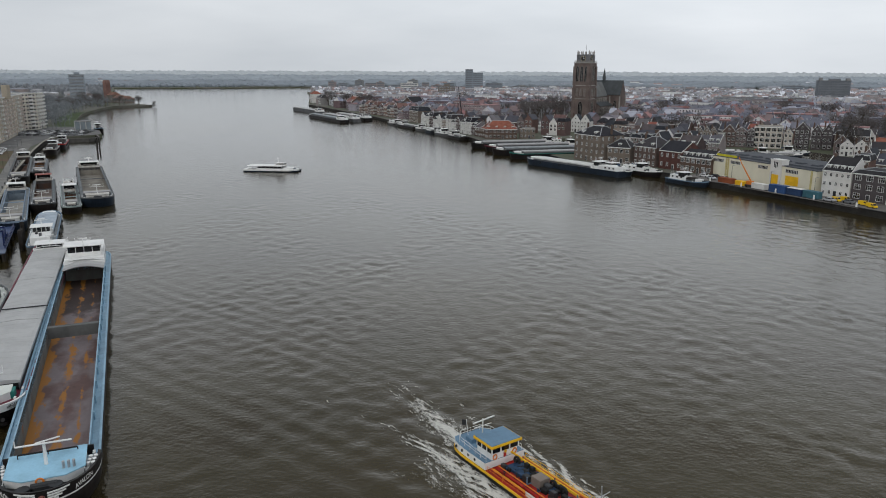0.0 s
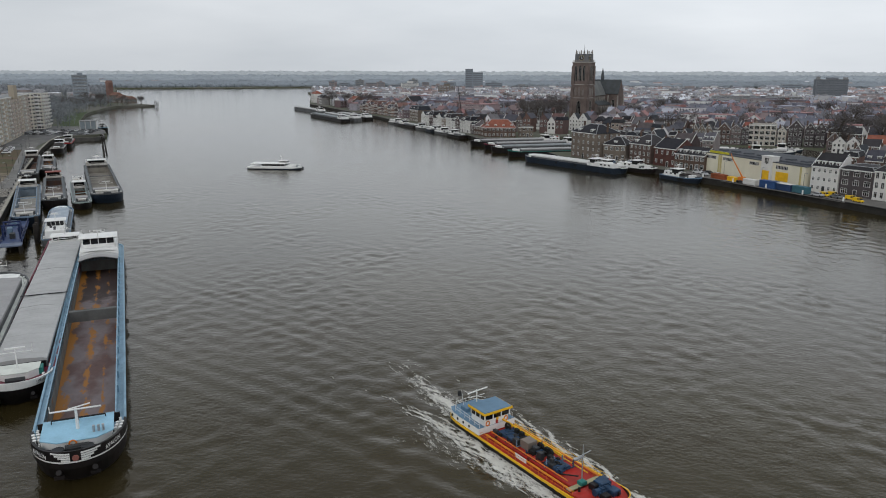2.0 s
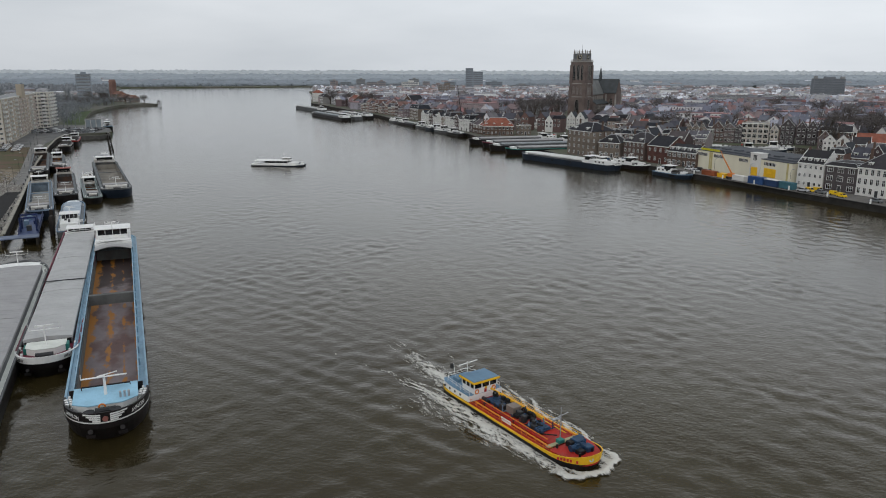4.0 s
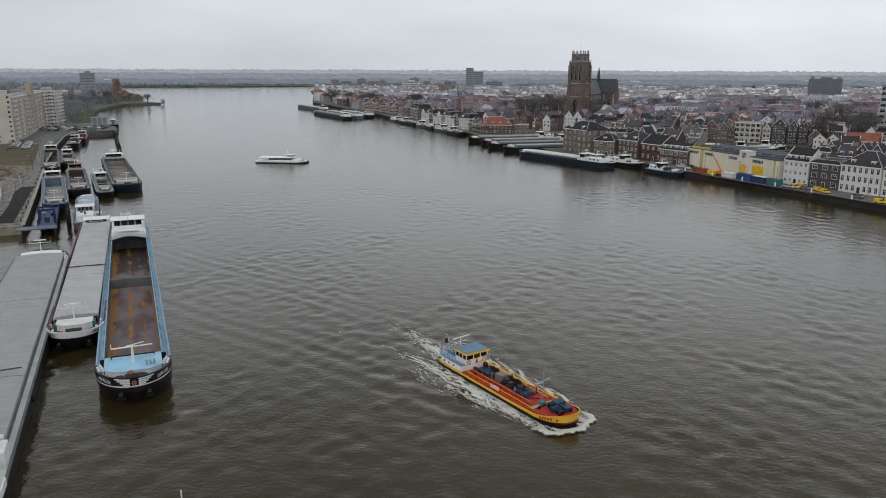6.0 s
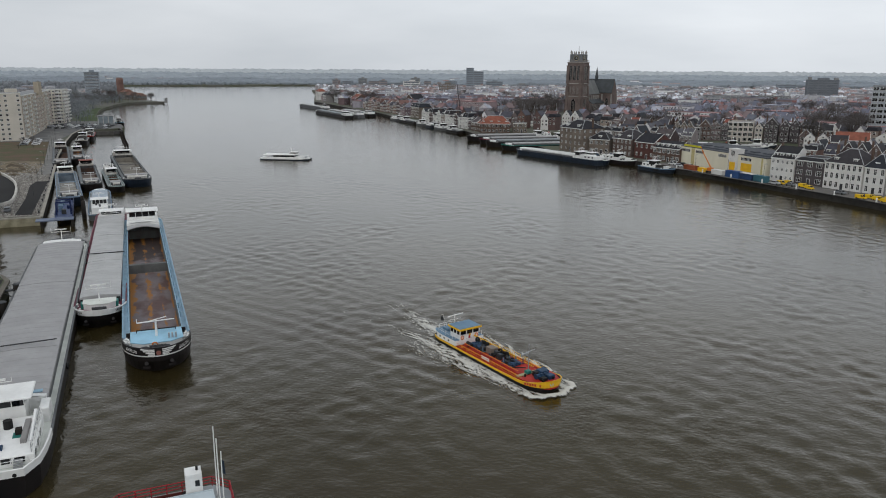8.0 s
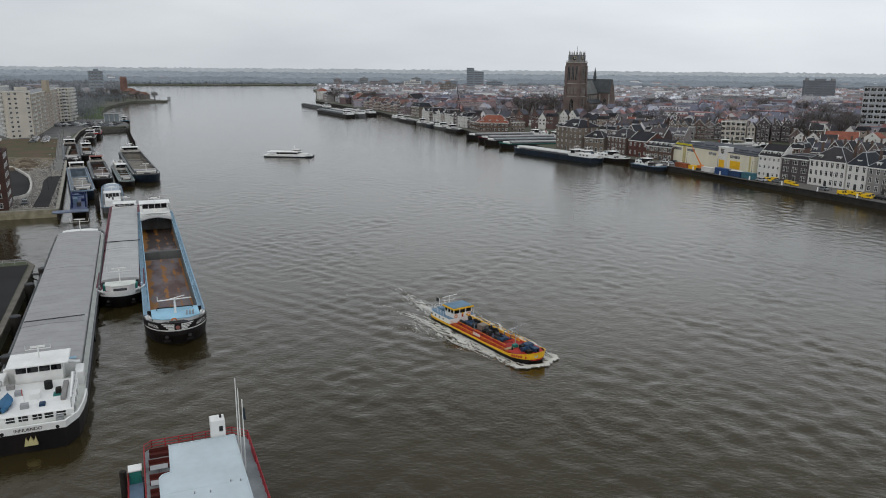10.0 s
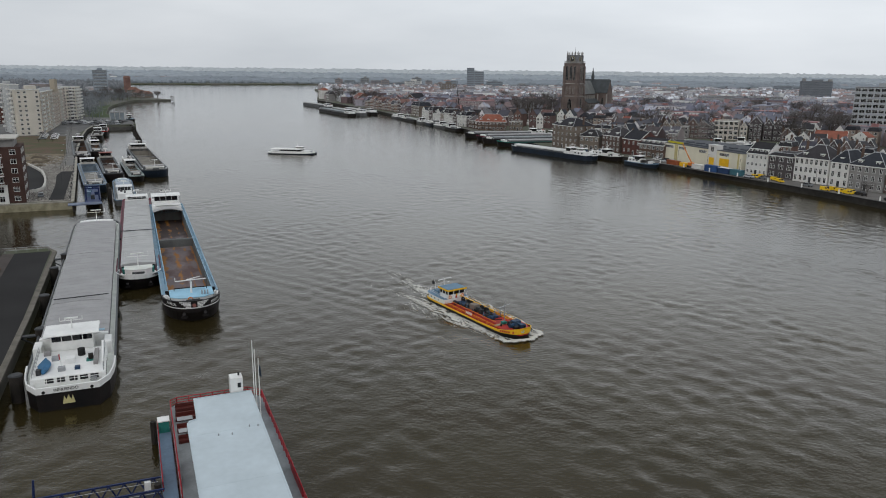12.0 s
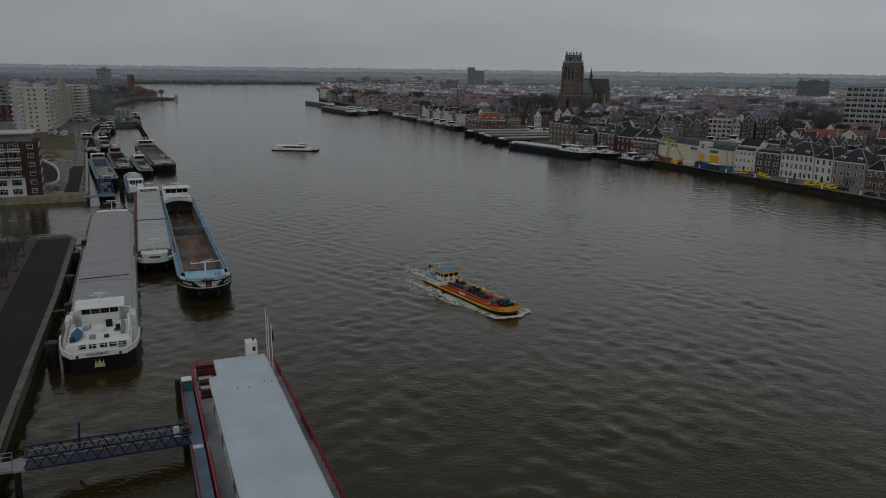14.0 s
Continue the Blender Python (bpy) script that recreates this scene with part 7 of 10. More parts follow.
tagged(new("horizon_woods", last_wood.data("horizon_woods", mat("haze_pale_woods", (0.46, 0.49, 0.51), 1.0, var=0.08, scale=0.004, fine=0.1, tint=0.08, island=True, bump=0), smooth=True)), "woods at the horizon, paler from painted-in haze", "woods", kind="stuff")
tagged(new("shore_woods", shore_wood.data("shore_woods", NEAR_WOOD)), "bare trees behind the shore and among roofs, haze painted into their grey", "trees", kind="stuff")
tagged(new("misty_woods", town_wood.data("misty_woods", MID_WOOD, smooth=True)), "bare woods beyond the town, mist painted into their grey", "woods", kind="stuff")
# scattered sheds and houses beyond the far bank and on the west shore
fw, fr = Mesh(), Mesh()
for k in range(250):
    if k < 60:
        x, y, z = wr.uniform(-1100, -300), wr.uniform(560, 1500), 2.5
        if not inside(LEFT_POLY, x, y) or near_edge(LEFT_EDGE + LEFT_FAR, x, y) < 14:
            continue
    else:
        y = wr.uniform(1500, 3400)
        x, z = wr.uniform(-0.5, 0.7) * y, 2.3
        if y < 2130 and (not inside(RIGHT_POLY, x, y) or near_edge(RIGHT_FAR, x, y) < 25):
            continue
    w, d, h = wr.uniform(9, 34), wr.uniform(8, 16), wr.uniform(5, 11)
    fw.box(x - w / 2, x + w / 2, y, y + d, z, z + h)
    fr.box(x - w / 2 - 0.3, x + w / 2 + 0.3, y - 0.3, y + d + 0.3, z + h, z + h + wr.uniform(0.5, 3), top=wr.uniform(0.5, 4))
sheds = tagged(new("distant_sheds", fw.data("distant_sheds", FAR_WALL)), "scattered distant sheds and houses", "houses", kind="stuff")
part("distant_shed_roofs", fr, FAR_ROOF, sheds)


# ---- west bank ----
def on_bank(a, p, z=2.52):
    """A place on the west bank: a metres up along the quay from the south corner, p metres to its right."""
    q = Vector((-118.5, 171.0, 0)) + Vector((-0.46, 0.888, 0)) * a + Vector((0.888, 0.46, 0)) * p
    return (q.x, q.y, z)


def patch(name, pts, z, material, label):
    m = Mesh()
    m.prism([(on_bank(a, p)[0], on_bank(a, p)[1]) for a, p in pts], z - 0.3, z)
    return structure(name, m, material, label)


def world_patch(name, pts, z, material, label):
    m = Mesh()
    m.prism(pts, z - 0.3, z)
    return structure(name, m, material, label)


patch("quay_road", [(92, -6.5), (92, -0.7), (330, -0.7), (330, -8.5), (140, -5)], 2.60, mat("dark_quay_paving", (0.20, 0.195, 0.185), 0.85, var=0.35, scale=0.2, fine=2), "dark wet paving along the quay")
world_patch("rubble_ground", [(-146, 162), (-119.5, 172.5), (-149.5, 231.5), (-163.5, 258), (-182, 262), (-204, 236)], 2.57, RUBBLE, "waste ground of pale stones and rubble")
world_patch("sand_ground", [(-182, 262), (-164, 254), (-180.5, 285), (-188, 299), (-225, 296), (-215, 262)], 2.58, SAND, "bare sandy soil")
world_patch("grass_ground", [(-225, 296), (-188, 299), (-236, 391), (-262, 388), (-300, 340)], 2.59, GRASS, "rough winter grass with bare soil")
world_patch("flats_paving", [(-236, 391), (-256, 445), (-266.5, 475), (-249, 492), (-247, 500), (-253, 511), (-263, 530), (-293, 563), (-345, 566), (-330, 380), (-262, 388)], 2.595, mat("dark_car_park", (0.17, 0.168, 0.165), 0.9, var=0.35, scale=0.1, fine=1.5), "dark paved car park by the flats")
world_patch("dark_track", [(-127, 172), (-122.8, 173.5), (-137.5, 203.5), (-150.5, 230), (-154, 238.5), (-158.5, 237), (-154.5, 226), (-141, 201)], 2.64, ASPHALT, "dark asphalt track")
# curved pale wall round a sunken yard with glazed sheds
o = [(-204, 262), (-195, 262.5), (-187, 259), (-179, 251), (-172, 243), (-165, 234.5), (-159.6, 226.7), (-152.5, 215.5), (-145.7, 203.6), (-142.4, 197.2), (-140, 192), (-139.6, 187.5), (-141.5, 183)]
cw = Mesh()
i_ = offset(o, -0.7)
cw.rings([[(*o[k], 2.4), (*o[k], 3.5), (*i_[k], 3.5), (*i_[k], 2.4)] for k in range(len(o))])
structure("curved_wall", cw, mat("pale_concrete", (0.52, 0.50, 0.46), 0.85, var=0.2, scale=0.3), "curved pale concrete retaining wall")
world_patch("yard_road", [(x, y) for x, y in i_] + [(-158, 186), (-190, 205)], 2.63, ASPHALT, "dark curved ramp of a yard")
for k in range(3):
    m = Mesh()
    m.box(-2.6, 2.6, -2.2, 2.2, 0, 2.2)
    gs = thing("glass_shed", pose(-159.5 - 4.6 * k, 203.5 + 7.5 * k, 2.64, 0, 0, 118 + 4 * k), "small glazed shed in a dark yard", "shed", "glass sheds")
    part("wall", m, mat("shed_glazing", (0.30, 0.36, 0.38), 0.2, var=0.2), gs)
    m = Mesh()
    m.rings([[(-2.7, -2.3, 2.2), (2.7, -2.3, 2.2), (2.7, 2.3, 2.2), (-2.7, 2.3, 2.2)], [(-2.7, -0.05, 3.3), (2.7, -0.05, 3.3), (2.7, 0.05, 3.3), (-2.7, 0.05, 3.3)]], cap=True)
    part("roof", m, mat("roof_glazing", (0.40, 0.46, 0.48), 0.2, var=0.2), gs)
    for q in range(5):
        m = Mesh()
        x = -2.6 + 1.3 * q
        m.rod((x, -2.32, 2.24), (x, 0, 3.36), 0.06, n=4)
        m.rod((x, 2.32, 2.24), (x, 0, 3.36), 0.06, n=4)
        m.rod((x, -2.24, 0), (x, -2.24, 2.2), 0.06, n=4)
        part("glazing_bar", m, TRIM_WHITE, gs)
lawn = LEFT_FAR[4:9]
structure("lawn", strip(offset(lawn, 0.6), offset(lawn, 17), 2.58), mat("green_lawn", (0.060, 0.085, 0.036), 1.0, var=0.35, scale=0.1, fine=1.5), "green grass bank along the shore")
# loose stones on the waste ground
stone_rng = random.Random(17)
stones = Mesh()
waste = [(-144, 164), (-120.5, 173), (-163, 256), (-182, 261), (-203, 262)]
yard = [(x, y) for x, y in o] + [(-158, 186), (-205, 210)]
track = [(-127, 172), (-122.8, 173.5), (-137.5, 203.5), (-150.5, 230), (-154, 238.5), (-158.5, 237), (-154.5, 226), (-141, 201)]
n_stone = 0
while n_stone < 3600:
    x, y = stone_rng.uniform(-205, -120), stone_rng.uniform(164, 290)
    soil = y > 256
    ok = (inside(waste, x, y) and not inside(yard, x, y) and not inside(track, x, y)) or (soil and inside([(-182, 262), (-166, 254), (-188, 299), (-225, 296)], x, y) and stone_rng.random() < 0.25)
    if not ok:
        continue
    n_stone += 1
    s_ = stone_rng.uniform(0.16, 0.46) * (1.35 if stone_rng.random() < 0.1 else 1)
    a = stone_rng.uniform(0, 6.28)
    c, d_ = math.cos(a) * s_, math.sin(a) * s_
    w = stone_rng.uniform(0.5, 0.95)
    stones.add([(x - c, y - d_, 2.5), (x + d_ * w, y - c * w, 2.5), (x + c, y + d_, 2.5), (x - d_ * w, y + c * w, 2.5), (x + c * 0.2, y + d_ * 0.2, 2.57 + s_ * stone_rng.uniform(0.5, 1.0))], [(0, 1, 4), (1, 2, 4), (2, 3, 4), (3, 0, 4)])
tagged(new("loose_stones", stones.data("loose_stones", palette("loose_stone", [(0.34, 0.325, 0.30), (0.25, 0.235, 0.21), (0.42, 0.40, 0.37), (0.18, 0.165, 0.15)], 0.9, 0.3, True))), "pale broken stones scattered over waste ground", "stones", kind="stuff")
heap_rng = random.Random(4)


def heap(a, p, r, h, material, label):
    m = Mesh()
    n = 11
    rings = []
    for f, q in ((0, 1.0), (0.45, 0.72), (0.8, 0.4), (1.0, 0.12)):
        rings.append([(r * q * heap_rng.uniform(0.8, 1.2) * math.cos(6.283 * k / n), r * q * heap_rng.uniform(0.7, 1.1) * math.sin(6.283 * k / n), h * f * heap_rng.uniform(0.85, 1.1)) for k in range(n)])
    m.rings(rings, cap=True)
    x, y, z = on_bank(a, p, 2.55)
    ob = tagged(new("soil_mound", m.data("soil_mound", material)), label, "mound", "soil mounds")
    ob.matrix_world = pose(x, y, z)


for a, p, r, h in ((112, -16, 5, 1.6), (122, -24, 4, 1.5), (104, -20, 3.5, 1.2), (130, -17, 6, 1.8), (118, -12, 3, 1.0), (100, -14, 2.6, 0.9)):
    heap(a, p, r, h, SAND, "low heap of brown soil on waste ground")
bush_rng = random.Random(21)
for k in range(7):
    p = on_bank(190 + bush_rng.uniform(0, 95), -13 - bush_rng.uniform(0, 30), 2.5)
    tree(p[0], p[1], p[2], bush_rng.uniform(0.18, 0.32), group="bushes on waste ground")
for k in range(42):
    x, y = -315 - tree_rng.uniform(0, 90), 560 + tree_rng.uniform(0, 190)
    if inside(LEFT_POLY, x, y) and near_edge(LEFT_FAR, x, y) > 16:
        tree(x, y, 2.5, tree_rng.uniform(0.6, 1.1), group="park trees")



# cars
def car_meshes(body):
    m = Mesh()
    prof = [(-2.1, 0.35), (-2.15, 0.75), (-1.6, 0.92), (-0.95, 1.42), (0.75, 1.45), (1.35, 0.98), (2.05, 0.85), (2.15, 0.4)]
    for w0, w1 in ((-0.85, 0.85),):
        rings = [[(x, w0 + (0.14 if z > 1.2 else 0), z) for x, z in prof], [(x, w1 - (0.14 if z > 1.2 else 0), z) for x, z in prof]]
        m.rings(rings)
        m.add(rings[0], [tuple(range(8))])
        m.add(rings[1], [tuple(reversed(range(8)))])
    g_ = Mesh()
    for s in (-1, 1):
        y = s * 0.8
        g_.add([(-1.45, s * 0.86, 0.98), (1.15, s * 0.86, 1.0), (0.7, s * 0.735, 1.40), (-0.9, s * 0.735, 1.38)], [(0, 1, 2, 3)])
    g_.add([(0.80, -0.66, 1.42), (0.80, 0.66, 1.42), (1.33, 0.74, 1.02), (1.33, -0.74, 1.02)], [(0, 1, 2, 3)])
    g_.add([(-1.0, -0.66, 1.41), (-1.0, 0.66, 1.41), (-1.6, 0.74, 0.97), (-1.6, -0.74, 0.97)], [(0, 1, 2, 3)])
    wh = Mesh()
    wh.rod((0, -0.1, 0), (0, 0.1, 0), 0.32, n=10)
    return m.data("body", body), g_.data("glazing", GLASS), wh.data("wheel", BLACK)


def van_meshes(body):
    m = Mesh()
    prof = [(-2.7, 0.4), (-2.7, 2.15), (1.1, 2.2), (1.9, 1.25), (2.6, 1.05), (2.7, 0.45)]
    rings = [[(x, s * (0.95 - (0.08 if z > 1.5 else 0)), z) for x, z in prof] for s in (-1, 1)]
    m.rings(rings)
    m.add(rings[0], [tuple(range(6))])
    m.add(rings[1], [tuple(reversed(range(6)))])
    g_ = Mesh()
    g_.add([(1.17, -0.8, 2.12), (1.17, 0.8, 2.12), (1.88, 0.85, 1.3), (1.88, -0.85, 1.3)], [(0, 1, 2, 3)])
    for s in (-1, 1):
        g_.add([(0.3, s * 0.965, 1.3), (1.6, s * 0.965, 1.3), (1.1, s * 0.90, 1.95), (0.3, s * 0.90, 1.95)], [(0, 1, 2, 3)])
    wh = Mesh()
    wh.rod((0, -0.12, 0), (0, 0.12, 0), 0.36, n=10)
    return m.data("body", body), g_.data("glazing", GLASS), wh.data("wheel", BLACK)


CARPAINT = {k: mat(k + "_car_paint", c, 0.3, var=0.08, bump=0) for k, c in {"grey": (0.16, 0.17, 0.18), "white": (0.7, 0.7, 0.7), "black": (0.025, 0.025, 0.028), "yellow": (0.78, 0.50, 0.02), "blue": (0.05, 0.12, 0.28), "red": (0.35, 0.03, 0.03), "silver": (0.42, 0.43, 0.45)}.items()}
CAR_SHAPES = {}


def vehicle(x, y, z, rz, color, van=False, group="parked cars", label=None):
    key = (color, van)
    if key not in CAR_SHAPES:
        CAR_SHAPES[key] = van_meshes(CARPAINT[color]) if van else car_meshes(CARPAINT[color])
    b, g_, w = CAR_SHAPES[key]
    t = thing("van" if van else "car", pose(x, y, z, 0, 0, rz) @ Matrix.Diagonal((0.66, 0.74, 0.70, 1) if van else (1, 1, 1, 1)), label or (color + (" delivery van parked on the quay" if van else " hatchback car parked on paving")), "van" if van else "car", group)
    bo = part("body", b, None, t)
    part("glazing", g_, None, bo)
    for sx, sy in ((1.35, 0.78), (1.35, -0.78), (-1.35, 0.78), (-1.35, -0.78)):
        ob = part("wheel", w, None, t)
        ob.location = (sx * (1.3 if van else 1), sy * (1.1 if van else 1), 0.36 if van else 0.32)


p = on_bank(12, -9.5)
vehicle(p[0], p[1], 2.63, 120, "grey")
car_rng = random.Random(12)
for k in range(22):
    p = on_bank(232 + (k % 11) * 3.0, -13 - 6 * (k // 11))
    vehicle(p[0], p[1], 2.5, 27 + car_rng.uniform(-4, 4), car_rng.choice(["grey", "white", "black", "silver", "white"]), group="cars by the flats")
for k in range(44):
    vehicle(-300 + (k % 11) * 4.6 - (k // 11) * 3.0, 480 + (k // 11) * 11 + (k % 11) * 0.8, 2.6, 90 + car_rng.uniform(-6, 6), car_rng.choice(["grey", "white", "black", "silver", "grey"]), group="cars on the pier")


# flats with rows of windows and balconies
def flats():
    """Joined ten-storey slabs that step back along the shore; each fronts the stream between two corner points."""
    beige = mat("beige_panels", (0.60, 0.555, 0.48), 0.9, var=0.16, scale=0.1, fine=1.2)
    pale = mat("pale_beige_panels", (0.66, 0.62, 0.53), 0.9, var=0.14, scale=0.1, fine=1.2)
    grey_ = mat("grey_panels", (0.47, 0.48, 0.48), 0.9, var=0.18, scale=0.1, fine=1.2)
    brown = mat("brown_brick_panels", (0.44, 0.385, 0.305), 0.9, var=0.2, scale=0.1, fine=1.2)
    rail_grey = mat("balcony_panels", (0.70, 0.69, 0.66), 0.8, var=0.15, scale=0.3)
    rail_red = mat("reddish_balcony_panels", (0.62, 0.54, 0.48), 0.8, var=0.2, scale=0.3)
    pane = Mesh()
    pane.box(-0.62, 0.62, -0.03, 0.06, -0.55, 0.55)
    pane = pane.data("pane", GLASS)
    surround = Mesh()
    for x0, x1, z0, z1 in ((-0.74, 0.74, 0.55, 0.67), (-0.74, 0.74, -0.70, -0.55), (-0.74, -0.62, -0.55, 0.55), (0.62, 0.74, -0.55, 0.55), (-0.04, 0.04, -0.55, 0.55)):
        surround.box(x0, x1, -0.08, 0.02, z0, z1)
    surround = surround.data("window", TRIM_WHITE)
    bal = {}
    for key, m_ in (("grey", rail_grey), ("red", rail_red)):
        b = Mesh()
        b.box(-1.5, 1.5, -1.35, 0, -0.16, 0.0)
        b.box(-1.5, 1.5, -1.40, -1.30, 0.0, 0.95)
        for s_ in (-1, 1):
            b.box(s_ * 1.5 - 0.05, s_ * 1.5 + 0.05, -1.30, 0, 0, 0.95)
        bal[key] = b.data("balcony", m_)

    def block(x0, y0, x1, y1, d, h, label, wall, bays, storeys=10, side=(), hut=None):
        """bays along the front: w a small window, b a grey balcony, r a reddish one, . bare wall; side: the same along the flank."""
        w = math.hypot(x1 - x0, y1 - y0)
        rz = math.degrees(math.atan2(y1 - y0, x1 - x0))
        t = thing("apartment_block", pose(x0, y0, 2.5, 0, 0, rz), label, "flats", "riverside flats")
        m = Mesh()
        m.box(0, w, 0, d, 0, h)
        part("wall", m, wall, t)
        r = Mesh()
        r.box(-0.25, w + 0.25, -0.25, d + 0.25, h, h + 0.55)
        rf = part("roof", r, rail_grey, t, "pale roof edge")
        q = Mesh()
        q.box(0.4, w - 0.4, 0.4, d - 0.4, h + 0.55, h + 0.6)
        part("roofing", q, ROOF_FLAT, rf)
        if hut:
            q = Mesh()
            q.block(w * hut[0], w * hut[1], d * 0.25, d * 0.8, h + 0.6, h + hut[2])
            part("lift_house", q, wall, rf)
        fh = h / storeys
        for face, row in ((0, bays), (1, side)):
            n = len(row)
            for c, kind in enumerate(row):
                if kind == ".":
                    continue
                u = (w if face == 0 else d) * (c + 0.5) / n
                for k in range(storeys):
                    z = fh * (k + 0.52)
                    where = pose(u, 0, z) if face == 0 else pose(0, d - u, z, 0, 0, -90)
                    ob = part("window", surround, None, t)
                    ob.matrix_local = where
                    part("pane", pane, None, ob)
                    if kind in "br":
                        ob.matrix_local = where @ Matrix.Diagonal((1.75, 1, 1.35, 1))
                        if k:
                            part("balcony", bal["red" if kind == "r" else "grey"], None, t).matrix_local = where @ pose(0, 0, -fh * 0.45)
        return t

    block(-267.6, 388.8, -258.6, 398.4, 10.8, 27.4, "beige ten-storey flats with small scattered windows", beige, "ww.w", side="b.", hut=(0.55, 0.95, 2.6))
    block(-296.0, 419.0, -277.0, 398.5, 5, 30.2, "grey gable end of the riverside flats with balconies", grey_, "bw.b", hut=(0.1, 0.4, 2.0))
    block(-260.2, 401.5, -278.8, 446, 12, 25.6, "brown brick flats with stacked grey balconies", brown, "bb.wb.wwb", hut=None)
    block(-279.5, 447.5, -313.5, 526, 12, 25.4, "brown and beige flats with reddish balconies", brown, "rrwrwrr.wbrwrr", hut=None)
    block(-318.0, 527.5, -310.4, 537.0, 14, 25.8, "pale beige end block of flats with a grid of windows", pale, "wwwbw", side="ww.w")
    block(-310.4, 537.4, -315.0, 555, 12, 25.6, "pale beige flats with grey corner balconies", pale, "bbbb")
    m = Mesh()
    m.block(-286.5, -283, 460, 463.5, 27, 35.5)
    tagged(new("lift_tower", m.data("lift_tower", brown)), "brown lift tower on the flats' roof", kind="structure")


flats()
slab(pose(-352, 478, 2.5, 0, 0, 25), 40, 14, 11.5, "dark red brick flats with white windows", BRICK_RED, 4, 8, None, "apartment_block", "flats", ww=1.8, wh=1.5, group="low brick flats", roof_hut=False)
slab(pose(-395, 560, 2.5, 0, 0, 25), 40, 14, 24, "grey tower flats behind trees", CONCRETE_OLD, 8, 6, None, "apartment_block", "flats", group="low brick flats")


def brick_flats():
    """Six storeys of dark brick with white balconies and a set-back pale top floor."""
    rz = math.degrees(math.atan2(0.455, 0.89))
    t = thing("apartment_block", pose(-131.5, 167.5, 2.5, 0, 0, rz), "dark brick riverside flats with white balconies and pale top floor", "flats", "new riverside flats")
    W, D, H, fh = 42.0, 15.0, 17.4, 2.9
    m = Mesh()
    m.box(-W, 0, 0, D, 0, H)
    part("wall", m, mat("blackish_brick", (0.075, 0.042, 0.035), 0.9, var=0.3, scale=0.3, fine=5), t)
    tm = Mesh()
    tm.box(-W + 1, -1.8, 1.8, D - 1, H, H + 2.4)
    tf = part("top_floor", tm, PLASTER_GREY, t)
    r = Mesh()
    r.block(-W + 0.3, -0.9, 0.7, D - 0.4, H + 2.4, H + 2.9, e=0.1)
    part("roof", r, mat("pale_roof_edge", (0.50, 0.48, 0.44), 0.8, var=0.15), tf)
    base = Mesh()
    base.box(-W - 0.02, -4.6, -0.5, 0, 0, fh * 2)
    part("plinth", base, PLASTER_WHITE, t, "white rendered lower storeys")
    spots = [(-2.2, 0, fh * (k + 0.5), 0) for k in range(6)]
    put_windows(t, spots, 1.7, 1.5, 1)
    put_windows(t, [(0, 3 + 3.5 * c, fh * (k + 0.5), 90) for k in range(6) for c in range(3)], 1.5, 1.5, 1)
    put_windows(t, [(-7.0 - 4.2 * c, -0.5 if k < 2 else 0, fh * (k + 0.5), 0) for k in range(6) for c in range(8)], 2.9, 1.9, 3)
    b = Mesh()
    b.box(-1.9, 1.9, -1.6, 0, -0.15, 0.02)
    b.box(-1.95, 1.95, -1.62, -1.56, 0.9, 1.0)
    for k in range(9):
        x = -1.9 + k * 0.475
        b.box(x - 0.03, x + 0.03, -1.61, -1.57, 0, 0.92)
    bm_ = b.data("balcony", TRIM_WHITE)
    for k in range(2, 6):
        for c in range(8):
            ob = part("balcony", bm_, None, t)
            ob.location = (-7.0 - 4.2 * c, 0, fh * k)


brick_flats()

# shore beyond: brick tower house on the point, jetty posts, lamp posts along the quay
t = thing("tower_house", pose(-484, 1006, 2.5, 0, 0, -33), "old red brick riverside works with a square tower", "building")
m = Mesh()
m.box(-3.3, 3.3, -3.3, 3.3, 0, 26)
m.rings([[(-3.7, -3.7, 26), (3.7, -3.7, 26), (3.7, 3.7, 26), (-3.7, 3.7, 26)], [(-2.6, -2.6, 29.5), (2.6, -2.6, 29.5), (2.6, 2.6, 29.5), (-2.6, 2.6, 29.5)]], cap=True)
part("tower", m, mat("weathered_red_brick", (0.235, 0.140, 0.118), 0.9, var=0.3, scale=0.2), t)
for k, (x, w, h) in enumerate(((12, 13, 10), (26, 15, 6.5), (42, 14, 5.5))):
    m = Mesh()
    m.box(x - w / 2, x + w / 2, -5, 8, 0, h)
    wing = part("wing", m, BRICK_GREY, t)
    r = Mesh()
    r.rings([[(x - w / 2 - 0.3, -5.4, h), (x + w / 2 + 0.3, -5.4, h), (x + w / 2 + 0.3, 8.4, h), (x - w / 2 - 0.3, 8.4, h)], [(x - w / 2 + 1, 1, h + 4), (x + w / 2 - 1, 1, h + 4), (x + w / 2 - 1, 2, h + 4), (x - w / 2 + 1, 2, h + 4)]], cap=True)
    part("wing_roof", r, mat("faded_red_tiles", (0.22, 0.12, 0.09), 0.8, var=0.3), wing)
    put_windows(wing, [(x - w / 2 + w * (c + 0.5) / 4, -5, 1.8 + 2.6 * s, 0) for c in range(4) for s in range(2)], 1.8, 1.8, 1)
for k in range(48):
    x, y = -388 - tree_rng.uniform(0, 110), 800 + tree_rng.uniform(0, 165)
    if inside(LEFT_POLY, x, y) and near_edge(LEFT_FAR, x, y) > 4:
        tree(x, y, 2.5, tree_rng.uniform(0.6, 1.15), group="trees on the point")
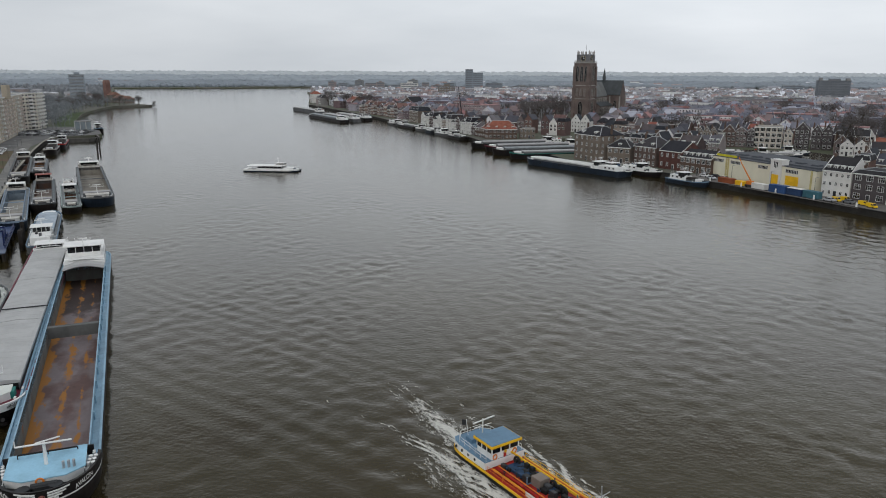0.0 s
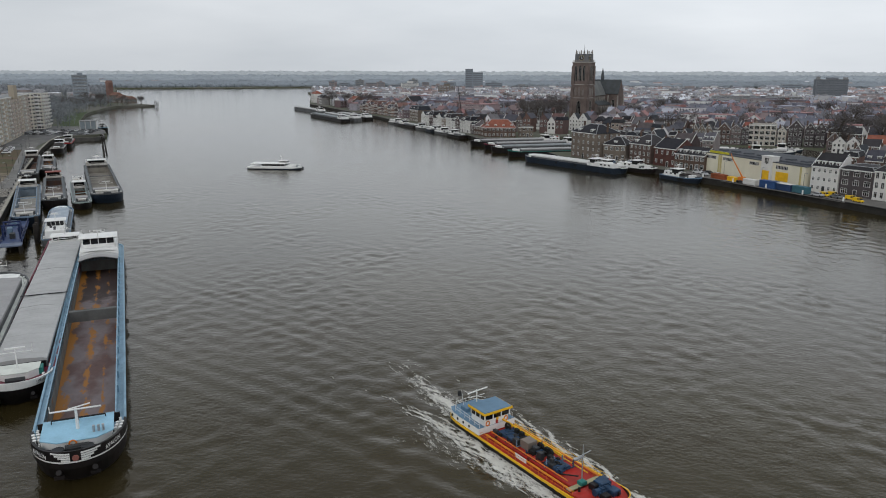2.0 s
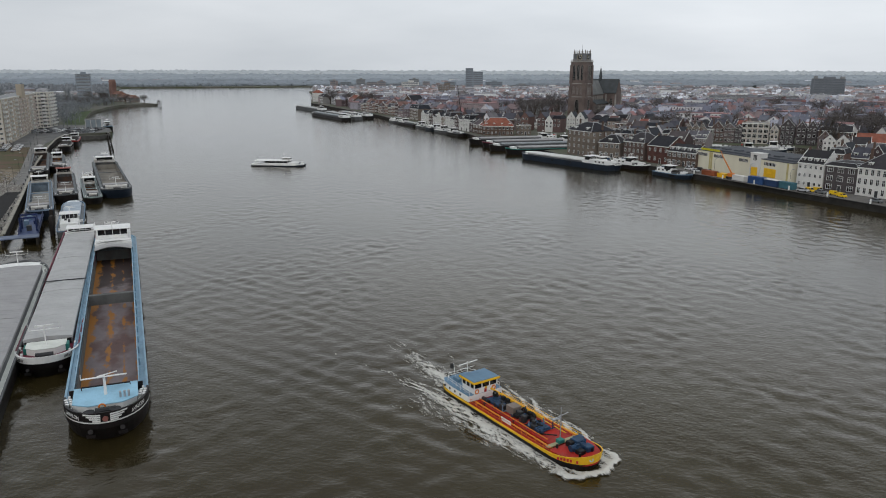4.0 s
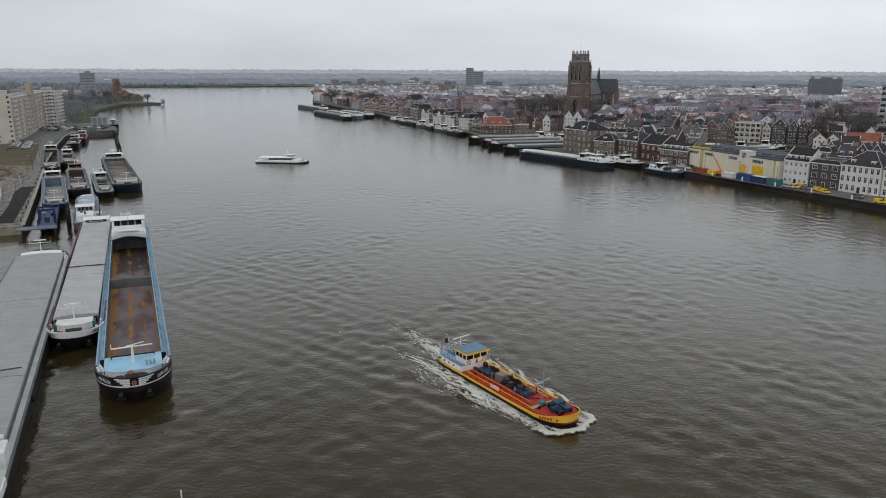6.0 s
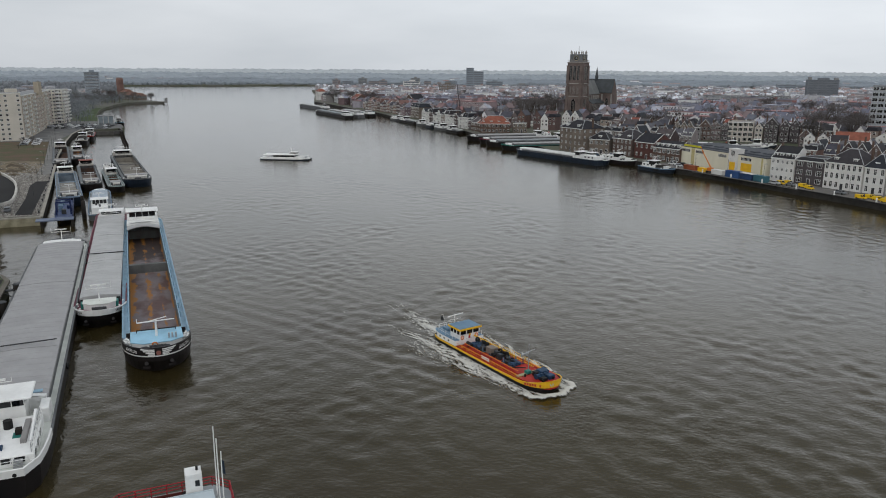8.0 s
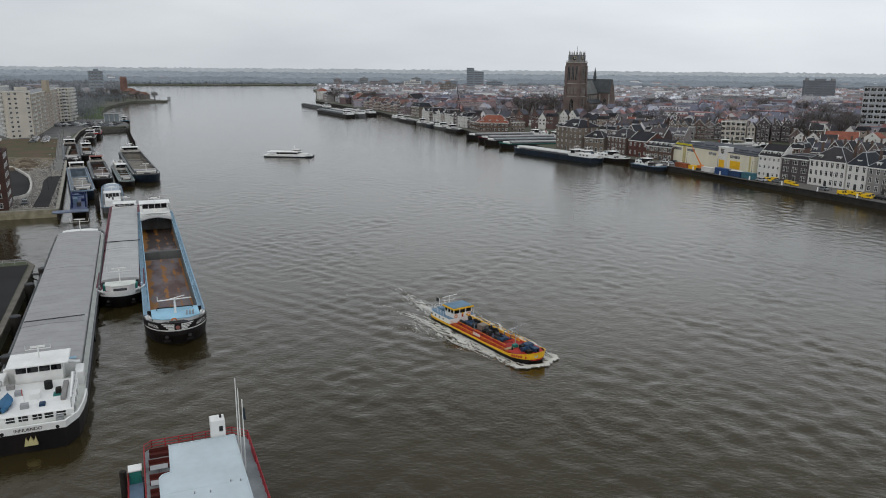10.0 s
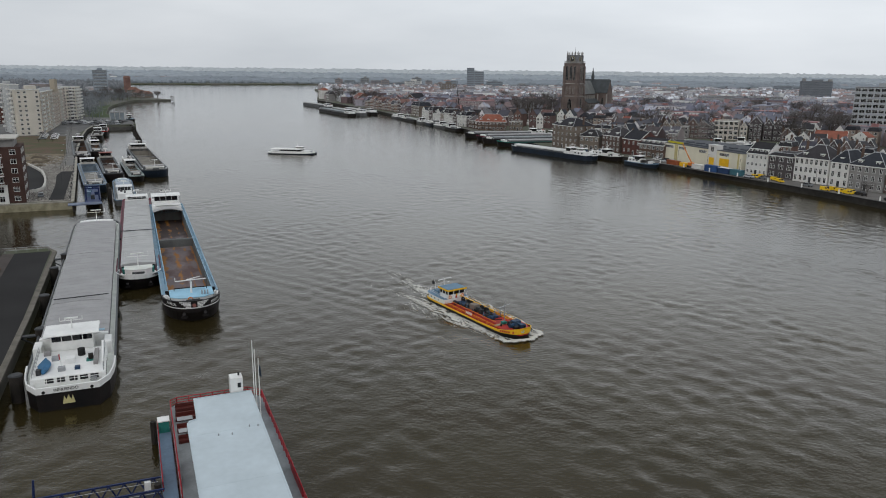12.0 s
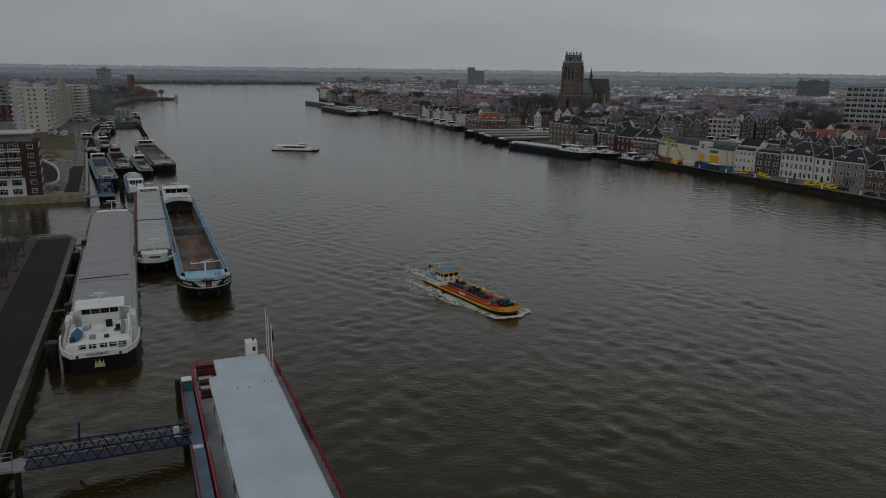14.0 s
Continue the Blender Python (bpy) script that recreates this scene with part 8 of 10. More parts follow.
# pavilion with a leaning glazed front by the pier's outer edge
pv = thing("pavilion", pose(-276, 534, 2.5, 0, 0, 27), "small pavilion with white frames and leaning glass front on the pier", "pavilion")
m = Mesh()
m.box(-5.3, 5.3, -2.0, 3.6, 0, 6.2)
part("wall", m, CONCRETE_OLD, pv)
m = Mesh()
m.box(-5.7, 5.7, -4.2, 4.0, 6.2, 6.6)
part("roof", m, CONCRETE_OLD, pv, "flat grey roof")
for k in range(4):
    m = Mesh()
    x = -5.4 + k * 3.6
    m.rod((x, -2.3, 0), (x, -4.0, 6.2), 0.24, n=6)
    part("post", m, TRIM_WHITE, pv, "white leaning post")
for k in range(3):
    m = Mesh()
    x = -5.1 + k * 3.6
    m.add([(x, -2.2, 0.4), (x + 3.0, -2.2, 0.4), (x + 3.0, -3.75, 6.0), (x, -3.75, 6.0), (x, -2.1, 0.4), (x + 3.0, -2.1, 0.4), (x + 3.0, -3.65, 6.0), (x, -3.65, 6.0)], [(0, 1, 2, 3), (7, 6, 5, 4), (0, 4, 5, 1), (1, 5, 6, 2), (2, 6, 7, 3), (3, 7, 4, 0)])
    part("pane", m, mat("pavilion_glazing", (0.34, 0.39, 0.42), 0.25, var=0.2), pv, "large grey-blue glass pane")
motor_barge(berth(-267, 541, (0.55, -0.83), 20), 20, 5.0, "dark workboat moored behind the pier", hold_mat=WOOD_DARK, bow=4, aft=8, seams=2, group="west bank ships")
pole_me = Mesh()
pole_me.rod((0, 0, -2), (0, 0, 4.5), 0.35, 0.3, 8)
pole_me = pole_me.data("timber_pile", WOOD_DARK)


def pile(x, y, s=1.0, h=0.0):
    ob = tagged(new("timber_pile", pole_me), "dark tarred timber mooring pile in the water", "pile", "mooring piles")
    ob.matrix_world = pose(x, y, h) @ Matrix.Diagonal((s, s, s, 1))
    return ob


JETTY = [(-252.8, 504.5), (-233.0, 466.7), (-212.9, 426.0), (-193.7, 388.1)]


def timber_jetty():
    """A row of close piles with a capping beam that runs out from the pier's head."""
    t = thing("timber_jetty", pose(0, 0, 0), "low dark timber jetty of close piles off the pier", "jetty")
    for (x0, y0), (x1, y1) in zip(JETTY, JETTY[1:]):
        d = Vector((x1 - x0, y1 - y0, 0))
        n = max(2, int(d.length / 3.2))
        for k in range(n):
            m = Mesh()
            x, y = x0 + d.x * k / n, y0 + d.y * k / n
            m.rod((x, y, -2), (x, y, 1.9 + 0.5 * (k % 2)), 0.5, 0.42, 8)
            m.rod((x + 1.3, y + 0.4, -2), (x + 1.3, y + 0.4, 1.5), 0.42, 0.36, 8)
            part("mooring_post", m, WOOD_DARK, t)
        m = Mesh()
        m.rod((x0, y0, 1.35), (x1, y1, 1.35), 0.4, n=6)
        part("capping_beam", m, WOOD_DARK, t)


timber_jetty()
for k in range(6):
    pile(-394 + (k % 3) * 1.4, 936 + (k // 3) * 4, 1.0, 2.5)
lamp = Mesh()
lamp.rod((0, 0, 0), (0, 0, 6.5), 0.07, 0.05, 6)
lamp.rod((0, 0, 6.4), (0.9, 0, 6.7), 0.04, n=5)
lamp_pole = lamp.data("pole", DARK_STEEL)
lh = Mesh()
lh.block(0.6, 1.3, -0.12, 0.12, 6.62, 6.78, e=0.03)
lamp_head = lh.data("lamp_head", STEEL)


def street_lamp(x, y, z, rz):
    t = thing("street_lamp", pose(x, y, z, 0, 0, rz), "slim grey street lamp beside the road", "street lamp", "street lamps")
    part("pole", lamp_pole, None, t)
    part("lamp_head", lamp_head, None, t)


for k in range(9):
    p = on_bank(40 + 28 * k, -4)
    street_lamp(p[0], p[1], 2.5, 200)
bolt = Mesh()
bolt.rod((0, 0, 0), (0, 0, 0.7), 0.22, 0.18, 8)
bolt.rod((0, 0, 0.6), (0, 0, 0.8), 0.3, 0.26, 8)
bolt_me = bolt.data("quay_bollard", DARK_STEEL)
for k in range(22):
    p = on_bank(6 + 11 * k, -0.9)
    tagged(new("quay_bollard", bolt_me), "dark iron bollard at the quay edge", "bollard", "quay bollards").matrix_world = pose(p[0], p[1], 2.55)


# blue landing stage between quay and barges
def landing_stage():
    """A raised blue deck along the quay's corner on steel legs, with a frame over its lower end."""
    t = thing("landing_stage", pose(-119.5, 172.5, 0, 0, 0, math.degrees(math.atan2(0.888, -0.46))), "blue steel landing stage on dark legs beside the quay", "landing stage")
    d = Mesh()
    d.block(-3.2, 30, -8.4, -3.6, 1.9, 2.25, e=0.05)
    part("ramp", d, mat("worn_navy_deck", (0.055, 0.085, 0.19), 0.5, var=0.35, scale=0.3, fine=2), t, "navy blue steel ramp")
    d = Mesh()
    d.block(-7.4, -3.2, -8.6, 1.2, 1.95, 2.25, e=0.05)
    part("platform", d, mat("pale_steel_deck", (0.13, 0.16, 0.23), 0.5, var=0.3, scale=0.4, fine=2), t, "grey-blue landing platform")
    for y in (-8.3, -3.7):
        r = Mesh()
        rail(r, [(-3.0, y), (30, y)], 2.25, 1.1, 0.07, 1.8, 3)
        part("railing", r, BRIDGE_BLUE, t)
    for x in (0.5, 5.5):
        g_ = Mesh()
        for y in (-7.9, -4.1):
            g_.box(x - 0.2, x + 0.2, y - 0.2, y + 0.2, 2.25, 6.2)
        g_.box(x - 0.2, x + 0.2, -7.9, -4.1, 5.8, 6.2)
        part("gantry", g_, BRIDGE_BLUE, t, "navy blue steel frame")
    g_ = Mesh()
    for y in (-7.9, -4.1):
        g_.rod((0.5, y, 6.0), (5.5, y, 3.0), 0.16, n=6)
        g_.rod((0.5, y, 3.0), (5.5, y, 6.0), 0.16, n=6)
    part("brace", g_, BRIDGE_BLUE, t)
    for k, (x, y, w, h) in enumerate(((9.0, -5.0, 1.2, 1.6), (12.5, -7.2, 1.5, 1.0), (20.0, -5.2, 2.0, 1.2), (2.6, -6.0, 1.0, 1.3))):
        q = Mesh()
        q.block(x - w, x + w, y - 0.6, y + 0.6, 2.25, 2.25 + h, e=0.05)
        part("deck_box", q, (MID_BLUE, BRIDGE_BLUE, MID_BLUE, DARK_STEEL)[k], t)
    for x, y in ((-7.0, -8.2), (-7.0, -0.4), (-3.6, -8.2), (8, -8.0), (8, -4.0), (19, -8.0), (29, -8.0), (29, -4.0)):
        q = Mesh()
        q.rod((x, y, -2), (x, y, 2.0), 0.42, n=8)
        part("leg", q, WOOD_DARK, t)
    for x, y in ((4, -11.2), (6, -11.4), (16, -11.0)):
        q = Mesh()
        q.rod((x, y, -2), (x, y, 5.2), 0.5, n=8)
        part("mooring_post", q, WOOD_DARK, t)


landing_stage()


# ---- the small tanker under way ----
def tanker():
    L, B = 31.5, 6.6
    t = thing("tanker", TANKER @ pose(-L, 0, 0), "small yellow and red river tanker under way with bow wave", "tanker")
    bow, ster = 5.2, 4.0
    lv = [(-0.5, 1.0, 0.3, 0), (0.1, 0.6, 0.1, 0.0), (0.72, 0.25, 0, 0.35)]
    h = Mesh()
    h.rings(hull_rings(L, B, bow, ster, lv, 0.7, 2.2))
    part("hull", h, HULL_BLACK, t)
    y = Mesh()
    y.rings(hull_rings(L, B, bow, ster, [(0.70, 0.25, -0.03, 0.3), (1.0, 0, -0.05, 1.3), (1.0, 0.1, 0.12, 1.3), (0.85, 0.1, 0.12, 0.6)], 0.7, 2.2))
    part("bulwark", y, YELLOW, t, "yellow painted bulwark")
    d = Mesh()
    d.prism([(x, y_) for x, y_ in outline(L - 0.3, B - 0.3, bow, ster, 0.7, p=2.2)], 0.7, 0.9)
    part("deck", d, DECK_RED, t, "red painted deck")
    fd = Mesh()
    o = [(x, y_) for x, y_ in outline(L - 0.25, B - 0.35, bow, ster, 0.7, p=2.2) if x > L - bow - 0.6]
    fd.prism(o, 0.9, 1.45)
    part("foredeck", fd, DECK_RED, t)
    for x, yy, w_, d_, hh in ((L - 4.3, 0.9, 0.7, 0.8, 0.95), (L - 2.6, 1.0, 0.6, 0.6, 0.7), (L - 4.6, -0.2, 0.5, 0.4, 0.75), (L - 2.4, -0.5, 0.45, 0.5, 0.55)):
        q = Mesh()
        q.block(x - w_, x + w_, yy - d_, yy + d_, 1.45, 1.45 + hh, e=0.08)
        part("deck_machine", q, PIPE_BLUE if yy > 0.5 else HULL_BLACK, t, "dark blue deck machinery")
    iw = Mesh()
    ring_ = hull_rings(L, B, bow, ster, [(0.90, 0.24, 0.24, 0.55), (1.0, 0.14, 0.15, 1.29)], 0.7, 2.2)
    pick = [k for k, p in enumerate(ring_[0]) if p[0] > L - bow - 0.4]
    iw.rings([[r_[k] for k in pick] for r_ in ring_])
    iw.f = [q for q in iw.f if not (max(i % len(pick) for i in q) == len(pick) - 1 and min(i % len(pick) for i in q) == 0)]
    iw.s = [0] * len(iw.f)
    part("inner_bulwark", iw, HULL_BLACK, t, "black inner side of the bow bulwark")
    tr = Mesh()
    tr.block(9.0, L - bow - 1.2, -1.9, 1.9, 0.9, 1.35, e=0.12)
    part("tank_trunk", tr, DECK_RED, t)
    # pipes and rails along the deck
    for yy, z, r, m_ in ((-2.55, 1.35, 0.09, ORANGE), (-2.25, 1.2, 0.07, YELLOW), (2.45, 1.45, 0.1, ORANGE), (2.75, 1.25, 0.07, YELLOW)):
        p = Mesh()
        p.rod((8.6, yy, z), (L - bow - 0.6, yy, z), r, n=6)
        for k in range(9):
            x = 9 + k * 1.9
            p.rod((x, yy, 0.9), (x, yy, z), 0.05, n=4)
        part("pipe", p, m_, t)
    bm_ = Mesh()
    bm_.rod((7.4, 1.1, 2.3), (20.0, 1.35, 2.1), 0.14, 0.12, 8)
    part("boom", bm_, YELLOW, t, "yellow cargo boom")
    for s in (-1, 1):
        r = Mesh()
        rail(r, [(8.4, s * 3.1), (L - bow, s * 3.1)], 1.0, 0.75, 0.03, 1.5)
        part("railing", r, YELLOW if s > 0 else ORANGE, t)
    k_rng = random.Random(2)
    # pumps, valves and hose reels amidships
    for x0, x1, n in ((9.2, 13.5, 14), (16.2, 22.0, 18)):
        for k in range(n):
            m = Mesh()
            x, yy = k_rng.uniform(x0, x1), k_rng.uniform(-1.3, 1.3)
            w, h_ = k_rng.uniform(0.2, 0.55), k_rng.uniform(0.4, 1.1)
            if k % 3:
                m.block(x - w, x + w, yy - w * 0.7, yy + w * 0.7, 1.35, 1.35 + h_, e=0.06)
            else:
                m.rod((x, yy - w, 1.6), (x, yy + w, 1.6), 0.3, n=8)
            part("pump", m, (PIPE_BLUE, BLACK, DARK_STEEL)[k % 3], t)
    for x in (9.6, 16.4, 18.2):
        m = Mesh()
        m.torus((x, 0.7, 1.95), (0, 1, 0), 0.48, 0.18, 12, 6)
        m.rod((x, 0.35, 1.95), (x, 1.05, 1.95), 0.2, n=8)
        part("hose_reel", m, BLACK, t, "black hose reel")
    # cross pipes, upright valves and hoses between the pumps
    for k in range(7):
        m = Mesh()
        x = 10.2 + 1.95 * k
        m.rod((x, -1.85, 1.55), (x, 1.7, 1.55), 0.07, n=6)
        for yy in (-1.5, -0.2, 1.2):
            m.rod((x, yy, 1.3), (x, yy, 2.0 + 0.25 * ((k + int(yy * 2)) % 3)), 0.08, n=6)
            m.rod((x - 0.16, yy, 1.95), (x + 0.16, yy, 1.95), 0.05, n=6)
        part("cross_pipe", m, (PIPE_BLUE, DARK_STEEL, MID_BLUE)[k % 3], t)
    for k in range(5):
        m = Mesh()
        m.rod((9.2 + 3.2 * k, -1.2, 1.4), (11.6 + 3.2 * k, 0.9 - 0.3 * k, 1.95), 0.09, n=6)
        part("hose", m, BLACK, t, "black cargo hose")
    m = Mesh()
    m.box(15.2, 17.4, -2.66, -2.60, 1.05, 1.62)
    part("sign_board", m, SHIP_WHITE, t, "small white board on the rail")
    for yy in (-1.72, 1.62):
        m = Mesh()
        m.rod((8.8, yy, 1.62), (L - bow - 2.2, yy, 1.62), 0.075, n=6)
        part("deck_pipe", m, YELLOW if yy > 0 else ORANGE, t)
    m = Mesh()
    m.block(14.0, 15.6, -0.8, 0.8, 1.35, 2.5, e=0.05)
    part("deck_box", m, mat("brown_grey_box", (0.24, 0.20, 0.17), 0.7), t, "brown grey steel box")
    for a, b, c, e in ((9.5, 13.0, -1.0, 1.2), (19.2, 21.8, -1.2, 0.9)):
        m = Mesh()
        m.block(a, b, c, e, 1.36, 1.78, e=0.05)
        part("manifold_base", m, PIPE_BLUE, t)
    for k in range(4):
        m = Mesh()
        x, yy = 10.5 + k * 3.4, -2.1
        m.rod((x, yy, 0.9), (x, yy, 1.6), 0.06, n=6)
        m.torus((x, yy, 1.62), (0, 0, 1), 0.2, 0.04, 10, 4)
        part("valve_wheel", m, RED_PAINT if k % 2 else BLACK, t)
    m = Mesh()
    m.rod((L - bow - 1.8, 0.2, 1.3), (L - bow - 1.8, 0.2, 6.0), 0.09, 0.06, 8)
    m.rod((L - bow - 1.8, -1.0, 4.6), (L - bow - 1.8, 1.5, 4.9), 0.06, n=6)
    m.block(L - bow - 2.0, L - bow - 1.6, -1.3, 0.1, 4.4, 4.62, e=0.03)
    part("mast", m, STEEL, t, "slender grey foremast")
    m = Mesh()
    m.block(L - bow - 1.4, L - bow - 0.7, -2.8, 2.6, 1.3, 1.42, e=0.03)
    part("catwalk", m, mat("yellowish_grating", (0.36, 0.33, 0.2), 0.8), t)
    m = Mesh()
    m.block(L - bow - 1.4, L - bow - 0.6, -1.0, -0.1, 1.42, 1.9, e=0.05)
    part("locker", m, SHIP_GREEN, t, "green deck locker")
    m = Mesh()
    m.block(L - 4.0, L - 2.9, -0.9, 0.7, 1.45, 2.0, e=0.1)
    m.rod((L - 3.4, -1.3, 1.95), (L - 3.4, 1.1, 1.95), 0.32, n=10)
    for yy in (-1.3, -0.4, 0.3, 1.1):
        m.rod((L - 3.4, yy - 0.05, 1.95), (L - 3.4, yy + 0.05, 1.95), 0.45, n=12)
    m.rod((L - 2.9, -0.5, 1.5), (L - 2.9, -0.5, 2.5), 0.12, n=6)
    part("anchor_windlass", m, PIPE_BLUE, t, "dark blue anchor windlass")
    for x, yy in ((L - 5.6, 1.9), (L - 5.2, -2.0), (L - 2.0, 1.2), (L - 1.8, -1.2)):
        m = Mesh()
        m.rod((x, yy, 1.45), (x, yy, 1.95), 0.16, n=8)
        part("bollard", m, HULL_BLACK, t)
    m = Mesh()
    m.block(L - 5.4, L - 4.5, 0.9, 2.2, 1.45, 2.2, e=0.08)
    part("hatch_box", m, PIPE_BLUE, t)
    # lettering on the bow as plain bars, round emblem at the stem
    m = Mesh()
    m.box(-0.13, 0.13, -0.03, 0.03, -0.18, 0.18)
    bar_me = m.data("name_bar", RED_PAINT)
    for a in (-1.2, -0.78, -0.36, 0.06, 0.48, 1.3):
        part("name_bar", bar_me, None, t).matrix_local = pose(L - 2.22, -3.0, 1.35, -8, 0, 33) @ pose(a, 0, 0)
    m = Mesh()
    m.rod((0, 0, 0), (0, 0.06, 0), 0.3, n=14)
    em = part("emblem", m, SHIP_BLUE_PALE, t, "round pale blue emblem")
    em.matrix_local = pose(L - 0.2, -0.7, 1.6, 0, 0, 72)
    # aft: white hull top, deckhouse, wheelhouse
    m = Mesh()
    o1 = [(x, y_) for x, y_ in outline(L, B, bow, ster, 0.7, p=2.2)]
    aft_o = [(x, y_) for x, y_ in o1 if x < 4.1] 
    up = sorted([p for p in aft_o if p[1] < 0]) + [(8.0, -B / 2)]
    ring = [(x, y_ * 0.97) for x, y_ in up] + [(x, -y_ * 0.97) for x, y_ in reversed(up)]
    m.prism(ring, 1.05, 2.0, slot_top=1)
    qd = part("quarterdeck", m, [SHIP_WHITE, ROOF_BLUE], t, "white topsides with blue-grey deck")
    for k in range(4):
        for s in (-1, 1):
            w = Mesh()
            w.rod((1.6 + k * 1.4, s * 3.10, 1.55), (1.6 + k * 1.4, s * 3.24, 1.55), 0.2, n=10)
            part("porthole", w, GLASS, qd)
    m = Mesh()
    m.block(4.4, 8.2, -2.45, 2.45, 1.0, 3.1, e=0.04)
    wh = part("wheelhouse", m, SHIP_WHITE, t)
    g_ = Mesh()
    g_.box(4.5, 8.3, -2.55, 2.55, 3.1, 4.05)
    part("window_band", g_, GLASS, wh, "dark wheelhouse windows")
    for k in range(4):
        for x, yy in ((8.3, -2.55 + 1.7 * k), (4.5 + 1.27 * k, -2.55), (4.5 + 1.27 * k, 2.55), (4.5, -2.55 + 1.7 * k)):
            q = Mesh()
            q.box(x - 0.09, x + 0.09, yy - 0.09, yy + 0.09, 3.08, 4.1)
            part("window_post", q, SHIP_WHITE, wh)
    q = Mesh()
    q.box(4.0, 8.75, -2.95, 2.95, 4.05, 4.38)
    rf = part("roof_edge", q, YELLOW, wh, "yellow roof edge")
    q = Mesh()
    q.block(4.15, 8.6, -2.8, 2.8, 4.38, 4.5, e=0.05)
    part("roof", q, ROOF_BLUE, rf, "blue wheelhouse roof")
    for s in (-1, 1):
        q = Mesh()
        q.torus((8.27, s * 1.9, 2.5), (1, 0, 0), 0.36, 0.1, 14, 6)
        part("life_ring", q, ORANGE, wh, "orange life ring")
    wh.matrix_local = Matrix.Translation((6.6, 0, 1)) @ Matrix.Diagonal((0.82, 0.84, 0.92, 1)) @ Matrix.Translation((-6.6, 0, -1))
    q = Mesh()
    q.box(8.2, 8.3, -0.2, 0.25, 2.0, 2.7)
    part("fire_box", q, RED_PAINT, wh)
    q = Mesh()
    q.rod((8.2, 0.1, 2.9), (8.32, 0.1, 2.9), 0.24, n=12)
    part("badge", q, YELLOW, wh)
    q = Mesh()
    q.rod((3.2, 0, 2.0), (3.2, 0, 5.3), 0.09, n=6)
    q.rod((3.2, -1.6, 5.0), (3.2, 1.9, 5.2), 0.09, n=6)
    q.rod((3.2, -1.4, 4.3), (3.2, 1.4, 4.3), 0.05, n=6)
    part("radar_mast", q, SHIP_WHITE, t)
    q = Mesh()
    rail(q, [(7.8, -2.9), (1.6, -2.6), (0.4, -1.6), (0.4, 1.6), (1.6, 2.6), (7.8, 2.9)], 2.0, 0.8, 0.03, 1.3)
    part("stern_rail", q, SHIP_WHITE, t)
    q = Mesh()
    q.rod((0.8, -0.6, 2.0), (0.3, -0.6, 4.2), 0.04, n=5)
    fs = part("flag_staff", q, SHIP_WHITE, t)
    q = Mesh()
    q.add([(0.33, -0.6, 4.1), (0.45, -0.6, 3.3), (-0.2, -0.9, 3.2), (-0.3, -0.9, 4.0)], [(0, 1, 2, 3)])
    part("flag", q, DARK_STEEL, fs)
    q = Mesh()
    q.block(1.6, 3.0, -1.6, -0.3, 2.0, 2.6, e=0.08)
    part("skylight", q, ROOF_BLUE, qd)
    return t


tanker()


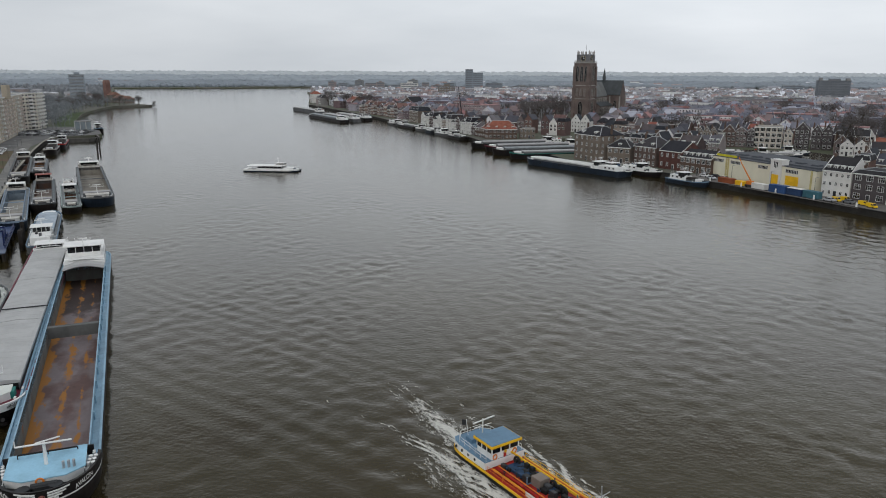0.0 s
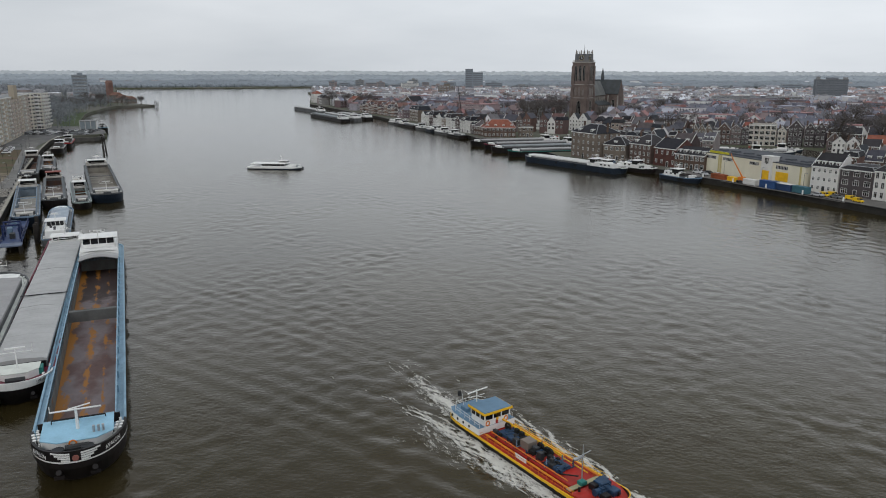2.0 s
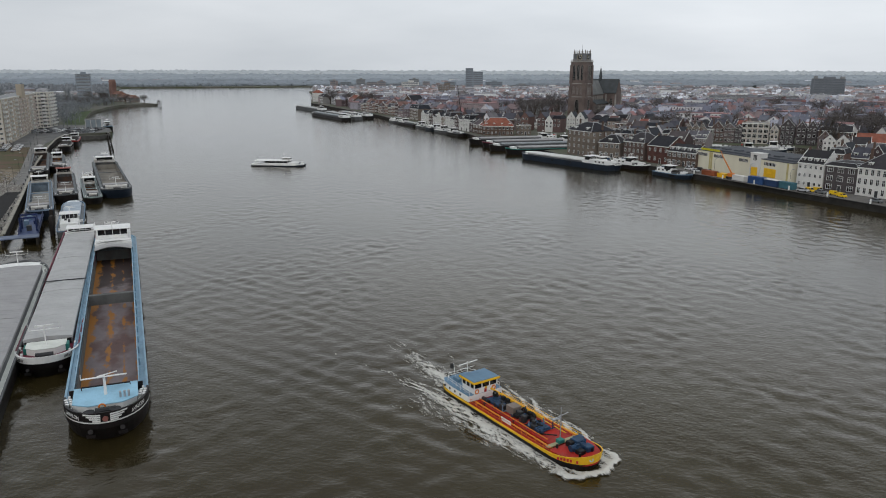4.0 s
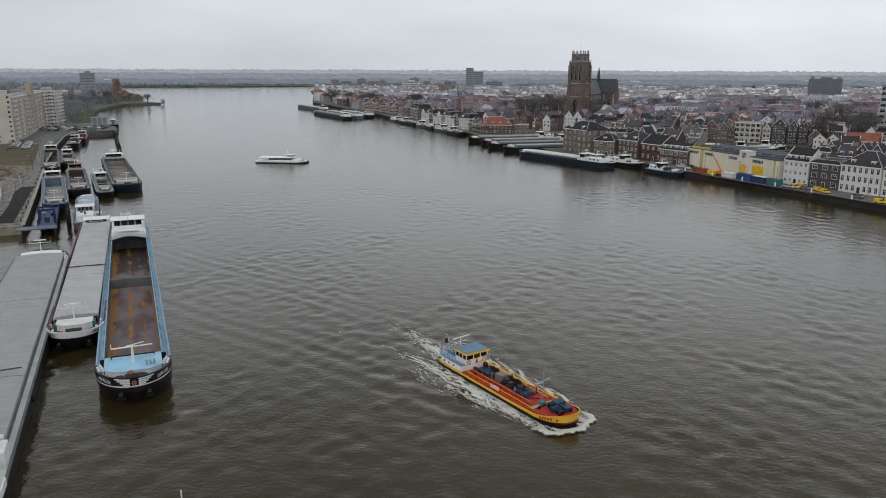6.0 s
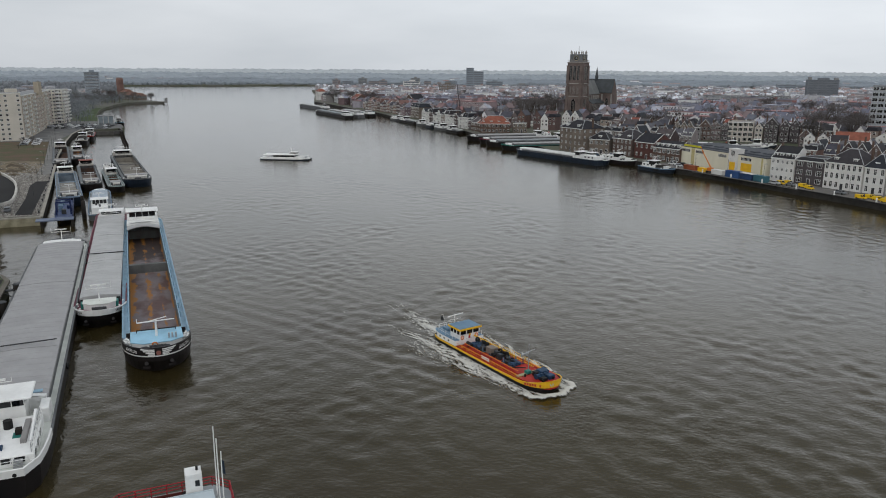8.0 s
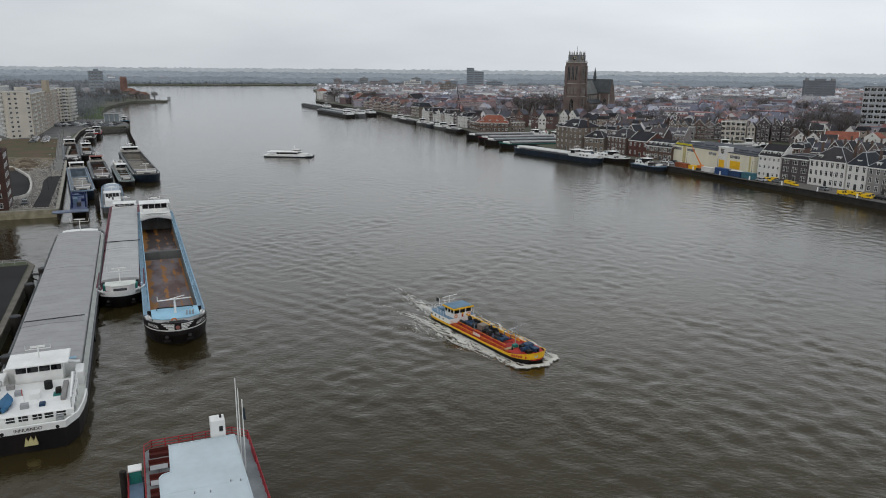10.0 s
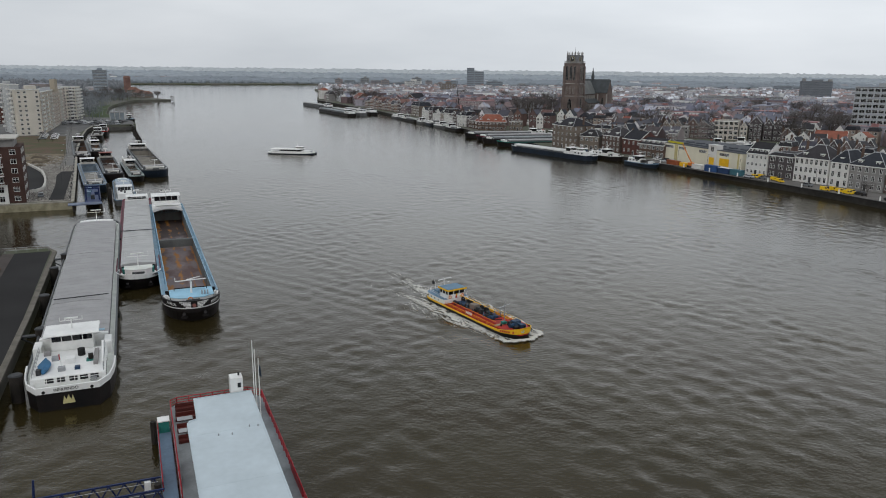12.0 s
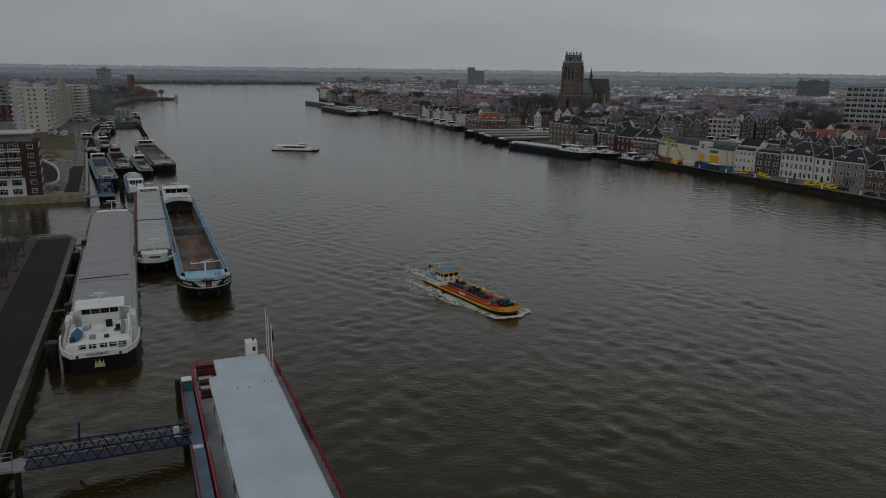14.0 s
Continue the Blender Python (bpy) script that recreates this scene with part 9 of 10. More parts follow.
def foam():
    """A thin sheet of broken foam on the water: bow wave, sides and wake, thick where the stored density says so."""
    st = 0.35
    xs, ys = np.arange(-24, 39, st), np.arange(-15, 15.01, st)
    X, Y = np.meshgrid(xs, ys)
    aft = 31.5 - X
    half = np.where(aft < 5.2, 3.3 * np.clip(1 - np.clip((5.2 - aft) / 5.2, 0, 1) ** 2.2, 0, 1) ** (1 / 2.2), 3.3)
    half = np.where(X < 0, 0.0, half)
    e = np.abs(Y) - half
    near = Y < 0
    a0 = np.clip(aft, 0, 60)
    w = np.where(near, 1.6 + 0.24 * a0, 1.8 + 0.12 * a0)
    D = 0.66 * np.clip(1.15 - np.clip(e, 0, 99) / w, 0, 1) ** 0.75 * np.clip((aft + 0.6) / 2.2, 0, 1) * np.where(near, np.clip(1.25 - aft / 55, 0, 1), np.clip(1.15 - aft / 42, 0, 1)) * np.clip((X + 6) / 7, 0, 1)
    # crest thrown up round the bow, torn along its edge
    r = np.hypot(X - 28.0, Y)
    th = np.arctan2(Y, X - 28.0)
    tear = 0.28 * np.sin(th * 7 + 1) + 0.18 * np.sin(th * 17)
    crest = np.exp(-((r - 4.15 - 0.75 * np.abs(th) - tear) / 0.62) ** 2) * np.clip((1.7 - np.abs(th)) / 0.7, 0, 1)
    D = np.maximum(D, 1.15 * crest)
    D = np.maximum(D, 0.62 * (r < 4.4 + 0.7 * np.abs(th)) * (np.abs(th) < 1.5))
    # curls thrown off the far side, each peeling away from the hull
    for k in range(5):
        x0 = 27.5 - 4.6 * k
        line = 4.3 + 0.30 * (x0 - X) + 0.25 * np.sin(X * 0.9 + 2 * k)
        D = np.maximum(D, 0.9 * np.exp(-((Y - line) / 0.36) ** 2) * np.clip((x0 - X) / 1.5, 0, 1) * np.clip((11 - (x0 - X)) / 6, 0, 1))
    # ragged streaks that trail off the near side
    for k in range(9):
        x0 = 29.0 - 3.0 * k
        line = -3.4 - 0.24 * (x0 - X) - 0.22 * np.sin(X * 0.8 + 1.7 * k)
        D = np.maximum(D, 0.80 * np.exp(-((Y - line) / 0.42) ** 2) * np.clip((x0 - X) / 2, 0, 1) * np.clip((17 - (x0 - X)) / 9, 0, 1))
    # wake
    d = np.clip(0.8 - X, 0, 99)
    mid = -0.6 + 0.10 * d
    D = np.maximum(D, 0.98 * np.exp(-((Y - mid) / (2.0 + 0.04 * d)) ** 2) * np.exp(-d / 17.0) * (X < 1.5))
    for s_ in (-1, 1):
        D = np.maximum(D, 0.62 * np.exp(-((Y - s_ * (3.0 + 0.30 * d)) / 0.6) ** 2) * np.exp(-d / 14.0) * (X < 3))
    D = np.where((e < -0.25) & (X > 0.3), 0, D)
    M = TANKER @ pose(-31.5, 0, 0)
    c, s_ = M[0][0], M[1][0]
    WX, WY = M[0][3] + c * X - s_ * Y, M[1][3] + s_ * X + c * Y
    Z = wave_height(WX, WY) + 0.10 + 0.32 * np.clip(crest, 0, 1)
    keep = D > 0.04
    nx = len(xs)
    idx = -np.ones(X.size, int)
    f = []
    K = keep.ravel()
    for j in range(len(ys) - 1):
        for i in range(nx - 1):
            q = (j * nx + i, j * nx + i + 1, (j + 1) * nx + i + 1, (j + 1) * nx + i)
            if K[q[0]] or K[q[1]] or K[q[2]] or K[q[3]]:
                f.append(q)
    used = sorted({p for q in f for p in q})
    for k, p in enumerate(used):
        idx[p] = k
    m = Mesh()
    xr, yr_, zr, dr = X.ravel(), Y.ravel(), Z.ravel(), D.ravel()
    m.v = [(float(xr[p]), float(yr_[p]), float(zr[p])) for p in used]
    m.f = [tuple(int(idx[p]) for p in q) for q in f]
    m.s = [0] * len(m.f)
    fm = mat("foam", (0.62, 0.61, 0.56), 0.9, var=0.15, scale=0.8, fine=4)
    n, l = fm.node_tree.nodes, fm.node_tree.links
    b = n["Principled BSDF"]
    at = n.new("ShaderNodeAttribute")
    at.attribute_name = "foam_amount"
    tc = n.new("ShaderNodeTexCoord")
    total = None
    for scale, stretch, amp in ((0.95, (0.35, 1.25, 1), 0.58), (3.4, (0.6, 1.3, 1), 0.42)):
        mp = n.new("ShaderNodeMapping")
        mp.inputs["Scale"].default_value = stretch
        mp.inputs["Rotation"].default_value = (0, 0, radians(-12))
        l.new(tc.outputs["Object"], mp.inputs["Vector"])
        nz = n.new("ShaderNodeTexNoise")
        nz.inputs["Scale"].default_value, nz.inputs["Detail"].default_value, nz.inputs["Distortion"].default_value = scale, 5, 0.8
        l.new(mp.outputs[0], nz.inputs["Vector"])
        k = n.new("ShaderNodeMath")
        k.operation = "MULTIPLY"
        k.inputs[1].default_value = amp
        l.new(nz.outputs["Fac"], k.inputs[0])
        if total is None:
            total = k.outputs[0]
        else:
            a = n.new("ShaderNodeMath")
            l.new(total, a.inputs[0])
            l.new(k.outputs[0], a.inputs[1])
            total = a.outputs[0]
    sc = n.new("ShaderNodeMath")
    sc.operation = "MULTIPLY_ADD"
    sc.inputs[1].default_value, sc.inputs[2].default_value = 0.42, -0.64
    l.new(at.outputs["Fac"], sc.inputs[0])
    ad = n.new("ShaderNodeMath")
    l.new(total, ad.inputs[0])
    l.new(sc.outputs[0], ad.inputs[1])
    rg = n.new("ShaderNodeMapRange")
    rg.inputs["From Min"].default_value, rg.inputs["From Max"].default_value = -0.01, 0.17
    rg.inputs["To Max"].default_value = 0.92
    l.new(ad.outputs[0], rg.inputs["Value"])
    l.new(rg.outputs[0], b.inputs["Alpha"])
    me = m.data("foam", fm, smooth=True)
    at_ = me.attributes.new("foam_amount", "FLOAT", "POINT")
    at_.data.foreach_set("value", [float(dr[p]) for p in used])
    ob = tagged(new("foam", me), "white broken foam of bow wave and wake", "foam", kind="stuff")
    ob.matrix_world = M


foam()


def ferry():
    """A low white catamaran ferry."""
    L, B = 27.0, 7.0
    t = thing("ferry", pose(-100.0, 337.5, -0.25, 0, 0, -4) @ Matrix.Diagonal((0.95, 0.95, 0.95, 1)), "white catamaran passenger ferry with dark hull under way", "ferry")
    for s in (-1, 1):
        m = Mesh()
        rg = hull_rings(L, 2.0, 6, 3, [(-0.4, 0.8, 0.2, 0), (0.75, 0, 0, 0.3)], 0.9, 1.6)
        m.rings([[(x, y + s * 2.4, z) for x, y, z in q] for q in rg], cap=True)
        part("hull", m, HULL_BLUE, t)
    m = Mesh()
    m.prism(outline(L - 0.5, B, 5, 3, 0.9, p=2.0), 0.75, 1.5)
    part("deck", m, SHIP_WHITE, t)
    m = Mesh()
    m.prism(outline(L - 1.0, B - 0.2, 5, 3, 0.9, p=2.0), 0.62, 0.74)
    part("fender_strake", m, HULL_BLUE, t)
    m = Mesh()
    m.box(6.5, 19.5, -3.1, 3.1, 1.5, 1.95, top=0.05)
    cb = part("saloon", m, SHIP_WHITE, t)
    m = Mesh()
    m.box(7.0, 19.2, -3.05, 3.05, 1.95, 2.95, top=0.1)
    part("window_band", m, GLASS, cb, "dark saloon windows")
    for k in range(6):
        for s in (-1, 1):
            m = Mesh()
            m.box(8.8 + 2.0 * k, 8.95 + 2.0 * k, s * 3.04 - 0.06, s * 3.04 + 0.06, 2.1, 2.95)
            part("window_post", m, SHIP_WHITE, cb)
    m = Mesh()
    m.block(1.8, 18.6, -3.35, 3.35, 2.95, 3.2, e=0.12)
    part("roof", m, SHIP_WHITE, cb)
    m = Mesh()
    m.prism([(17.5, -2.8), (21.0, -2.5), (24.0, -1.4), (24.0, 1.4), (21.0, 2.5), (17.5, 2.8)], 1.5, 2.2)
    part("fore_cabin", m, SHIP_WHITE, t)
    m = Mesh()
    m.box(15.6, 20.0, -2.0, 2.0, 3.0, 3.6, top=0.1)
    w = part("wheelhouse", m, SHIP_WHITE, t)
    m = Mesh()
    m.box(15.8, 19.8, -1.85, 1.85, 3.6, 4.3, top=0.3)
    part("window_band", m, GLASS, w, "dark wheelhouse windows")
    m = Mesh()
    m.block(15.6, 19.6, -1.7, 1.7, 4.3, 4.5, e=0.08)
    part("wheelhouse_roof", m, SHIP_WHITE, w)
    m = Mesh()
    m.rod((16.6, 0, 4.45), (16.2, 0, 7.0), 0.08, n=6)
    m.rod((16.3, -0.9, 6.2), (16.3, 0.9, 6.2), 0.06, n=5)
    part("mast", m, SHIP_WHITE, t)
    for x in (2.5, 5.0, 7.3):
        for s in (-1, 1):
            m = Mesh()
            m.rod((x, s * 3.1, 1.5), (x, s * 3.1, 3.0), 0.09, n=6)
            part("post", m, SHIP_WHITE, t)
    m = Mesh()
    rail(m, [(20, -2.6), (24.5, -1.9), (26, 0), (24.5, 1.9), (20, 2.6)], 1.5, 0.9, 0.04)
    part("railing", m, SHIP_WHITE, t)
    for x in (22.5, 24.0):
        m = Mesh()
        m.block(x - 0.4, x + 0.4, -1.2, 1.2, 1.5, 2.0, e=0.05)
        part("bench", m, PIPE_BLUE, t)


ferry()


# ---- landing pontoon with its long roof, gangway and the near quay ----
PONTOON_RED = mat("crimson_paint", (0.36, 0.022, 0.032), 0.5, var=0.3, scale=0.5, fine=3)
PO = Vector((-18.6, 26.75, 0))


def pontoon():
    """Local x runs downriver (towards the stern end), y across towards the quay; origin at the far stream-side roof corner."""
    ang = math.degrees(math.atan2(-AX.y, -AX.x))
    t = thing("pontoon_boat", pose(PO.x, PO.y, 0, 0, 0, ang), "moored pontoon boat with long pale blue roof and red rails", "pontoon")
    # local y grows towards the stream; the quay lies on the negative side
    x0, x1 = -6.9, 66.0
    yl, yr = -9.4, 2.1
    m = Mesh()
    m.prism([(x1, yl), (x1, yr), (x0 + 1.6, yr), (x0, yr - 1.6), (x0, yl + 0.8), (x0 + 0.8, yl)][::-1], -0.6, 2.0)
    part("hull", m, PONTOON_RED, t)
    m = Mesh()
    m.prism([(x1, yl), (x1, yr), (x0 + 1.6, yr), (x0, yr - 1.6), (x0, yl + 0.8), (x0 + 0.8, yl)], 2.0, 2.25)
    part("deck", m, DECK_GREY, t)
    m = Mesh()
    m.prism([(5.9, -7.7), (x1, -7.7), (x1, -0.2), (0.3, -0.2), (0.3, -6.3), (5.9, -6.5)][::-1], 2.25, 5.3)
    cb = part("saloon", m, SHIP_WHITE, t)
    for k in range(16):
        for s, y in ((-1, -7.72), (1, -0.18)):
            w = Mesh()
            w.box(-1.4, 1.4, -0.03, 0.03, -0.7, 0.7)
            ob = part("window", w, GLASS, cb)
            ob.location = (8.0 + 3.6 * k, y, 4.0)
    for x in (9.0, 17.5, 28.0):
        w = Mesh()
        w.box(x - 0.5, x + 0.5, -7.78, -7.7, 2.25, 4.4)
        part("door", w, MAROON, cb, "dark red door")
    m = Mesh()
    out = [(0.0, 0.0), (0.0, -6.8), (5.6, -6.9), (5.9, -7.7), (6.5, -8.0), (x1, -8.0), (x1, 0.0)]
    m.prism(out, 5.3, 5.75)
    rf = part("roof", m, PONTOON_ROOF, t, "long pale blue-grey roof")
    edge = Mesh()
    ring = out
    n = len(ring)
    inner = [(x + (0.12 if x < 20 else -0.12), y + (0.12 if y < -3 else -0.12)) for x, y in ring]
    edge.rings([[(x, y, 5.75) for x, y in ring], [(x, y, 5.82) for x, y in ring], [(x, y, 5.82) for x, y in inner], [(x, y, 5.75) for x, y in inner]])
    part("roof_edge", edge, PONTOON_ROOF, rf)
    for k in range(5):
        s = Mesh()
        s.box(9.5 + k * 11.0, 9.62 + k * 11.0, -7.85, -0.15, 5.75, 5.765)
        part("roof_seam", s, PONTOON_ROOF, rf)
    for x, y in ((10.5, -5.0), (10.8, -3.6), (9.6, -1.6), (9.8, -0.7)):
        s = Mesh()
        s.rod((x, y, 5.75), (x, y, 6.0), 0.07, n=6)
        part("roof_vent", s, STEEL, rf)
    # wheel cabin and flagpoles at the upstream end
    m = Mesh()
    m.block(-1.7, -0.2, -2.4, -0.9, 2.25, 7.6, e=0.06)
    wc = part("lookout_cabin", m, SHIP_WHITE, t, "tall white box cabin")
    w = Mesh()
    w.box(-0.22, -0.17, -1.55, -1.15, 6.3, 6.9)
    part("window", w, GLASS, wc)
    w = Mesh()
    w.rod((-0.9, -1.3, 7.6), (-0.9, -1.3, 8.0), 0.12, n=6)
    part("lamp", w, BLACK, wc)
    for k, (x, y, h) in enumerate(((0.2, 0.35, 12.3), (0.9, 0.5, 11.4), (2.0, 0.75, 10.6))):
        m = Mesh()
        m.rod((x, y, 2.2), (x, y, h), 0.07, 0.05, 6)
        fp = part("flagpole", m, SHIP_WHITE, t, "white flagpole")
        if k == 2:
            f = Mesh()
            f.add([(x, y, 9.8), (x, y, 8.4), (x + 0.12, y + 0.3, 8.2), (x + 0.08, y + 0.22, 9.6)], [(0, 1, 2, 3)])
            part("flag", f, HULL_BLUE, fp)
    # red rails and bulwarks
    for pts in ([(x0 + 0.9, yl + 0.1), (16.0, yl + 0.1)], [(19.0, yl + 0.1), (x1, yl + 0.1)], [(x0 + 1.7, yr - 0.1), (x1, yr - 0.1)], [(x0 + 0.15, yl + 0.9), (x0 + 0.15, yr - 1.7), (x0 + 1.7, yr - 0.15)], [(x0 + 0.15, yl + 0.9), (x0 + 0.9, yl + 0.1)]):
        m = Mesh()
        rail(m, pts, 2.25, 1.05, 0.06, 1.5, 3)
        part("railing", m, PONTOON_RED, t, "red painted railing")
    for a, b, y in ((9.0, 14.0, yl + 0.12), (24, 30, yl + 0.12), (14.0, 20.0, yr - 0.12), (34, 42, yr - 0.12), (-2.5, 0.5, yr - 0.12)):
        m = Mesh()
        m.block(a, b, y - 0.06, y + 0.06, 2.25, 3.2, e=0.02)
        part("bulwark_panel", m, PONTOON_RED, t)
    # dark red benches and tables on the fore deck
    for x, y, w, d, h in ((-5.2, -8.8, 0.7, 6.5, 0.9), (-2.6, -8.9, 0.8, 2.6, 0.9), (0.6, -8.9, 0.8, 2.2, 0.9), (3.4, -8.9, 0.7, 2.0, 0.8)):
        m = Mesh()
        m.block(x, x + w, y, y + d, 2.25, 2.25 + h * 0.5, e=0.04)
        m.box(x, x + 0.12, y, y + d, 2.25 + h * 0.5, 2.25 + h)
        part("bench", m, mat("oxblood_wood", (0.10, 0.022, 0.018), 0.6, var=0.3), t, "dark red slatted bench")
    for x, y in ((-1.0, -7.9), (2.2, -7.9)):
        m = Mesh()
        m.block(x - 0.5, x + 0.5, y - 0.9, y + 0.9, 2.95, 3.02, e=0.02)
        m.rod((x, y, 2.25), (x, y, 2.95), 0.08, n=6)
        part("table", m, STEEL, t)
    m = Mesh()
    m.torus((-4.9, -2.2, 2.8), (1, 0, 0), 0.4, 0.14, 12, 6)
    part("tyre_fender", m, BLACK, t)
    for x in (4, 10, 17, 25, 33):
        m = Mesh()
        m.torus((x, yr + 0.12, 1.2), (0, 1, 0), 0.45, 0.16, 12, 6)
        part("tyre_fender", m, BLACK, t)
    # lower side float with its own rail
    m = Mesh()
    m.block(-3.0, 60, -11.1, -9.55, -0.6, 1.25)
    sf = part("side_float", m, MID_BLUE, t, "lower blue-grey side float")
    for pts in ([(-2.8, -11.0), (12.0, -11.0)], [(16.4, -11.0), (60, -11.0)]):
        m = Mesh()
        rail(m, pts, 1.25, 1.05, 0.06, 1.5, 3)
        part("railing", m, PONTOON_RED, sf, "red painted railing")
    m = Mesh()
    m.block(8.2, 12.0, -11.06, -10.92, 1.25, 2.4, e=0.03)
    part("sign_panel", m, PONTOON_RED, sf)
    m = Mesh()
    m.block(-2.7, -1.5, -10.9, -9.7, 1.25, 2.7, e=0.06)
    k = part("kiosk", m, SHIP_GREEN, sf)
    m = Mesh()
    m.block(-2.8, -1.4, -11.0, -9.62, 2.7, 2.85, e=0.04)
    part("kiosk_top", m, SHIP_WHITE, k)
    m = Mesh()
    m.block(14.6, 15.4, -10.9, -9.7, 1.26, 1.36, e=0.02)
    part("door_step", m, SHIP_WHITE, sf)
    for x in (-1.6, 30.0, 13.2):
        m = Mesh()
        m.rod((x, -11.5, -2), (x, -11.5, 2.9), 0.35, n=8)
        part("mooring_post", m, WOOD_DARK, sf)


pontoon()


def gangway():
    """Blue truss bridge from the near quay to the side float."""
    a, b = Vector((-37.4, 1.0, 3.0)), Vector((-22.9, 9.6, 1.9))
    d = (b - a)
    L = d.length
    ang = math.degrees(math.atan2(d.y, d.x))
    t = thing("gangway", Matrix.Translation(a) @ pose(0, 0, 0, 0, math.degrees(math.atan2(-d.z, d.xy.length)), ang), "navy blue steel truss gangway to the pontoon", "gangway")
    m = Mesh()
    m.block(0, L, -1.2, 1.2, -0.12, 0.0, e=0.02)
    part("walkway", m, DARK_STEEL, t)
    for s in (-1, 1):
        m = Mesh()
        y = s * 1.25
        m.box(0, L, y - 0.09, y + 0.09, -0.2, 0.0)
        m.box(0, L, y - 0.08, y + 0.08, 1.25, 1.42)
        n = 12
        for k in range(n):
            x = L * k / n
            m.rod((x, y, 0), (x + L / n / 2, y, 1.3), 0.085, n=5)
            m.rod((x + L / n / 2, y, 1.3), (x + L / n, y, 0), 0.085, n=5)
        part("truss", m, BRIDGE_BLUE, t)
        h = Mesh()
        h.rod((0.3, y - s * 0.16, 0.95), (L - 0.3, y - s * 0.16, 0.95), 0.035, n=6)
        part("handrail", h, STEEL, t)
    m = Mesh()
    m.rod((5.4, 1.5, -1.5), (5.4, 1.5, 3.2), 0.16, 0.1, 8)
    part("pylon", m, BRIDGE_BLUE, t, "navy pylon")
    m = Mesh()
    m.block(-1.0, 0.2, -1.4, 1.4, -0.25, 0.05, e=0.03)
    part("landing_plate", m, PLASTER_GREY, t)
    m = Mesh()
    m.block(-7.5, -1.0, -1.1, 1.1, -0.28, 0.0, e=0.02)
    ap = part("approach", m, PLASTER_GREY, t, "pale grey approach bridge from the quay")
    for s in (-1, 1):
        m = Mesh()
        rail(m, [(-7.4, s * 1.05), (-1.1, s * 1.05)], 0.0, 1.0, 0.04, 1.0)
        part("railing", m, STEEL, ap)
    for s in (-1, 1):
        m = Mesh()
        m.rod((-0.6, s * 1.0, -5.0), (-0.6, s * 1.0, -0.2), 0.28, n=8)
        part("support_pile", m, WOOD_DARK, t)
    m = Mesh()
    m.block(L - 1.6, L - 1.0, 0.9, 1.4, 0.02, 1.2, e=0.05)
    part("gate_box", m, SHIP_WHITE, t)


gangway()


def near_at(a, p, z=3.0):
    """A place on the near quay: a metres downriver from its corner, p metres in from the edge."""
    q = Vector((-88.0, 105.0, 0)) - AX * a - PX * p
    return q.x, q.y, z


def near_patch(name, pts, z, material, label):
    m = Mesh()
    m.prism([near_at(a, p)[:2] for a, p in pts], z - 0.2, z)
    return structure(name, m, material, label)


near_patch("near_road", [(0.3, 0.3), (0.3, 16), (170, 16), (170, 0.3)], 3.03, ASPHALT, "dark wet asphalt quay road")
near_patch("near_footpath", [(0.5, 7.6), (0.5, 10.2), (170, 10.2), (170, 7.6)], 3.06, mat("wet_paving", (0.078, 0.064, 0.057), 0.8, var=0.3, scale=0.3, fine=3), "strip of dark wet paving")
near_patch("near_sidewalk", [(0.5, 16), (0.5, 70), (170, 70), (170, 16)], 3.045, mat("dark_wet_paving", (0.030, 0.029, 0.028), 0.9, var=0.35, scale=0.2, fine=3), "dark wet paving")
for k in range(6):
    x, y, z = near_at(9 + 16 * k, 12.5)
    street_lamp(x, y, 3.05, 25)
for k in range(7):
    x, y, z = near_at(14 + 13 * k, 8.9)
    tree(x, y, 3.06, 0.33, group="saplings along the near quay")
for k in range(8):
    m = Mesh()
    m.block(-1.3, 1.3, -0.5, 0.5, 0, 0.4, e=0.06)
    x, y, z = near_at(16 + 13 * k, 8.9)
    tagged(new("planter", m.data("planter", mat("rusty_planter", (0.13, 0.06, 0.04), 0.8, var=0.3))), "low rust-brown planter on the quay", "planter", "quay planters").matrix_world = pose(x, y, 3.06, 0, 0, 115)
for k in range(4):
    x, y, z = near_at(40 + 21 * k, 13.8)
    vehicle(x, y, 3.05, 115, ("black", "grey", "white", "blue")[k], group="cars on the near quay")
# railing along the quay's head
m = Mesh()
c0, c1 = near_at(-1.0, 0.8)[:2], near_at(-1.0, 34)[:2]
rail(m, [c0, c1], 3.0, 1.05, 0.05, 2.2)
structure("quay_railing", m, STEEL, "galvanised railing at the quay's head")
# brick corner house beyond the near quay road
house(pose(*near_at(34, 31), 0, 0, 25), 13, 12, 15, 2.0, "flat", BRICK_RED, ROOF_FLAT, "dark brick corner house with white windows", 5, 4, 1.5, 1.7, group="near quay houses")


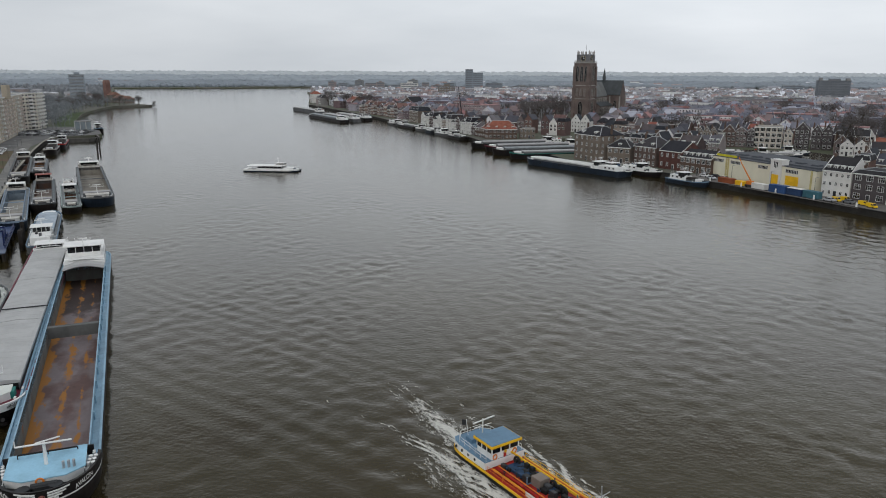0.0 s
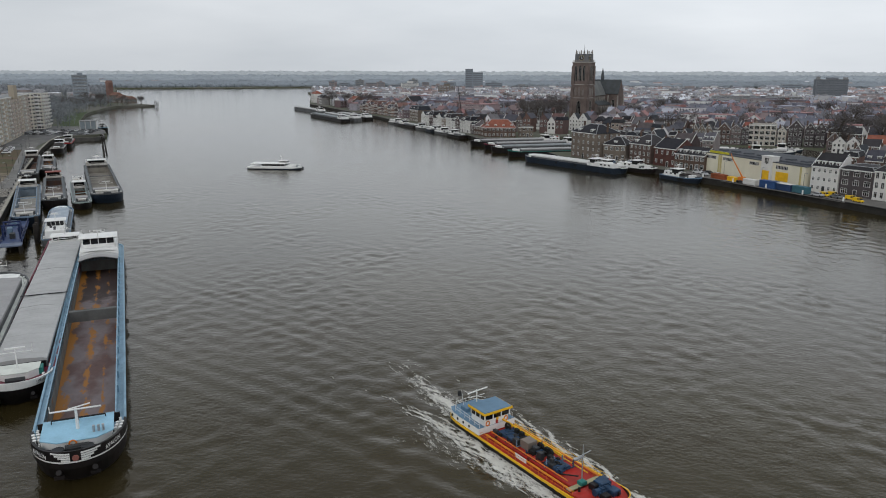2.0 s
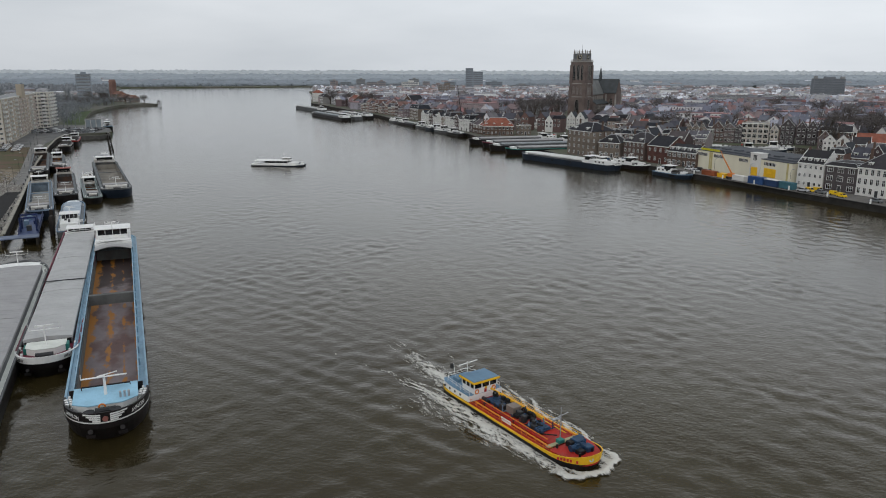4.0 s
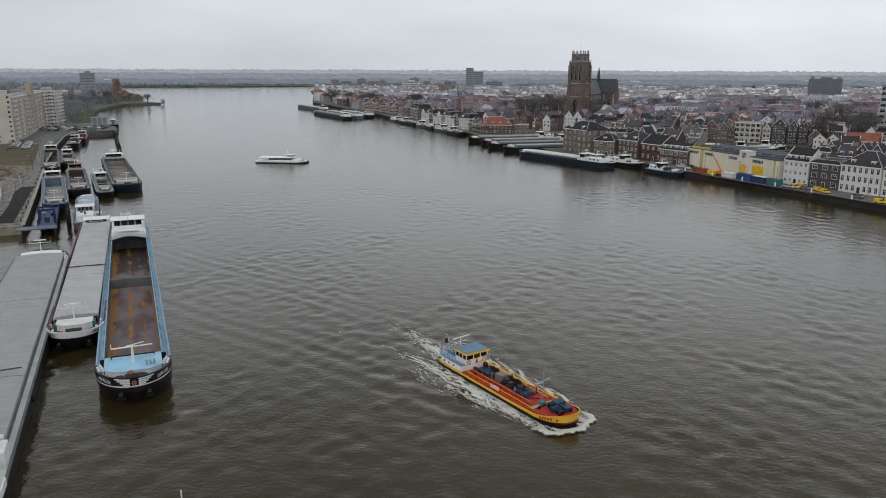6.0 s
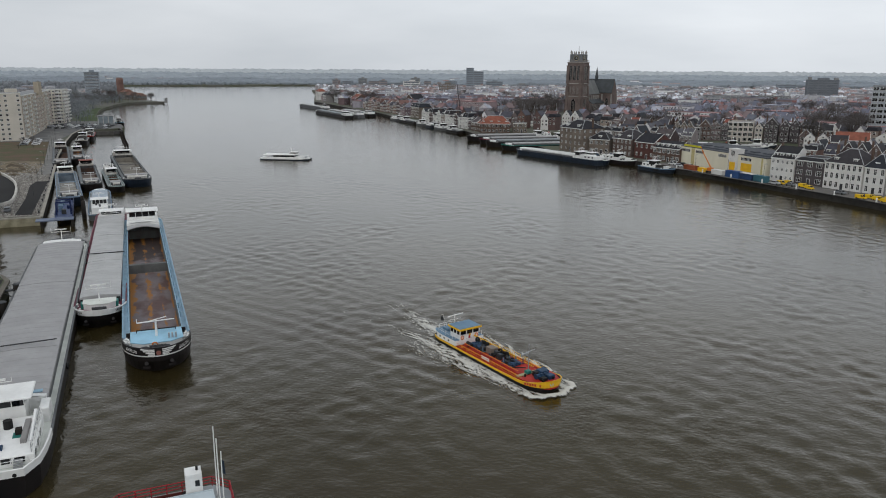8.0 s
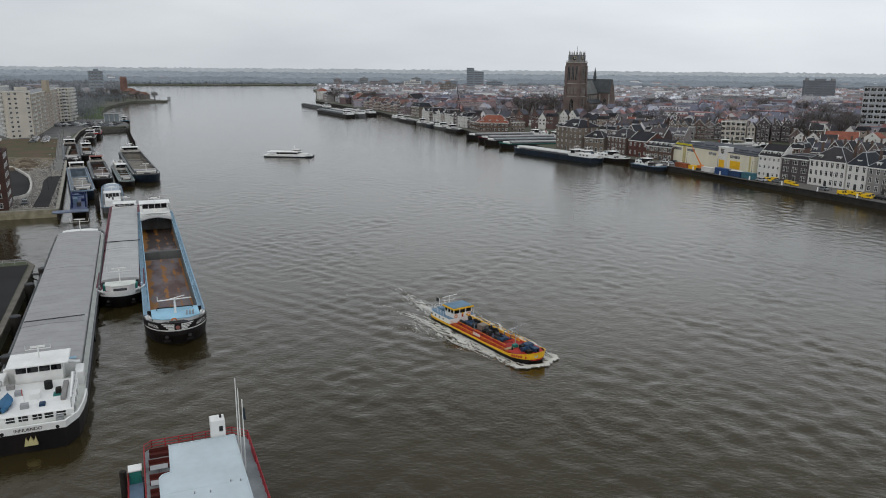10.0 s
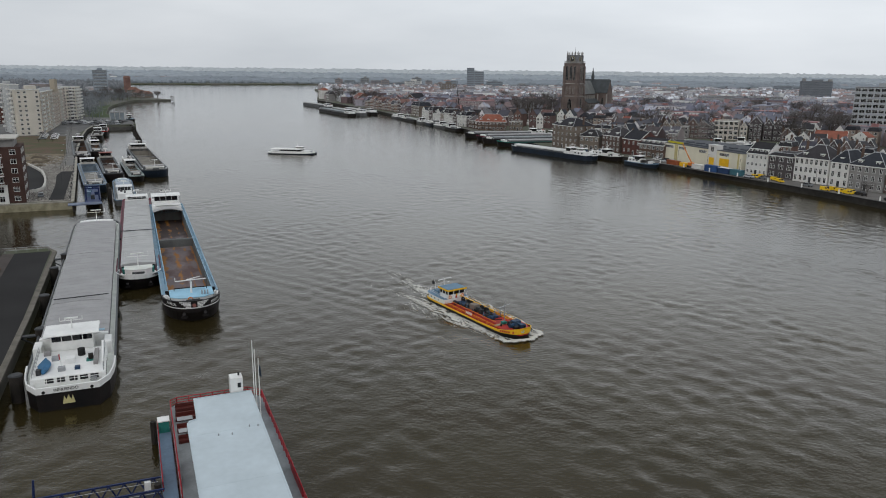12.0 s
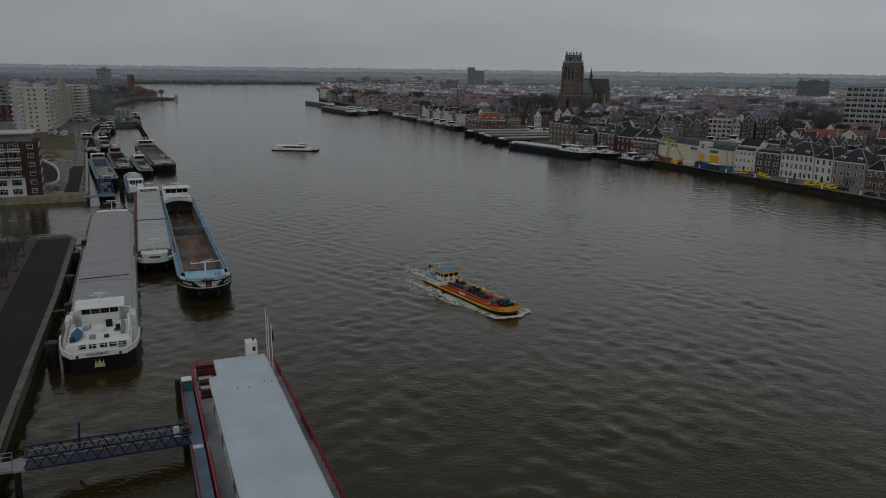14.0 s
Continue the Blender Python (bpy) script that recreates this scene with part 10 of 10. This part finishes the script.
# dolphins between the near quay and the long barge
def dolphin(a, big=True):
    q = Vector((-88.0, 105.0, 0)) - AX * a + PX * (1.95 if not big else 3.2)
    t = thing("dolphin", pose(q.x, q.y, 0, 0, 0, 25), "dark steel mooring dolphin with rubber fender", "dolphin", "mooring dolphins")
    m = Mesh()
    m.rod((0, 0, -2), (0, 0, 3.8), 0.85, n=12)
    part("mooring_post", m, WOOD_DARK, t)
    m = Mesh()
    m.rod((0, 0, 3.8), (0, 0, 3.95), 0.95, 0.75, 12)
    part("cap", m, DARK_STEEL, t)
    if big:
        m = Mesh()
        m.rod((1.0, 0.7, -2), (1.0, 0.7, 3.2), 0.35, n=8)
        m.rod((1.0, -0.7, -2), (1.0, -0.7, 3.2), 0.35, n=8)
        part("fender", m, BLACK, t)
        m = Mesh()
        m.block(-3.4, 0, -0.5, 0.5, 2.6, 2.85, e=0.03)
        m.rod((-3.2, 0, 2.6), (0, 0, 0.6), 0.12, n=6)
        part("strut", m, DARK_STEEL, t)


for a, big in ((8, True), (20, False), (40.5, False), (60, True), (79.5, False)):
    dolphin(a, big)


# ---- ships and clutter along the east quay ----
motor_barge(berth(33.0, 374.5, (-0.60, 0.80), 62), 62, 9.0, "long dark blue cargo barge with pale hatch covers at the quay", hull=HULL_BLUE, gunwale=HULL_BLUE, hold_mat=mat("pale_hatches", (0.60, 0.60, 0.58), 0.6, var=0.12), bow=6, aft=17, seams=5, group="east bank ships", freeboard=2.4)
motor_barge(berth(73.0, 325.0, (0.55, -0.835), 22), 22, 6.4, "small white ship with long deckhouse beside the quay", gunwale=SHIP_WHITE, hull=HULL_BLUE, hold_mat=SHIP_CREAM, bow=6, aft=13, seams=2, group="east bank ships", freeboard=2.0)
motor_barge(berth(86.2, 325.0, (0.62, -0.785), 22), 22, 6.4, "white houseboat with long deckhouse beside the quay", gunwale=SHIP_WHITE, hold_mat=SHIP_CREAM, bow=6, aft=14, seams=2, group="east bank ships", freeboard=2.0)
motor_barge(berth(97.0, 296.0, (0.50, -0.866), 21), 21, 5.6, "blue tugboat with white deckhouse at the quay", hull=HULL_BLUE, gunwale=MID_BLUE, hold_mat=WOOD_DARK, bow=6, aft=11, seams=2, group="east bank ships", freeboard=1.6)
# ships at the harbour mouth, across the stream
for k, (x, y, L, g_, hm) in enumerate([(15.5, 410, 66, HULL_BLACK, DECK_GREY), (24, 392, 52, SHIP_GREEN, HATCH), (4, 447, 60, HULL_BLACK, HATCH), (12, 428, 64, MAROON, HATCH)]):
    motor_barge(berth(x, y, (-0.95, -0.31), L), L, 8.2, "dark cargo barge with pale hatches at the harbour mouth", gunwale=g_, hold_mat=hm, bow=6, aft=13, seams=4, group="harbour mouth ships", freeboard=2.6)
for k, (x, y, L, col) in enumerate([(1.0, 497, 26, HULL_BLACK), (-10.5, 525, 22, HULL_GREY), (-20.5, 549, 17, HULL_BLUE), (-28.5, 568, 19, HULL_GREY), (-37.0, 588, 42, HULL_BLACK), (-55.5, 630, 22, HULL_GREY)]):
    motor_barge(berth(x, y, (0.42, -0.9075), L), L, 6.2, "small moored ship with pale deckhouse by the old quay", hull=col, gunwale=SHIP_WHITE if k % 2 else HULL_GREY, hold_mat=HATCH_PALE, bow=5, aft=11 + (k % 3) * 5, seams=3, group="old quay ships", freeboard=1.8)
for k, (x, y, L) in enumerate([(-106, 660, 98), (-97, 672, 92), (-88.5, 688, 84), (-152, 792, 100)]):
    motor_barge(berth(x - 0.48 * L, y + 0.877 * L, (-0.48, 0.877), L), L, 9.0, "cargo barge with grey hatch covers rafted at the old town", hull=HULL_GREY if k % 2 else HULL_BLACK, gunwale=HULL_GREY, hold_mat=DECK_GREY if k == 0 else HATCH_PALE, bow=6, aft=14, seams=4, group="rafted barges")
# finger pier of the harbour mouth
m = Mesh()
m.prism([(38, 446), (92, 466), (94, 461), (40, 441)], -2, 1.6)
structure("finger_pier", m, COPING, "pale concrete jetty at the harbour mouth")


def on_quay(s, back, z=2.22):
    """A place on the east quay: s metres downriver from the hall's upper corner along the edge, back metres from it."""
    q = Vector((96.0, 303.0, 0)) + Vector((0.452, -0.892, 0)) * s + Vector((0.892, 0.452, 0)) * back
    return q.x, q.y, z


QANG = math.degrees(math.atan2(-0.892, 0.452))
m = Mesh()
m.prism([on_quay(s, b)[:2] for s, b in ((-14, 0.6), (-14, 12), (20, 14), (150, 17), (150, 0.6))][::-1], 2.0, 2.23)
structure("quay_paving", m, PAVING, "grey stone paving of the quay")


def container(s, back, L, h, material, label, lid=None):
    x, y, z = on_quay(s, back)
    t = thing("skip_container", pose(x, y, 2.23, 0, 0, QANG), label, "container", "quay containers")
    m = Mesh()
    m.box(-L / 2, L / 2, -1.2, 1.2, 0, h)
    for k in range(int(L / 0.6)):
        xx = -L / 2 + 0.3 + k * 0.6
        for sy in (-1, 1):
            m.box(xx - 0.09, xx + 0.09, sy * 1.2 - 0.06, sy * 1.2 + 0.06, 0.15, h - 0.1)
    part("body", m, material, t)
    m = Mesh()
    m.block(-L / 2 - 0.05, L / 2 + 0.05, -1.25, 1.25, h, h + 0.15, e=0.05)
    part("lid", m, lid or material, t)


container(10, 4.2, 7, 1.8, mat("rusty_orange_steel", (0.30, 0.09, 0.04), 0.8, var=0.35), "rust-orange steel container on the quay")
container(27, 3.4, 6, 1.9, PLASTER_WHITE, "white covered container on the quay")
container(36, 2.8, 7, 2.6, mat("blue_container", (0.035, 0.085, 0.22), 0.6, var=0.25), "blue container on the quay")
container(43, 3.2, 6, 2.4, mat("dark_blue_container", (0.03, 0.06, 0.14), 0.6, var=0.25), "dark blue container with pale lid", lid=PLASTER_WHITE)
container(49.5, 3.6, 6, 2.3, mat("teal_container", (0.06, 0.16, 0.20), 0.6, var=0.25), "teal container on the quay")
container(17, 4.4, 4, 1.5, YELLOW, "yellow skip on the quay")


def digger():
    x, y, z = on_quay(22, 4.0)
    t = thing("crane", pose(x, y, 2.23, 0, 0, QANG + 20), "orange mobile crane with raised boom on the quay", "crane")
    m = Mesh()
    m.block(-1.8, 1.8, -1.1, 1.1, 0.3, 1.0)
    part("chassis", m, DARK_STEEL, t)
    for sx in (-1.2, 1.2):
        for sy in (-1.05, 1.05):
            w = Mesh()
            w.rod((sx, sy - 0.15, 0.45), (sx, sy + 0.15, 0.45), 0.45, n=10)
            part("wheel", w, BLACK, t)
    m = Mesh()
    m.block(-1.4, 0.9, -0.9, 0.9, 1.0, 2.3, e=0.15)
    part("cab", m, ORANGE, t)
    m = Mesh()
    m.rod((0.2, 0, 1.9), (-4.2, 0, 8.6), 0.3, 0.2, 6)
    m.rod((-4.2, 0, 8.6), (-5.4, 0, 11.0), 0.18, 0.12, 6)
    part("boom", m, ORANGE, t, "orange boom")


digger()
for k, (s, b, c, v) in enumerate([(58, 5.0, "yellow", True), (59, 8.0, "yellow", True), (57, 2.6, "silver", False), (62.5, 5.0, "grey", False), (67, 6.4, "yellow", True), (71, 4.6, "yellow", True), (83, 5.6, "grey", False), (93, 3.0, "yellow", True), (94.5, 6.0, "yellow", True), (98, 5.0, "yellow", True), (101, 6.6, "yellow", True), (102, 3.6, "yellow", True), (105, 6.4, "black", False), (118, 4.0, "black", False), (123, 5.0, "black", True), (126, 3.4, "grey", False), (-6, 8, "white", False), (-9, 11, "silver", False), (-3, 11, "black", False), (0, 6, "silver", False), (3, 10, "white", False)]):
    x, y, z = on_quay(s, b)
    vehicle(x, y, 2.23, QANG + (k * 37 % 26) - 13, c, v, group="vehicles on the east quay")
post = Mesh()
post.rod((0, 0, 0), (0, 0, 1.3), 0.32, 0.26, 8)
post.dome((0, 0, 1.3), 0.26, 0.26, 0.2, 8, 3)
post_me = post.data("mooring_post", SHIP_WHITE)
for k in range(9):
    x, y, z = on_quay(4 + 16 * k, 1.3)
    tagged(new("mooring_post", post_me), "white painted mooring post at the quay edge", "post", "white mooring posts").matrix_world = pose(x, y, 2.3)
x, y, z = on_quay(108, 5.5)
tree(x, y, 2.23, 0.62, kind=2, group="quay trees")
for k in range(8):
    x, y, z = on_quay(-10 + 19 * k, 7.5)
    street_lamp(x, y, 2.23, QANG)
# masts of yachts in the inner harbour
mast_rng = random.Random(6)
for k in range(20):
    x, y = 8 + mast_rng.uniform(0, 70), 560 + mast_rng.uniform(0, 90)
    m = Mesh()
    h = mast_rng.uniform(11, 17)
    m.rod((0, 0, 0), (0, 0, h), 0.16, 0.1, 5)
    m.rod((0, -1.4, h * 0.65), (0, 1.4, h * 0.65), 0.08, n=4)
    t = thing("yacht", pose(x, y, 2.2, 0, 0, mast_rng.uniform(0, 360)), "white yacht with bare mast in the inner harbour", "boat", "harbour yachts")
    part("mast", m, STEEL, t)
    q = Mesh()
    q.rings(hull_rings(9, 2.8, 4, 1.5, [(0, 0.6, 0.3, 0), (1.1, 0, 0, 0.3)], 0.8, 1.8), cap=True)
    qh = part("hull", q, SHIP_WHITE, t)
    qh.location = (-4, 0, 0)
m = Mesh()
for a in range(2):
    m.rod((0, 0, 0), (-4, 0, 30), 0.5, 0.25, 6)
t = thing("harbour_crane", pose(-2, 650, 2.2), "old dark harbour crane jib over the roofs", "crane")
part("jib", m, DARK_STEEL, t)
# the inner harbour behind the hall, with moored white barges
m = Mesh()
m.prism([(142, 342), (124, 400), (150, 428), (190, 420), (196, 398), (190, 362), (176, 336)], 2.0, 2.24)
structure("inner_harbour", m, WATER, "inner harbour water behind the hall")
for k, (x, y, L, a) in enumerate([(176, 392, 24, -0.25), (150, 404, 20, -0.35), (184, 402, 15, -0.4)]):
    motor_barge(Matrix.Translation((0, 0, 1.7)) @ berth(x, y, (math.cos(a), math.sin(a)), L), L, 4.6, "white houseboat moored in the inner harbour", gunwale=SHIP_WHITE, hull=(HULL_BLUE, HULL_BLACK)[k % 2], hold_mat=(HATCH_PALE, SHIP_WHITE)[k % 2], bow=4, aft=7, seams=2, group="houseboats", freeboard=1.3, coaming=0.8)
# inner harbour water between the quays
m = Mesh()
m.prism([(4, 552), (80, 548), (86, 660), (10, 660)], 2.0, 2.24)
structure("harbour_basin", m, WATER, "inner harbour water among houses")
